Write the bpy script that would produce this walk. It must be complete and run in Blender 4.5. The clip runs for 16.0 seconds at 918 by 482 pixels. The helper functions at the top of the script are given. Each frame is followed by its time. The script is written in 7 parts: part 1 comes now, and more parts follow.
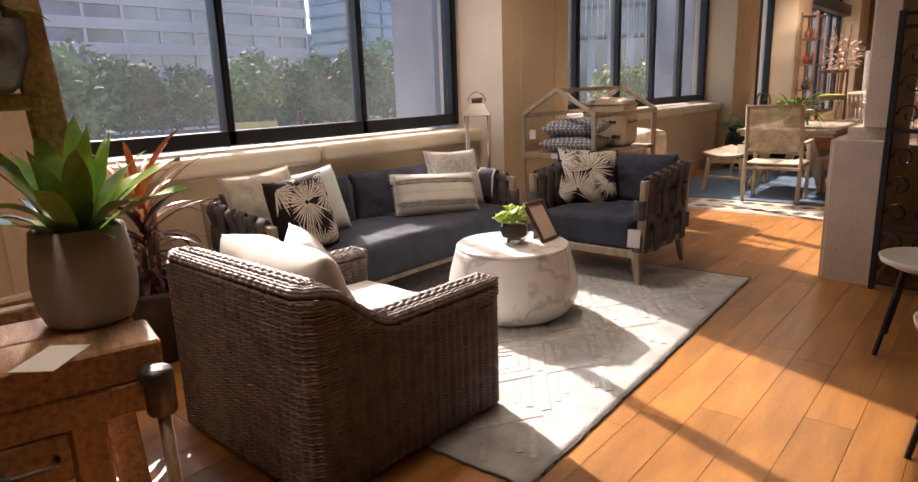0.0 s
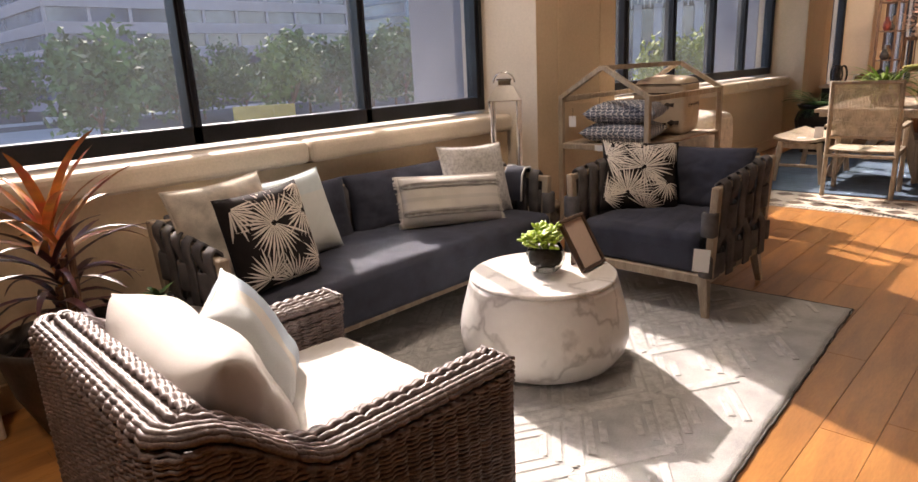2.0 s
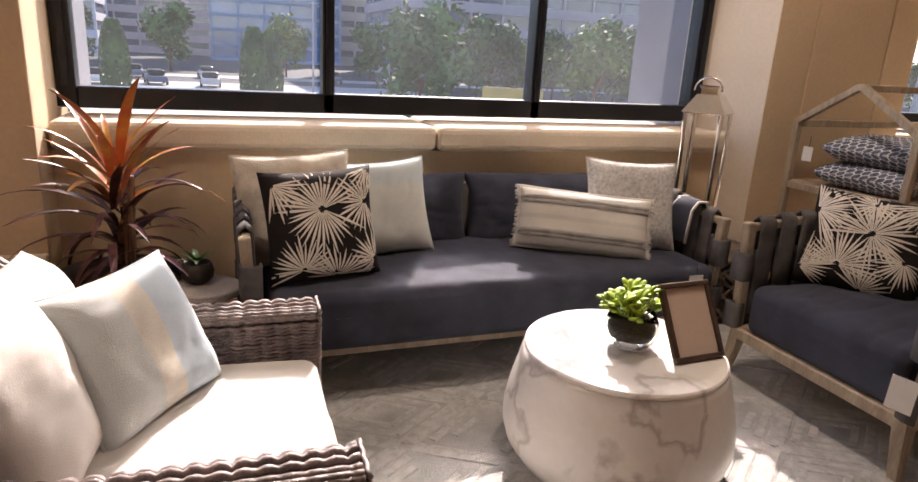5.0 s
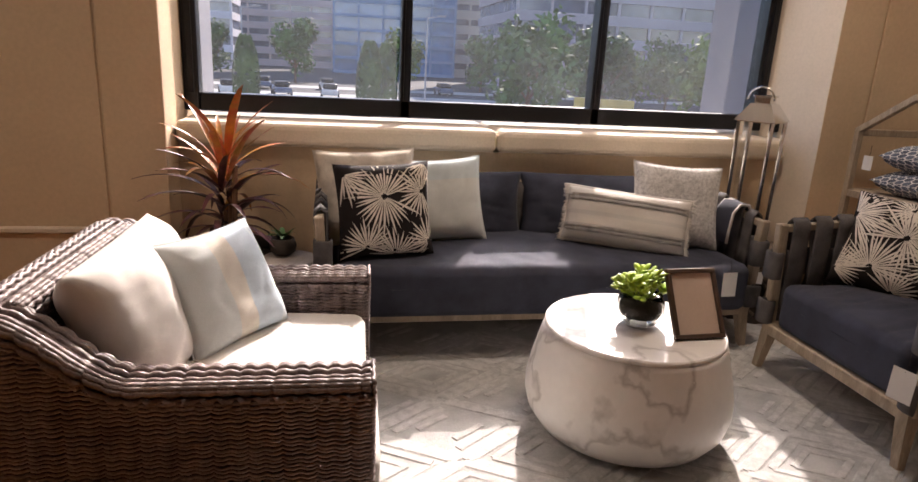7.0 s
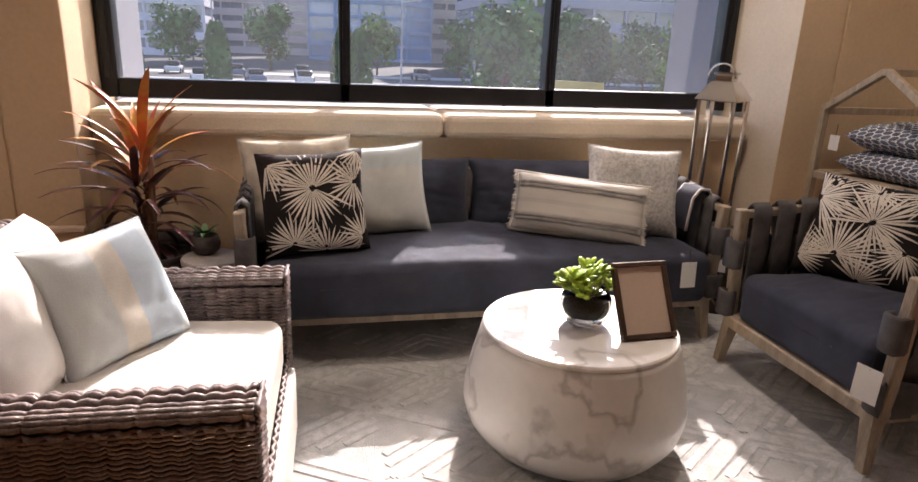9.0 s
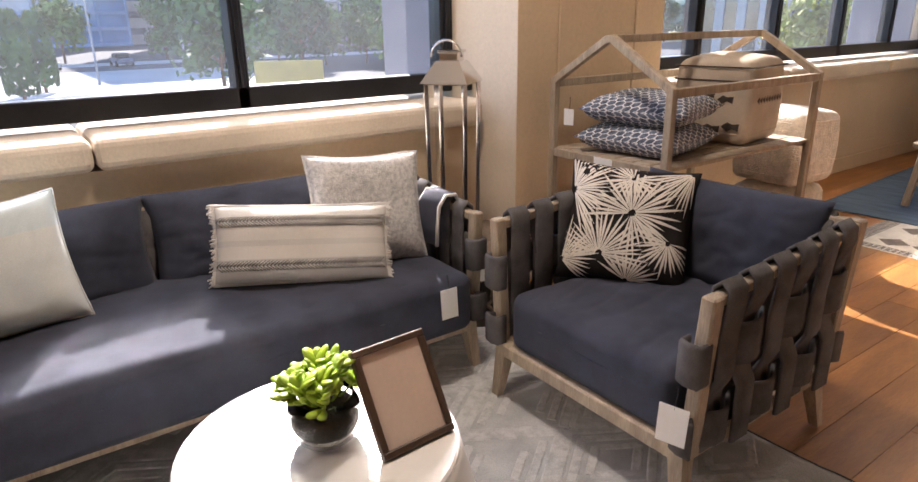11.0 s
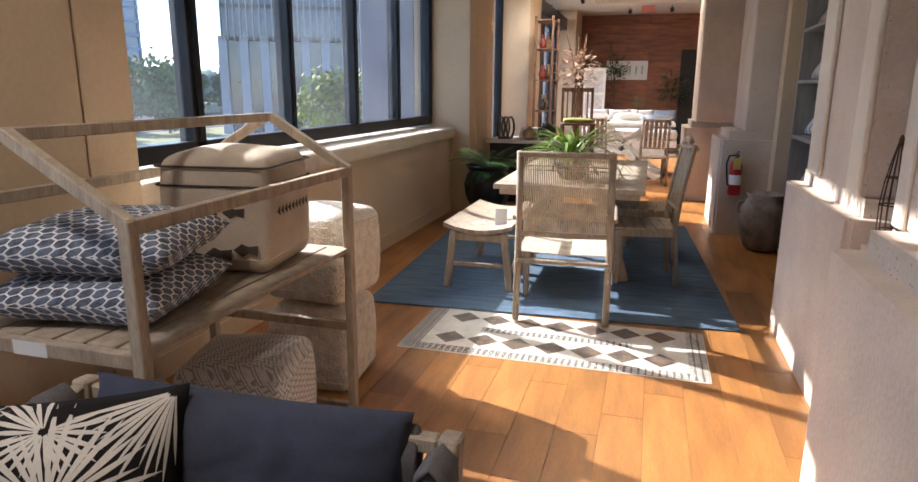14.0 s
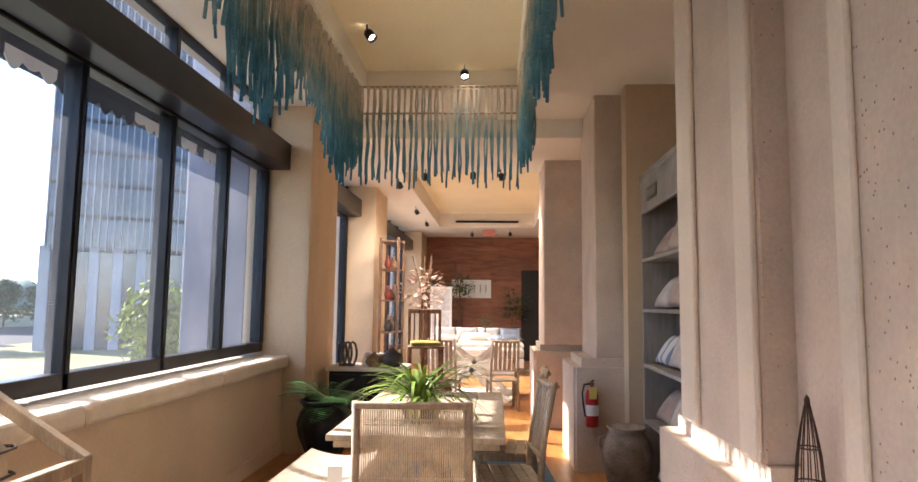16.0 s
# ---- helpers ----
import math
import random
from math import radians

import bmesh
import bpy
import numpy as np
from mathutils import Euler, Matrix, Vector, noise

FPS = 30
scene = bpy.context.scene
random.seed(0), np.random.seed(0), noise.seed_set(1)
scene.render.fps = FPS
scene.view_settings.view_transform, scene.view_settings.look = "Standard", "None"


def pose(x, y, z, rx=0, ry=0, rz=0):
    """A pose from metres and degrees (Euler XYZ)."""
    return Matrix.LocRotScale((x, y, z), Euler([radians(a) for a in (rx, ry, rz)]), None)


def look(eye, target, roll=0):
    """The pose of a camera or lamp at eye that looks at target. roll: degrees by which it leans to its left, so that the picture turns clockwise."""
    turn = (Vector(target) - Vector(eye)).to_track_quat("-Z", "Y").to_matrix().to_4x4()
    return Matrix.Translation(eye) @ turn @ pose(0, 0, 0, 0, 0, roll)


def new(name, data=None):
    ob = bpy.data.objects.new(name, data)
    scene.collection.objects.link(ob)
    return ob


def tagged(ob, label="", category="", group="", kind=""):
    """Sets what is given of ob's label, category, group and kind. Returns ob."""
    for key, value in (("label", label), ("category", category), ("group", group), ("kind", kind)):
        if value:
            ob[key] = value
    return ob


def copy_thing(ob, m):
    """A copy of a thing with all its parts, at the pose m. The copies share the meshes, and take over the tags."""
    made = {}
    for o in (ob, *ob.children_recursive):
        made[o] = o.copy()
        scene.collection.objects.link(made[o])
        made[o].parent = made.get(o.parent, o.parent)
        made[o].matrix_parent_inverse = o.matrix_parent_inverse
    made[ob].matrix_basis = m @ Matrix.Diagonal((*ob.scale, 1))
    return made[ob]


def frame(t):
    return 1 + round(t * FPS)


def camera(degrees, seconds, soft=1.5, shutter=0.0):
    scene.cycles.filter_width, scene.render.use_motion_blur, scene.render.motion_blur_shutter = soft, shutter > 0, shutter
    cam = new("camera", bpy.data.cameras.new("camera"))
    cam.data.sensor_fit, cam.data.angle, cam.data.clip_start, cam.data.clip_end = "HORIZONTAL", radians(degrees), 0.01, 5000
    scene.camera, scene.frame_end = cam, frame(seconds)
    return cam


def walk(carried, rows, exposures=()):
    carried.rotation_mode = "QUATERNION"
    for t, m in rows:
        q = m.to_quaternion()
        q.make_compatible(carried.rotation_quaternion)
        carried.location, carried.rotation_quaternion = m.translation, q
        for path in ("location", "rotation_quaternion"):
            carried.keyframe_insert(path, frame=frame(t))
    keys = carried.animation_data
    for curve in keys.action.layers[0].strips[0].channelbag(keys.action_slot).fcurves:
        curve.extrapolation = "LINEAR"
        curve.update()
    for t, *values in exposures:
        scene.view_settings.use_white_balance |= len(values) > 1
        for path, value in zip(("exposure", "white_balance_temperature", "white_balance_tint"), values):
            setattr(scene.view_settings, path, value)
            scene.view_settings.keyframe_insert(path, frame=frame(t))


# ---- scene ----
cam = camera(70.4, 16.0, 1.5)
PATH = [
    (0, (0.042, 0.391, 1.401), (-1.216, 1.877, 0.945), -1.9),
    (0.5, (-0.071, 0.597, 1.396), (-1.433, 1.984, 0.923), -1.7),
    (1, (-0.183, 0.817, 1.408), (-1.637, 2.108, 0.938), -1.1),
    (1.5, (-0.357, 1.005, 1.421), (-1.825, 2.298, 1.005), -0.9),
    (2, (-0.472, 1.208, 1.431), (-1.815, 2.595, 0.908), -2.8),
    (2.5, (-0.484, 1.479, 1.418), (-1.885, 2.822, 0.934), 0.3),
    (3, (-0.498, 1.677, 1.414), (-1.941, 2.95, 0.868), -1.2),
    (3.5, (-0.599, 1.887, 1.401), (-2.043, 3.179, 0.903), -0.1),
    (4, (-0.674, 2.059, 1.415), (-2.139, 3.33, 0.929), -0.7),
    (4.5, (-0.616, 2.18, 1.393), (-2.282, 3.163, 0.885), 1.5),
    (5, (-0.495, 2.296, 1.406), (-2.292, 2.982, 0.857), 3.3),
    (5.2, (-0.475, 2.322, 1.407), (-2.297, 2.932, 0.851), 2.8),
    (7.3, (0.039, 2.501, 1.418), (-1.87, 2.794, 0.899), 3.1),
    (7.5, (0.074, 2.544, 1.389), (-1.845, 2.779, 0.876), 2.8),
    (8, (0.09, 2.594, 1.389), (-1.827, 2.814, 0.864), 1.9),
    (8.2, (0.047, 2.603, 1.376), (-1.859, 2.875, 0.834), 2.3),
    (10.3, (-0.642, 2.954, 1.431), (-2.405, 3.644, 0.786), -0.9),
    (10.5, (-0.695, 3.002, 1.432), (-2.403, 3.785, 0.749), -0.8),
    (11, (-0.912, 3.099, 1.451), (-2.459, 4.192, 0.808), -0.9),
    (11.5, (-1.061, 3.228, 1.432), (-2.41, 4.529, 0.734), -1.7),
    (12, (-1.173, 3.464, 1.434), (-2.416, 4.882, 0.767), -1.1),
    (12.5, (-1.246, 3.655, 1.46), (-2.38, 5.189, 0.859), -0.1),
    (13, (-1.373, 3.84, 1.489), (-2.365, 5.517, 1.037), -0.2),
    (13.5, (-1.488, 4.019, 1.505), (-2.214, 5.829, 1.064), -0.8),
    (14, (-1.487, 4.239, 1.479), (-2.03, 6.11, 1.026), 0.4),
    (14.5, (-1.454, 4.456, 1.503), (-1.873, 6.364, 1.074), 1.5),
    (15, (-1.471, 4.655, 1.517), (-1.697, 6.61, 1.158), 1.5),
    (15.5, (-1.554, 4.823, 1.563), (-1.688, 6.818, 1.542), -0.3),
    (16, (-1.561, 4.951, 1.601), (-1.675, 6.939, 1.794), 0.7),
]
EXPOSURES = [(0.0, 1.66, 7000, 21), (2.0, 1.52, 6950, 21), (3.0, 1.50, 6900, 22), (4.0, 1.76, 6800, 21), (5.0, 1.64, 6900, 22), (8.0, 1.50, 6800, 22), (10.5, 2.04, 6450, 19), (11.5, 2.34, 6250, 18), (12.5, 2.38, 5850, 14), (13.5, 1.95, 5750, 13), (14.5, 1.76, 6050, 13), (16.0, 2.26, 6400, 17)]
walk(cam, [(t, look(eye, target, roll)) for t, eye, target, roll in PATH], EXPOSURES)


# ---- daylight ----
SUN_AZ, SUN_EL = (-0.932, 0.362), 34.7
world = bpy.data.worlds.new("sky")
scene.world = world
world.use_nodes = True
wn = world.node_tree.nodes
sky = wn.new("ShaderNodeTexSky")
sky.sky_type, sky.sun_disc = "NISHITA", False
sky.sun_elevation, sky.sun_rotation = radians(SUN_EL), math.atan2(SUN_AZ[0], SUN_AZ[1])
sky.altitude, sky.dust_density, sky.ozone_density = 1200, 0.4, 2.0
wn["Background"].inputs["Strength"].default_value = 0.115
world.node_tree.links.new(sky.outputs[0], wn["Background"].inputs["Color"])
sun = new("sun", bpy.data.lights.new("sun", "SUN"))
sun.data.energy, sun.data.angle, sun.data.color = 3.3, radians(0.53), (1.0, 0.94, 0.85)
c33 = math.cos(radians(SUN_EL))
sun.matrix_world = look((0, 0, 20), (-SUN_AZ[0] * c33, -SUN_AZ[1] * c33, 20 - math.sin(radians(SUN_EL))))


# ---- tools ----
def material(name, rgb, rough=0.6, metal=0.0, vary=0.12, scale=4.0, fine=60.0, bump=0.15, spec=0.4, rgb2=None, stretch=(1, 1, 1), per_object=0.0, depth=0.004):
    """Two scales of colour variation and a fine relief on a principled surface."""
    m = bpy.data.materials.new(name)
    m.use_nodes = True
    t = m.node_tree
    n, li = t.nodes, t.links
    p = n["Principled BSDF"]
    p.inputs["Roughness"].default_value, p.inputs["Metallic"].default_value = rough, metal
    p.inputs["Specular IOR Level"].default_value = spec
    co = n.new("ShaderNodeTexCoord")
    mp = n.new("ShaderNodeMapping")
    mp.inputs["Scale"].default_value = stretch
    li.new(co.outputs["Object"], mp.inputs[0])
    big, small = n.new("ShaderNodeTexNoise"), n.new("ShaderNodeTexNoise")
    big.inputs["Scale"].default_value, big.inputs["Detail"].default_value = scale, 4
    small.inputs["Scale"].default_value, small.inputs["Detail"].default_value = fine, 3
    for q in (big, small):
        li.new(mp.outputs[0], q.inputs["Vector"])
    ramp = n.new("ShaderNodeMix")
    ramp.data_type = "RGBA"
    c2 = rgb2 or tuple(v * (1 - 2.2 * vary) for v in rgb)
    ramp.inputs[6].default_value, ramp.inputs[7].default_value = (*c2, 1), (*rgb, 1)
    sharp = n.new("ShaderNodeMapRange")
    sharp.inputs[1].default_value, sharp.inputs[2].default_value = 0.32, 0.62
    li.new(big.outputs[0], sharp.inputs[0])
    li.new(sharp.outputs[0], ramp.inputs[0])
    hsv = n.new("ShaderNodeHueSaturation")
    li.new(ramp.outputs[2], hsv.inputs["Color"])
    val = n.new("ShaderNodeMapRange")
    val.inputs[1].default_value, val.inputs[2].default_value = 0.25, 0.75
    val.inputs[3].default_value, val.inputs[4].default_value = 1 - vary, 1 + vary
    li.new(small.outputs[0], val.inputs[0])
    if per_object:
        info, add = n.new("ShaderNodeObjectInfo"), n.new("ShaderNodeMath")
        sc = n.new("ShaderNodeMapRange")
        sc.inputs[3].default_value, sc.inputs[4].default_value = 1 - per_object, 1 + per_object
        li.new(info.outputs["Random"], sc.inputs[0])
        add.operation = "MULTIPLY"
        li.new(val.outputs[0], add.inputs[0])
        li.new(sc.outputs[0], add.inputs[1])
        li.new(add.outputs[0], hsv.inputs["Value"])
    else:
        li.new(val.outputs[0], hsv.inputs["Value"])
    li.new(hsv.outputs[0], p.inputs["Base Color"])
    if bump:
        b = n.new("ShaderNodeBump")
        b.inputs["Strength"].default_value, b.inputs["Distance"].default_value = bump, depth
        li.new(small.outputs[0], b.inputs["Height"])
        li.new(b.outputs[0], p.inputs["Normal"])
    return m


def link_mesh(name, bm, mat, smooth=False):
    me = bpy.data.meshes.new(name)
    bm.normal_update()
    bm.to_mesh(me)
    bm.free()
    if mat:
        me.materials.append(mat)
    if smooth:
        me.polygons.foreach_set("use_smooth", [True] * len(me.polygons))
    return new(name, me)


def part(name, bm, mat, parent=None, label="", smooth=False, at=None):
    """One mesh object under a thing or a part; at: its pose in the parent's space."""
    ob = link_mesh(name, bm, mat, smooth)
    ob.parent = parent
    if at is not None:
        ob.matrix_basis = at
    if label:
        ob["label"] = label
    return ob


def thing(name, m, label, category, group=""):
    ob = new(name)
    ob.empty_display_size = 0.1
    ob.matrix_basis = m
    return tagged(ob, label, category, group)


def setting(name, bm, mat, label, category, smooth=False):
    return tagged(link_mesh(name, bm, mat, smooth), label, category, kind="structure")


def box(bm, x0, x1, y0, y1, z0, z1, bevel=0.0, seg=1, m=None):
    made = bmesh.ops.create_cube(bm, size=1.0)["verts"]
    for v in made:
        v.co = ((x0 + x1) / 2 + v.co.x * (x1 - x0), (y0 + y1) / 2 + v.co.y * (y1 - y0), (z0 + z1) / 2 + v.co.z * (z1 - z0))
    if bevel:
        edges = list({e for v in made for e in v.link_edges})
        got = bmesh.ops.bevel(bm, geom=edges, offset=bevel, segments=seg, profile=0.5, affect="EDGES")
        made = list({v for f in got["faces"] for v in f.verts} | {v for v in made if v.is_valid})
    if m is not None:
        bmesh.ops.transform(bm, matrix=m, verts=made)
    return made


def boxed(x0, x1, y0, y1, z0, z1, bevel=0.0, seg=1, m=None):
    bm = bmesh.new()
    box(bm, x0, x1, y0, y1, z0, z1, bevel, seg, m)
    return bm


def beam(bm, a, b, w, h, bevel=0.0, up=(0, 0, 1)):
    """A bar of section w x h from a to b."""
    a, b = Vector(a), Vector(b)
    d = b - a
    z = d.normalized()
    x = Vector(up).cross(z)
    x = x.normalized() if x.length > 1e-4 else Vector((1, 0, 0))
    y = z.cross(x)
    rot = Matrix((x, y, z)).transposed().to_4x4()
    return box(bm, -w / 2, w / 2, -h / 2, h / 2, 0, d.length, bevel, 1, Matrix.Translation(a) @ rot)


def beamed(a, b, w, h, bevel=0.0, up=(0, 0, 1)):
    bm = bmesh.new()
    beam(bm, a, b, w, h, bevel, up)
    return bm


def lathe(bm, profile, seg=32, cap=True, m=None, wobble=0.0):
    """Turns (radius, z) pairs round the z axis."""
    rings, made = [], []
    for r, z in profile:
        ring = [bm.verts.new((r * math.cos(2 * math.pi * k / seg), r * math.sin(2 * math.pi * k / seg), z)) for k in range(seg)]
        rings.append(ring)
        made += ring
    for a, b in zip(rings, rings[1:]):
        for k in range(seg):
            bm.faces.new((a[k], a[(k + 1) % seg], b[(k + 1) % seg], b[k]))
    if cap:
        bm.faces.new(rings[0][::-1])
        bm.faces.new(rings[-1])
    if m is not None:
        bmesh.ops.transform(bm, matrix=m, verts=made)
    return made


def turned(profile, seg=32, cap=True, m=None):
    bm = bmesh.new()
    lathe(bm, profile, seg, cap, m)
    return bm


def tube(bm, pts, r, seg=8, taper=1.0, flat=1.0):
    """A round bar along points."""
    pts = [Vector(p) for p in pts]
    rings = []
    n = len(pts)
    side = None
    for i, p in enumerate(pts):
        d = (pts[min(i + 1, n - 1)] - pts[max(i - 1, 0)]).normalized()
        side = (side - d * side.dot(d)) if side is not None else d.orthogonal()
        side.normalize()
        other = d.cross(side)
        rr = r * (1 + (taper - 1) * i / max(n - 1, 1))
        rings.append([bm.verts.new(p + side * rr * math.cos(2 * math.pi * k / seg) + other * rr * flat * math.sin(2 * math.pi * k / seg)) for k in range(seg)])
    for a, b in zip(rings, rings[1:]):
        for k in range(seg):
            bm.faces.new((a[k], a[(k + 1) % seg], b[(k + 1) % seg], b[k]))
    bm.faces.new(rings[0][::-1])
    bm.faces.new(rings[-1])


def tubed(pts, r, seg=8, taper=1.0, flat=1.0):
    bm = bmesh.new()
    tube(bm, pts, r, seg, taper, flat)
    return bm


def pillow(w, h, d, n=18, sag=0.03, seed=0, pinch=0.1, crease=0.0):
    """A stuffed cushion, w wide (x), h high (z), d thick (y), with pointed corners, standing on z = 0."""
    bm = bmesh.new()
    grid = {}
    for s in (1, -1):
        for i in range(n + 1):
            for j in range(n + 1):
                u, v = 2 * i / n - 1, 2 * j / n - 1
                edge = abs(u) == 1 or abs(v) == 1
                if s == -1 and edge:
                    grid[s, i, j] = grid[1, i, j]
                    continue
                x = u * w / 2 * (1 - pinch * (1 - v * v) * abs(u) ** 3)
                z = v * h / 2 * (1 - pinch * (1 - u * u) * abs(v) ** 3)
                swell = max(0.0, (1 - u**4) * (1 - v**4)) ** 0.55
                wave = noise.noise(Vector((x * 7 + seed * 3.1, z * 7, s * 2.0))) * sag
                y = s * d / 2 * swell + wave * swell * 0.5
                if crease:
                    fold = abs(noise.noise(Vector((x * 9 + z * 5 + seed, z * 13 - x * 6, s * 3.0 + seed))))
                    y -= s * crease * swell * (1 - min(1.0, fold * 3.2)) * (0.35 + 0.65 * max(abs(u), abs(v)))
                grid[s, i, j] = bm.verts.new((x, y, z + h / 2))
    for s in (1, -1):
        for i in range(n):
            for j in range(n):
                f = (grid[s, i, j], grid[s, i + 1, j], grid[s, i + 1, j + 1], grid[s, i, j + 1])
                bm.faces.new(f if s == -1 else f[::-1])
    return bm


def slab_cushion(w, l, h, r=0.05, puff=0.02, n=26, seed=1, crease=0.0):
    """A boxed seat cushion, w along x, l along y, from z = 0 to h, with rounded edges and slight hollows."""
    bm = boxed(-w / 2, w / 2, -l / 2, l / 2, 0, h)
    bmesh.ops.subdivide_edges(bm, edges=bm.edges[:], cuts=n, use_grid_fill=True)
    for v in bm.verts:
        lo = Vector((max(-w / 2 + r, min(w / 2 - r, v.co.x)), max(-l / 2 + r, min(l / 2 - r, v.co.y)), max(r, min(h - r, v.co.z))))
        d = v.co - lo
        if d.length > 1e-6:
            v.co = lo + d.normalized() * min(r, d.length * 1.0 if d.length < r else r)
        u, q = 2 * v.co.x / w, 2 * v.co.y / l
        if v.co.z > h * 0.6:
            v.co.z += puff * max(0, 1 - u * u) * max(0, 1 - q * q) + 0.006 * noise.noise(Vector((v.co.x * 5, v.co.y * 5, seed)))
            if crease:
                fold = abs(noise.noise(Vector((v.co.x * 13 + 2.5 * v.co.y, v.co.y * 3.5, seed))))
                v.co.z -= crease * (1 - min(1.0, fold * 3.5))
    return bm


# ---- materials ----
PLASTER = material("tan_plaster", (0.62, 0.475, 0.32), 0.8, vary=0.05, scale=1.3, fine=45, bump=0.12)
PALE = material("pale_plaster", (0.71, 0.615, 0.50), 0.8, vary=0.05, scale=1.5, fine=60, bump=0.15)
STONE = material("cast_stone", (0.67, 0.57, 0.45), 0.75, vary=0.07, scale=2.5, fine=90, bump=0.25)
CEIL = material("ceiling_paint", (0.84, 0.79, 0.69), 0.9, vary=0.03, scale=1, fine=40, bump=0.05)
BLACK = material("bronze_frame", (0.018, 0.019, 0.024), 0.35, metal=0.3, vary=0.2, scale=3, fine=80, bump=0.05)
WOOD = material("oak_plank", (0.345, 0.152, 0.041), 0.38, vary=0.13, scale=2.1, fine=22, bump=0.08, stretch=(5.5, 0.9, 1), per_object=0.24, rgb2=(0.225, 0.094, 0.028), spec=0.5)
SEAM = material("floor_joint", (0.16, 0.07, 0.024), 0.8, bump=0)
BRICK = material("red_wood_wall", (0.30, 0.115, 0.06), 0.6, vary=0.2, scale=2, fine=20, stretch=(1, 1, 6), per_object=0.15)
CHARCOAL = material("charcoal_cloth", (0.052, 0.057, 0.081), 0.95, vary=0.16, scale=6, fine=420, bump=0.5, spec=0.2, depth=0.002)
STRAP = material("grey_webbing", (0.13, 0.122, 0.123), 0.95, vary=0.2, scale=10, fine=300, bump=0.5, spec=0.2, depth=0.002)
TEAK = material("weathered_teak", (0.42, 0.34, 0.25), 0.75, vary=0.18, scale=5, fine=40, bump=0.3, stretch=(5, 5, 0.7), rgb2=(0.30, 0.24, 0.18))
WICKER = material("dark_wicker", (0.20, 0.155, 0.148), 0.5, vary=0.35, scale=14, fine=160, bump=0.4, rgb2=(0.115, 0.09, 0.088), spec=0.4)
WHITE = material("white_cloth", (0.60, 0.575, 0.545), 0.95, vary=0.04, scale=4, fine=350, bump=0.4, spec=0.2, depth=0.002)
GREEN = material("leaf_green", (0.075, 0.17, 0.03), 0.45, vary=0.25, scale=9, fine=60, bump=0.15, per_object=0.2)
RUG = material("grey_rug", (0.47, 0.47, 0.465), 0.98, vary=0.12, scale=7, fine=220, bump=0.8, spec=0.1, depth=0.006)
BLUE = material("blue_rug", (0.125, 0.18, 0.245), 0.98, vary=0.13, scale=4, fine=160, bump=0.7, spec=0.1, depth=0.004, stretch=(1, 5, 1))


def make_glass():
    m = bpy.data.materials.new("window_glass")
    m.use_nodes = True
    p = m.node_tree.nodes["Principled BSDF"]
    p.inputs["Base Color"].default_value = (0.97, 0.99, 1.0, 1)
    p.inputs["Roughness"].default_value, p.inputs["IOR"].default_value = 0.0, 1.08
    p.inputs["Transmission Weight"].default_value = 1.0
    # a film of dust, thicker in smears, that also stands for outdoor haze
    n, li = m.node_tree.nodes, m.node_tree.links
    dust_haze, mix, co, smear, amount = n.new("ShaderNodeBsdfTranslucent"), n.new("ShaderNodeMixShader"), n.new("ShaderNodeTexCoord"), n.new("ShaderNodeTexNoise"), n.new("ShaderNodeMapRange")
    dust_haze.inputs["Color"].default_value = (0.86, 0.90, 0.95, 1)
    smear.inputs["Scale"].default_value, smear.inputs["Detail"].default_value = 1.6, 5
    amount.inputs[1].default_value, amount.inputs[2].default_value = 0.35, 0.70
    amount.inputs[3].default_value, amount.inputs[4].default_value = 0.012, 0.03
    li.new(co.outputs["Object"], smear.inputs["Vector"])
    li.new(smear.outputs[0], amount.inputs[0])
    li.new(amount.outputs[0], mix.inputs[0])
    li.new(p.outputs[0], mix.inputs[1])
    li.new(dust_haze.outputs[0], mix.inputs[2])
    li.new(mix.outputs[0], n["Material Output"].inputs["Surface"])
    return m


GLASS = make_glass()


# ---- the building ----
XG, XS, XP = -4.13, -3.77, -3.595          # glass line, sill nose, pier face
CEIL_Z, TRAY_Z, FAR_Y, FAR_Z = 3.78, 3.98, 24.0, 3.56
EAST, SOUTH = 4.2, -3.2
WINDOWS = [("window_1", 1.60, 5.31, [2.87, 4.097], 1.166), ("window_2", 6.55, 11.92, [7.59, 8.68, 9.79, 10.83], 1.17), ("window_3", 13.1, 15.75, [14.0, 14.9], 0.5), ("window_4", 16.9, 22.6, [18.0, 19.1, 20.2, 21.4], 0.5)]
PIERS = [("wall_pier_1", -3.2, 1.60), ("wall_pier_2", 5.385, 6.55), ("wall_pier_3", 11.92, 13.1), ("wall_pier_4", 15.75, 16.9), ("wall_pier_5", 22.6, 24.0)]

floor = setting("floor", boxed(-4.3, EAST, SOUTH, FAR_Y, -0.25, -0.012), SEAM, "orange-brown oiled oak plank floor of the showroom", "floor")

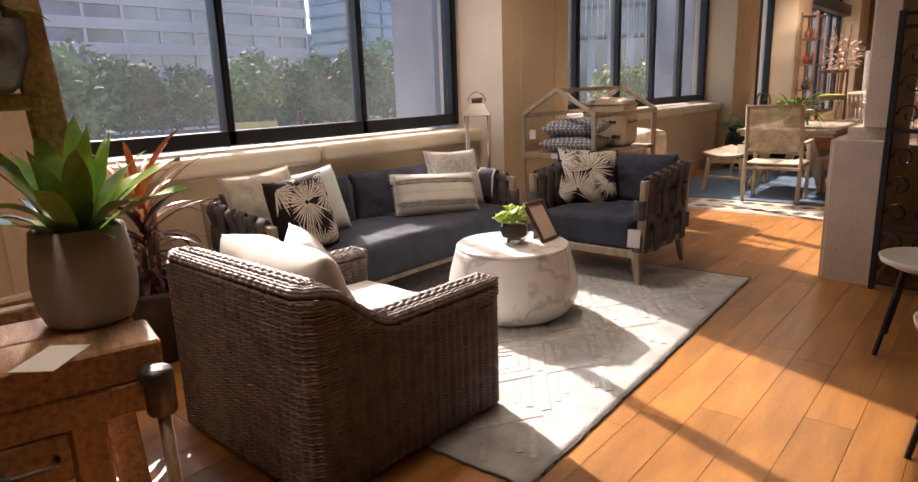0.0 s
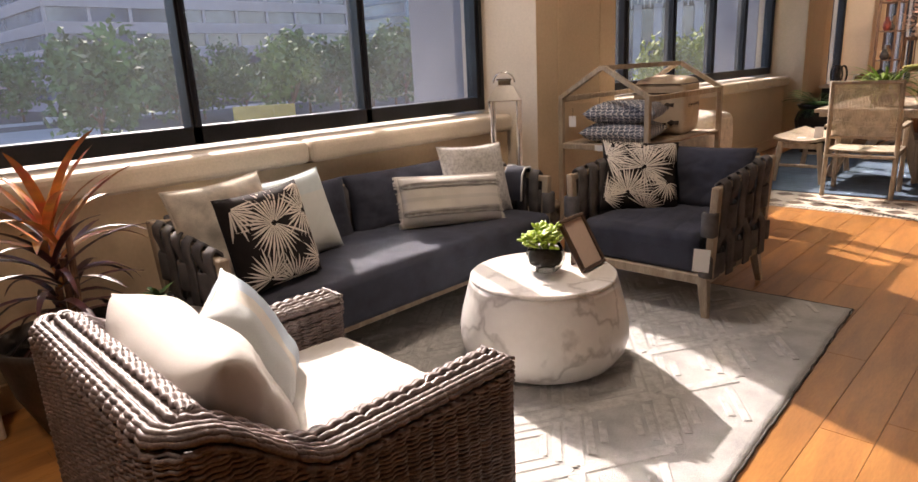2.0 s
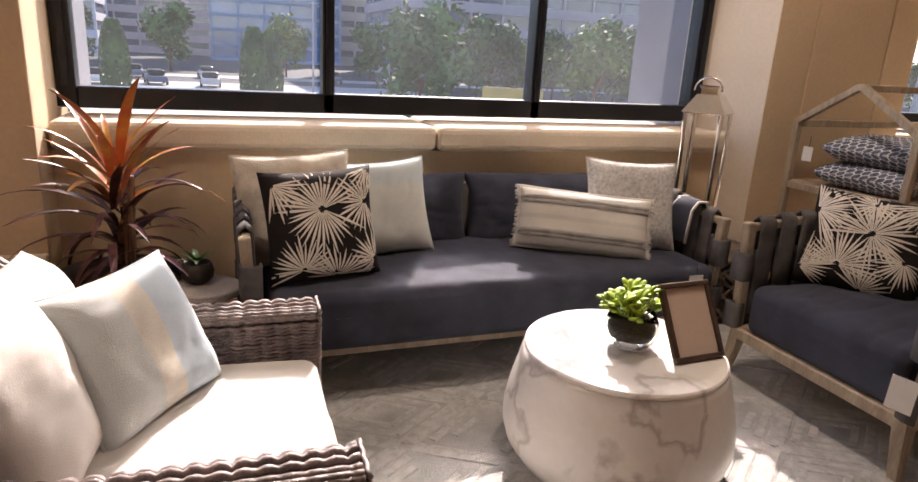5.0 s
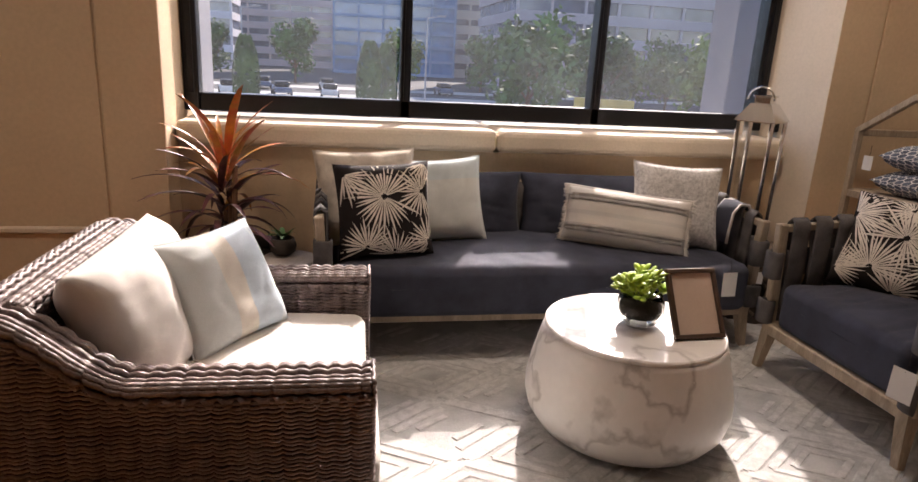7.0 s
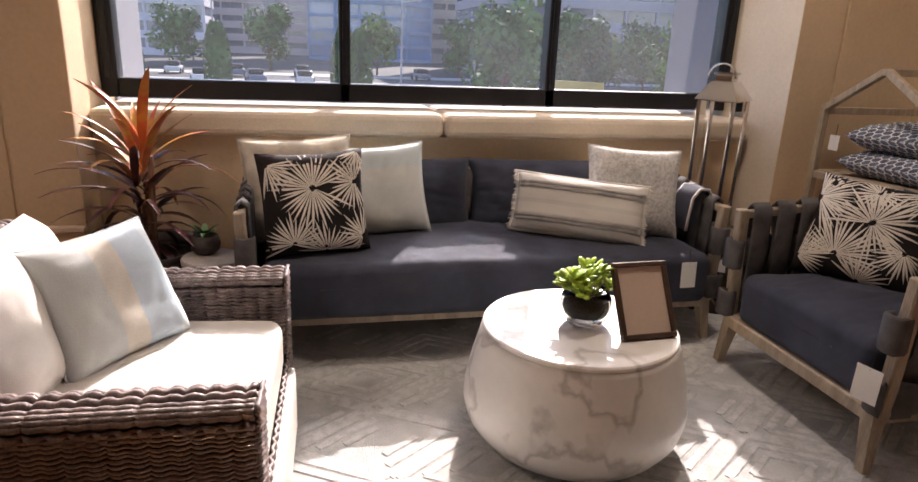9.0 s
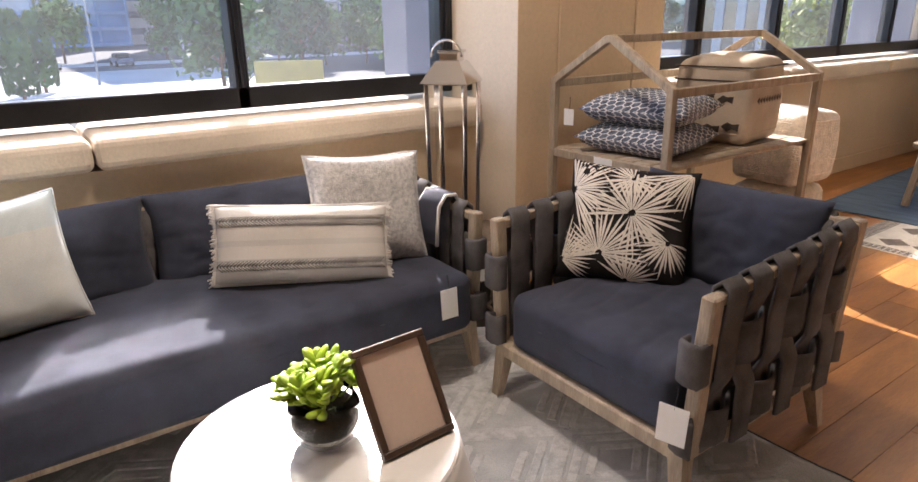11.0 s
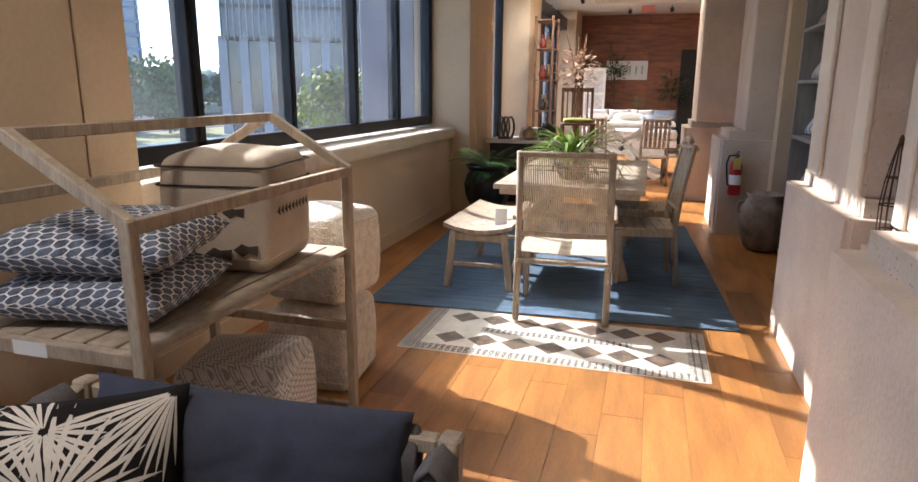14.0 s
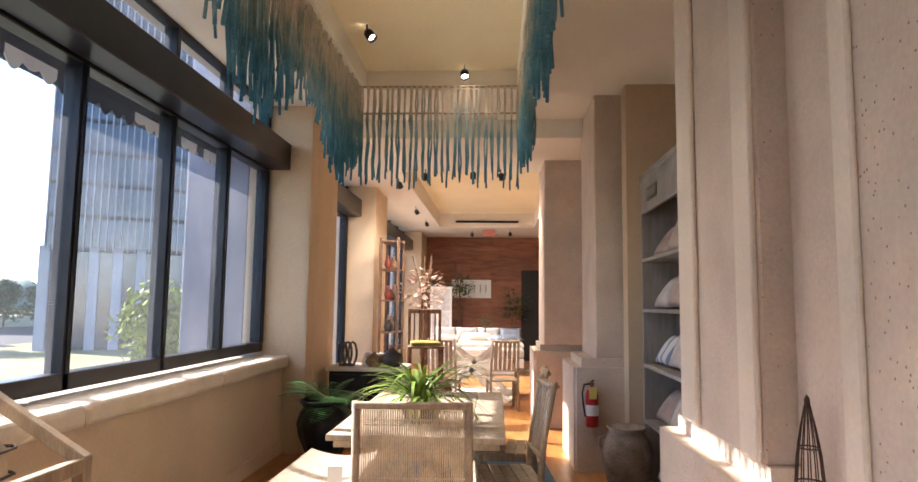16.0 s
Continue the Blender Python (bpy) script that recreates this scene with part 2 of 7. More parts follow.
# piers with panel grooves and a pale south face
for name, y0, y1 in PIERS:
    bm = bmesh.new()
    marks = [y0] + [y for y in (y0 + 0.29, y0 + 0.905) if y1 - y0 > 0.9 and y0 > 0] + ([-0.65, 0.0, 0.65, 1.307] if y0 < 0 else []) + [y1]
    box(bm, -4.30, XP - 0.012, y0, y1, -0.1, CEIL_Z)
    pier = setting(name, bm, PLASTER, "tan plaster window pier with vertical panel joints", "wall")
    for a, b in zip(marks, marks[1:]):
        part("panel", boxed(XP - 0.02, XP, a + (0.006 if a != y0 else 0), b - (0.006 if b != y1 else 0), 0.0, CEIL_Z - 0.001, 0.004), PLASTER, pier)
    bm = bmesh.new()
    box(bm, XP - 0.02, XP + 0.025, y0 - 0.02, y1 + 0.02, 0.0, 0.14, 0.008)
    box(bm, XP - 0.02, XP + 0.015, y0 - 0.01, y1 + 0.01, 0.14, 0.17, 0.006)
    if y0 < 0:
        box(bm, XP - 0.02, XP + 0.02, y0, y1, 0.455, 0.49, 0.008)
    setting("baseboard", bm, STONE, "tan moulded stone base of the window pier", "baseboard")

# splayed reveal between the lounge window and its pier
bm = bmesh.new()
lo = [bm.verts.new((x, y, -0.05)) for x, y in ((-4.30, 5.31), (-4.04, 5.312), (XP - 0.001, 5.3845), (-4.30, 5.3845))]
hi = [bm.verts.new((v.co.x, v.co.y, CEIL_Z)) for v in lo]
for k in range(4):
    bm.faces.new((lo[k], lo[(k + 1) % 4], hi[(k + 1) % 4], hi[k]))
bm.faces.new(lo[::-1])
bm.faces.new(hi)
setting("wall_reveal", bm, PALE, "pale plaster reveal beside the lounge window", "wall")

# concrete fins of the facade outside, shade and haze put into their blue-grey
FIN = material("shaded_grey_concrete", (0.30, 0.31, 0.36), 0.85, vary=0.08, scale=1.2, fine=30, bump=0.2)
for name, y0, y1 in PIERS:
    setting("facade_fin", boxed(-5.0, -4.302, y0 - 0.01, y1 + 0.01, -3.0, 4.6, 0.01), FIN, "grey concrete facade fin outside the windows, shade put into its bluish colour", "facade fin")

# windows
for name, y0, y1, mull, zb in WINDOWS:
    frame_top = 3.03
    win = new(name)
    tagged(win, "dark bronze framed plate-glass window with upright mullions", "window", kind="structure")
    w = 0.085
    ys = [y0 + w / 2, *mull, y1 - w / 2]
    part("window_frame", boxed(XG - 0.06, XG + 0.06, y0 + w, y1 - w, zb - 0.10, zb, 0.006), BLACK, win)
    part("window_frame", boxed(XG - 0.06, XG + 0.06, y0 + w, y1 - w, frame_top, frame_top + 0.08, 0.006), BLACK, win)
    for k, y in enumerate(ys):
        ww = w if k in (0, len(ys) - 1) else (0.10 if k == 1 and name == "window_2" else 0.062)
        bm = boxed(XG - 0.06, XG + 0.06, y - ww / 2, y + ww / 2, zb - 0.10, CEIL_Z - 0.03, 0.006)
        box(bm, XG + 0.058, XG + 0.075, y - ww / 5, y + ww / 5, zb, frame_top, 0.003)
        part("mullion", bm, BLACK, win)
    for a, b in zip(ys, ys[1:]):
        for z0, z1 in ((zb, frame_top), (3.36, CEIL_Z - 0.03)):
            pane = part("pane", boxed(XG - 0.006, XG + 0.006, a + 0.02, b - 0.02, z0 - 0.01, z1 + 0.01), GLASS, win)
            pane.visible_shadow = False
    part("window_frame", boxed(XG - 0.05, XG + 0.05, y0, y1, CEIL_Z - 0.035, CEIL_Z, 0.004), BLACK, win)
    # shade box that hides the roller blind
    setting("blind_box", boxed(XG + 0.07, XP - 0.24, y0 + 0.002, y1 - 0.002, 3.05, 3.34, 0.008), BLACK, "dark bronze blind box above the window", "blind box")
    if zb > 1:
        bm = bmesh.new()
        box(bm, -4.55, XS - 0.07, y0 + 0.002, y1 - 0.002, 0.0, 0.90)
        setting("wall_sill", bm, PLASTER, "tan plaster parapet wall below the window", "wall")
        bm = bmesh.new()
        joints = [y0 + 0.002, (y0 + y1) / 2 - 0.06, y1 - 0.002] if y1 - y0 < 4.5 else [y0 + 0.002, y0 + 1.9, y0 + 3.7, y1 - 0.002]
        for a, b in zip(joints, joints[1:]):
            made = box(bm, -4.4, XS, a + 0.003, b - 0.003, 0.905, 1.035, 0.035, 3)
        setting("window_sill", bm, STONE, "tan cast-stone window sill with a rounded nose", "window sill", smooth=False)
        setting("baseboard", boxed(XS - 0.07, XS - 0.05, y0 + 0.002, y1 - 0.002, 0, 0.14, 0.005), PLASTER, "tan base strip below the window wall", "baseboard")
    else:
        setting("wall_sill", boxed(-4.4, XS - 0.2, y0 + 0.002, y1 - 0.002, 0, zb - 0.10), PLASTER, "low tan plaster wall below the window", "wall")

# east partition: plinths with shafts above
def plinth(name, x0, x1, y0, y1, z, sx0, sy0, sy1, top=CEIL_Z):
    bm = boxed(x0, x1, y0, y1, 0.0, z)
    edges = [e for e in bm.edges if all(v.co.z > z - 0.01 for v in e.verts) and (all(v.co.x < x0 + 0.01 for v in e.verts) or all(v.co.y < y0 + 0.01 for v in e.verts) or all(v.co.y > y1 - 0.01 for v in e.verts))]
    bmesh.ops.bevel(bm, geom=edges, offset=0.085, segments=4, affect="EDGES")
    up = [e for e in bm.edges if abs(e.verts[0].co.z - e.verts[1].co.z) > 0.5]
    bmesh.ops.bevel(bm, geom=up, offset=0.028, segments=3, affect="EDGES")
    setting(name + "_plinth", bm, STONE_ROUGH, "tall tan cast-stone plinth with a chamfered top", "plinth")
    setting(name, boxed(sx0, x1 - 0.002, sy0, sy1, z - 0.002, top, 0.01), STONE_ROUGH, "pitted tan cast-stone pier on a plinth", "wall")


STONE_ROUGH = material("pitted_stone", (0.62, 0.51, 0.41), 0.85, vary=0.07, scale=3, fine=55, bump=0.5, depth=0.006)
def pit(m):
    """Scattered small air holes of cast stone."""
    n, li = m.node_tree.nodes, m.node_tree.links
    p = n["Principled BSDF"]
    co = [q for q in n if q.type == "TEX_COORD"][0]
    cell, near_mid, some, both, mix = n.new("ShaderNodeTexVoronoi"), n.new("ShaderNodeMath"), n.new("ShaderNodeMath"), n.new("ShaderNodeMath"), n.new("ShaderNodeMix")
    cell.inputs["Scale"].default_value = 42
    sep = n.new("ShaderNodeSeparateColor")
    li.new(co.outputs["Object"], cell.inputs["Vector"])
    li.new(cell.outputs["Color"], sep.inputs[0])
    near_mid.operation, near_mid.inputs[1].default_value = "LESS_THAN", 0.15
    li.new(cell.outputs["Distance"], near_mid.inputs[0])
    some.operation, some.inputs[1].default_value = "LESS_THAN", 0.25
    li.new(sep.outputs[0], some.inputs[0])
    both.operation = "MULTIPLY"
    li.new(near_mid.outputs[0], both.inputs[0])
    li.new(some.outputs[0], both.inputs[1])
    mix.data_type = "RGBA"
    was = p.inputs["Base Color"].links[0].from_socket
    li.new(both.outputs[0], mix.inputs[0])
    li.new(was, mix.inputs[6])
    mix.inputs[7].default_value = (0.27, 0.20, 0.15, 1)
    li.new(mix.outputs[2], p.inputs["Base Color"])


pit(STONE_ROUGH)
plinth("wall_partition_1", -0.89, -0.55, 5.44, 6.60, 1.06, -0.71, 5.44, 6.598)
plinth("wall_partition_2", -0.60, 0.10, 6.602, 7.318, 0.94, -0.46, 6.602, 7.438)
setting("wall_panel", boxed(-0.485, -0.461, 6.62, 7.30, 0.945, CEIL_Z - 0.002, 0.008), STONE_ROUGH, "proud pitted stone panel on the pier", "wall panel")
setting("wall_panel", boxed(-0.727, -0.709, 6.51, 6.596, 1.062, CEIL_Z - 0.002, 0.006), PALE, "proud smooth stone strip on the pier", "wall panel")
for y0, y1 in ((7.445, 7.62), (8.17, 8.42)):
    setting("wall_panel", boxed(-0.605, -0.579, y0, y1, 1.035, CEIL_Z - 0.002, 0.008), PALE, "proud smooth stone strip on the pier", "wall panel")
plinth("wall_partition_3", -0.66, 0.10, 7.32, 8.68, 1.03, -0.58, 7.44, 8.43)
plinth("wall_partition_4", -0.79, 0.60, 11.50, 12.6, 1.08, -0.56, 11.6, 12.6)
plinth("wall_partition_5", -1.05, 0.60, 13.7, 14.8, 1.08, -0.915, 13.7, 14.8)
setting("wall_alcove", boxed(0.602, 0.75, 6.0, 14.8, 0, CEIL_Z), PLASTER, "tan plaster wall of the shelf alcove", "wall")
setting("wall_alcove_side", boxed(0.102, 0.60, 8.3, 8.6, 0, CEIL_Z), PLASTER, "tan plaster side wall of the alcove", "wall")
setting("wall_alcove_back", boxed(-0.30, 0.60, 11.28, 11.498, 0, CEIL_Z), PLASTER, "tan plaster end wall of the shelf alcove", "wall")

# closing walls
setting("wall_east", boxed(EAST, EAST + 0.2, SOUTH, FAR_Y, 0, CEIL_Z), PLASTER, "plain tan plaster wall", "wall")
setting("wall_south", boxed(-4.3, EAST, SOUTH - 0.2, SOUTH, 0, CEIL_Z), PLASTER, "plain tan plaster wall", "wall")
setting("wall_north", boxed(-4.3, EAST, FAR_Y + 0.03, FAR_Y + 0.2, 0, CEIL_Z), SEAM, "red-brown boarded end wall", "wall")

# ceilings
TX0, TX1, TY0, TY1 = -2.90, -1.36, 5.2, 11.4
bm = bmesh.new()
for x0, x1, y0, y1 in ((-4.3, TX0, SOUTH, 12.5), (TX1, EAST, SOUTH, 12.5), (TX0, TX1, SOUTH, TY0), (TX0, TX1, TY1, 12.5)):
    box(bm, x0, x1, y0, y1, CEIL_Z, CEIL_Z + 0.5)
# pale yellow that carries the warm bounced light on both trays
TRAYWARM = material("yellow_lit_tray", (0.88, 0.78, 0.54), 0.9, vary=0.03, scale=1, fine=40, bump=0.05)
setting("ceiling_tray", boxed(TX0 + 0.001, TX1 - 0.001, TY0 + 0.001, TY1 - 0.001, TRAY_Z, TRAY_Z + 0.13), TRAYWARM, "pale yellow ceiling tray, warm light put into its colour", "ceiling")
setting("ceiling", bm, CEIL, "cream painted ceiling with a raised tray", "ceiling")
bm = bmesh.new()
for x0, x1, y0, y1 in ((-4.3, -3.0, 12.502, FAR_Y), (-0.6, EAST, 12.502, FAR_Y), (-3.0, -0.6, 12.502, 14.5), (-3.0, -0.6, 21.5, FAR_Y)):
    box(bm, x0, x1, y0, y1, FAR_Z, FAR_Z + 0.7)
setting("ceiling_tray_far", boxed(-2.999, -0.601, 14.501, 21.499, FAR_Z + 0.35, FAR_Z + 0.6), TRAYWARM, "pale yellow far ceiling tray, warm light put into its colour", "ceiling")
setting("ceiling_far", bm, CEIL, "cream painted far ceiling with a raised tray", "ceiling")

# folded awning outside the dining window
AWN = material("awning_canvas", (0.045, 0.045, 0.05), 0.9, vary=0.2, scale=5, fine=60, bump=0.3)
AWN_TRIM = material("awning_trim", (0.75, 0.75, 0.74), 0.9, vary=0.06, scale=5, fine=60, bump=0.2)
for y0, y1 in ((6.52, 11.90),):
    awn = new("folded_awning")
    tagged(awn, "folded dark awning with a white scalloped edge outside the window", "awning", kind="structure")
    part("roll", tubed([(-4.66, y0, 3.22), (-4.66, (y0 + y1) / 2, 3.21), (-4.66, y1, 3.22)], 0.11, 12), AWN, awn, "", True)
    # full-length bar added above the roll to block the sun there
    part("arm", boxed(-4.72, -4.60, y0, y1, 3.32, 3.38, 0.01), BLACK, awn, "dark bar added to stop the sun above the roll")
    n = round((y1 - y0) / 0.16)
    rnd = random.Random(6)
    for k in range(n):
        a, b = y0 + (y1 - y0) * k / n, y0 + (y1 - y0) * (k + 1) / n
        bm = bmesh.new()
        drop = rnd.uniform(0.02, 0.085)
        pts = [(a, 3.14)] + [(a + (b - a) * q / 8, 3.075 - drop * math.sin(math.pi * q / 8)) for q in range(9)] + [(b, 3.14)]
        lo = [bm.verts.new((-4.525, y, z)) for y, z in pts]
        hi = [bm.verts.new((-4.532, y, z)) for y, z in pts]
        bm.faces.new(lo)
        bm.faces.new(hi[::-1])
        for q in range(len(pts)):
            bm.faces.new((lo[q], lo[(q + 1) % len(pts)], hi[(q + 1) % len(pts)], hi[q]))
        bmesh.ops.recalc_face_normals(bm, faces=bm.faces[:])
        part("flap", bm, AWN_TRIM if rnd.random() < 0.45 else AWN, awn)

# ---- ground outside ----
ASPHALT = material("asphalt", (0.07, 0.07, 0.072), 0.9, vary=0.2, scale=0.05, fine=2, bump=0.2)
setting("ground", boxed(-900, -4.9, -700, 900, -3.4, -3.0), ASPHALT, "asphalt car park and lawns outside", "ground")


# ---- the lounge ----
def pillow_xyz(u, v, s, w, h, d, sag, seed, pinch):
    x = u * w / 2 * (1 - pinch * (1 - v * v) * abs(u) ** 3)
    z = v * h / 2 * (1 - pinch * (1 - u * u) * abs(v) ** 3)
    swell = max(0.0, (1 - u**4) * (1 - v**4)) ** 0.55
    wave = noise.noise(Vector((x * 7 + seed * 3.1, z * 7, s * 2.0))) * sag
    return Vector((x, s * d / 2 * swell + wave * swell * 0.5, z + h / 2))


def stripes(name, bands, axis="X", rough=0.95, size=1.0, bump=0.5):
    """Cloth with straight bands: (start, rgb) along an axis, in metres."""
    m = material(name, (0.5, 0.5, 0.5), rough, vary=0.08, scale=7, fine=320, bump=bump, spec=0.2, depth=0.003)
    n, li = m.node_tree.nodes, m.node_tree.links
    co = [q for q in n if q.type == "TEX_COORD"][0]
    mix = [q for q in n if q.type == "MIX"][0]
    sep, ramp, off = n.new("ShaderNodeSeparateXYZ"), n.new("ShaderNodeValToRGB"), n.new("ShaderNodeMath")
    li.new(co.outputs["Object"], sep.inputs[0])
    off.operation, off.inputs[1].default_value, off.inputs[2].default_value = "MULTIPLY_ADD", 1 / size, 0.5
    li.new(sep.outputs[axis], off.inputs[0])
    li.new(off.outputs[0], ramp.inputs[0])
    e = ramp.color_ramp
    e.interpolation = "CONSTANT"
    for k, (at, rgb) in enumerate(bands):
        el = e.elements[k] if k < 2 else e.elements.new(at)
        el.position, el.color = at, (*rgb, 1)
    li.new(ramp.outputs[0], mix.inputs[6])
    li.new(ramp.outputs[0], mix.inputs[7])
    return m


CREAM = material("cream_cloth", (0.68, 0.62, 0.53), 0.95, vary=0.12, scale=18, fine=220, bump=0.9, spec=0.15, depth=0.006)
BLACKP = material("brown_black_cloth", (0.020, 0.016, 0.016), 0.95, vary=0.15, scale=9, fine=300, bump=0.4, spec=0.2, depth=0.002)
PRINT = material("ivory_print", (0.72, 0.66, 0.58), 0.9, vary=0.08, scale=9, fine=250, bump=0.4, spec=0.2, depth=0.002)
GREYDOT = material("pale_grey_weave", (0.60, 0.58, 0.56), 0.95, vary=0.16, scale=60, fine=160, bump=0.8, spec=0.15, depth=0.004)
AQUA = stripes("pale_aqua_cloth", [(0.0, (0.62, 0.64, 0.62)), (0.86, (0.56, 0.63, 0.65))], "Z", size=0.9)
BEACH = stripes("sea_stripe_cloth", [(0.0, (0.50, 0.53, 0.53)), (0.40, (0.58, 0.545, 0.49)), (0.58, (0.45, 0.53, 0.60)), (0.84, (0.56, 0.62, 0.65))], "X", size=0.46)
LUMBAR = stripes("ivory_banded_weave", [(0.0, (0.66, 0.63, 0.59)), (0.565, (0.47, 0.45, 0.43)), (0.61, (0.64, 0.60, 0.55)), (0.675, (0.57, 0.54, 0.50)), (0.70, (0.64, 0.60, 0.55)), (0.765, (0.45, 0.43, 0.41)), (0.81, (0.68, 0.65, 0.61))], "Z", size=0.8, bump=1.0)
PAPER = material("white_card", (0.82, 0.81, 0.79), 0.7, vary=0.02, scale=8, fine=50, bump=0.03)
STEEL = material("polished_steel", (0.80, 0.78, 0.75), 0.16, metal=1.0, vary=0.04, scale=4, fine=30, bump=0.02)
PEWTER = material("dull_iron", (0.16, 0.15, 0.14), 0.45, metal=0.9, vary=0.2, scale=12, fine=80, bump=0.3)
CONCRETE = material("cast_concrete", (0.42, 0.39, 0.36), 0.85, vary=0.1, scale=5, fine=90, bump=0.35)
DARKPOT = material("dark_brown_pot", (0.055, 0.042, 0.034), 0.6, vary=0.25, scale=6, fine=60, bump=0.3)
OLDWOOD = material("old_bench_wood", (0.46, 0.27, 0.15), 0.6, vary=0.3, scale=6, fine=40, bump=0.6, stretch=(1.5, 9, 9), rgb2=(0.24, 0.13, 0.07))
BARK = material("worn_dark_wood", (0.24, 0.13, 0.075), 0.7, vary=0.3, scale=7, fine=50, bump=0.6, stretch=(9, 9, 1), rgb2=(0.07, 0.04, 0.028))
FRAMEWOOD = material("walnut_frame", (0.085, 0.050, 0.032), 0.45, vary=0.2, scale=8, fine=60, bump=0.2)
SOIL = material("dark_soil", (0.035, 0.026, 0.02), 0.95, vary=0.4, scale=40, fine=120, bump=1.0, depth=0.01)
PRINTED = material("buff_print_sheet", (0.66, 0.52, 0.43), 0.8, vary=0.03, scale=5, fine=80, bump=0.05)


def make_marble():
    m = material("white_marble", (0.76, 0.74, 0.72), 0.28, vary=0.03, scale=3, fine=30, bump=0.02, spec=0.5)
    n, li = m.node_tree.nodes, m.node_tree.links
    co = [q for q in n if q.type == "TEX_COORD"][0]
    mix = [q for q in n if q.type == "MIX"][0]
    sharp = [q for q in n if q.type == "MAP_RANGE"][0]
    warp, vec, add, fold = n.new("ShaderNodeTexNoise"), n.new("ShaderNodeTexNoise"), n.new("ShaderNodeVectorMath"), n.new("ShaderNodeMath")
    warp.inputs["Scale"].default_value, warp.inputs["Detail"].default_value = 2.2, 6
    li.new(co.outputs["Object"], warp.inputs["Vector"])
    add.operation = "MULTIPLY_ADD"
    add.inputs[1].default_value = (0.7, 0.7, 0.7)
    li.new(warp.outputs["Color"], add.inputs[0])
    li.new(co.outputs["Object"], add.inputs[2])
    vec.inputs["Scale"].default_value, vec.inputs["Detail"].default_value = 2.6, 2
    li.new(add.outputs[0], vec.inputs["Vector"])
    fold.operation, fold.inputs[1].default_value = "SUBTRACT", 0.5
    li.new(vec.outputs[0], fold.inputs[0])
    ab = n.new("ShaderNodeMath")
    ab.operation = "ABSOLUTE"
    li.new(fold.outputs[0], ab.inputs[0])
    sharp.inputs[1].default_value, sharp.inputs[2].default_value = 0.0, 0.042
    li.new(ab.outputs[0], sharp.inputs[0])
    mix.inputs[6].default_value, mix.inputs[7].default_value = (0.47, 0.44, 0.42, 1), (0.74, 0.715, 0.69, 1)
    return m


MARBLE = make_marble()


def clear(name, tint, ior=1.3, rough=0.0):
    m = bpy.data.materials.new(name)
    m.use_nodes = True
    p = m.node_tree.nodes["Principled BSDF"]
    p.inputs["Base Color"].default_value, p.inputs["IOR"].default_value = (*tint, 1), ior
    p.inputs["Roughness"].default_value, p.inputs["Transmission Weight"].default_value = rough, 1.0
    return m


BOWLGLASS = clear("bowl_glass", (0.88, 0.90, 0.88), 1.25)
LAMPGLASS = clear("lantern_glass", (0.97, 0.97, 0.95), 1.06)


def ribbon(bm, pts, across, width, thick=0.012):
    """A flat padded strap along points, its width along the direction across."""
    pts, across = [Vector(p) for p in pts], Vector(across).normalized()
    rows = []
    for i, p in enumerate(pts):
        d = (pts[min(i + 1, len(pts) - 1)] - pts[max(i - 1, 0)]).normalized()
        nrm = across.cross(d).normalized()
        a, b = across * width / 2, nrm * thick / 2
        rows.append([bm.verts.new(p + q) for q in (-a - b * 0.4, -a * 0.86 - b, a * 0.86 - b, a - b * 0.4, a + b * 0.4, a * 0.86 + b, -a * 0.86 + b, -a + b * 0.4)])
    for r, q in zip(rows, rows[1:]):
        for k in range(8):
            bm.faces.new((r[k], r[(k + 1) % 8], q[(k + 1) % 8], q[k]))
    bm.faces.new(rows[0][::-1])
    bm.faces.new(rows[-1])


def strapped(pts, across, width, thick=0.012):
    bm = bmesh.new()
    ribbon(bm, pts, across, width, thick)
    bmesh.ops.recalc_face_normals(bm, faces=bm.faces[:])
    return bm


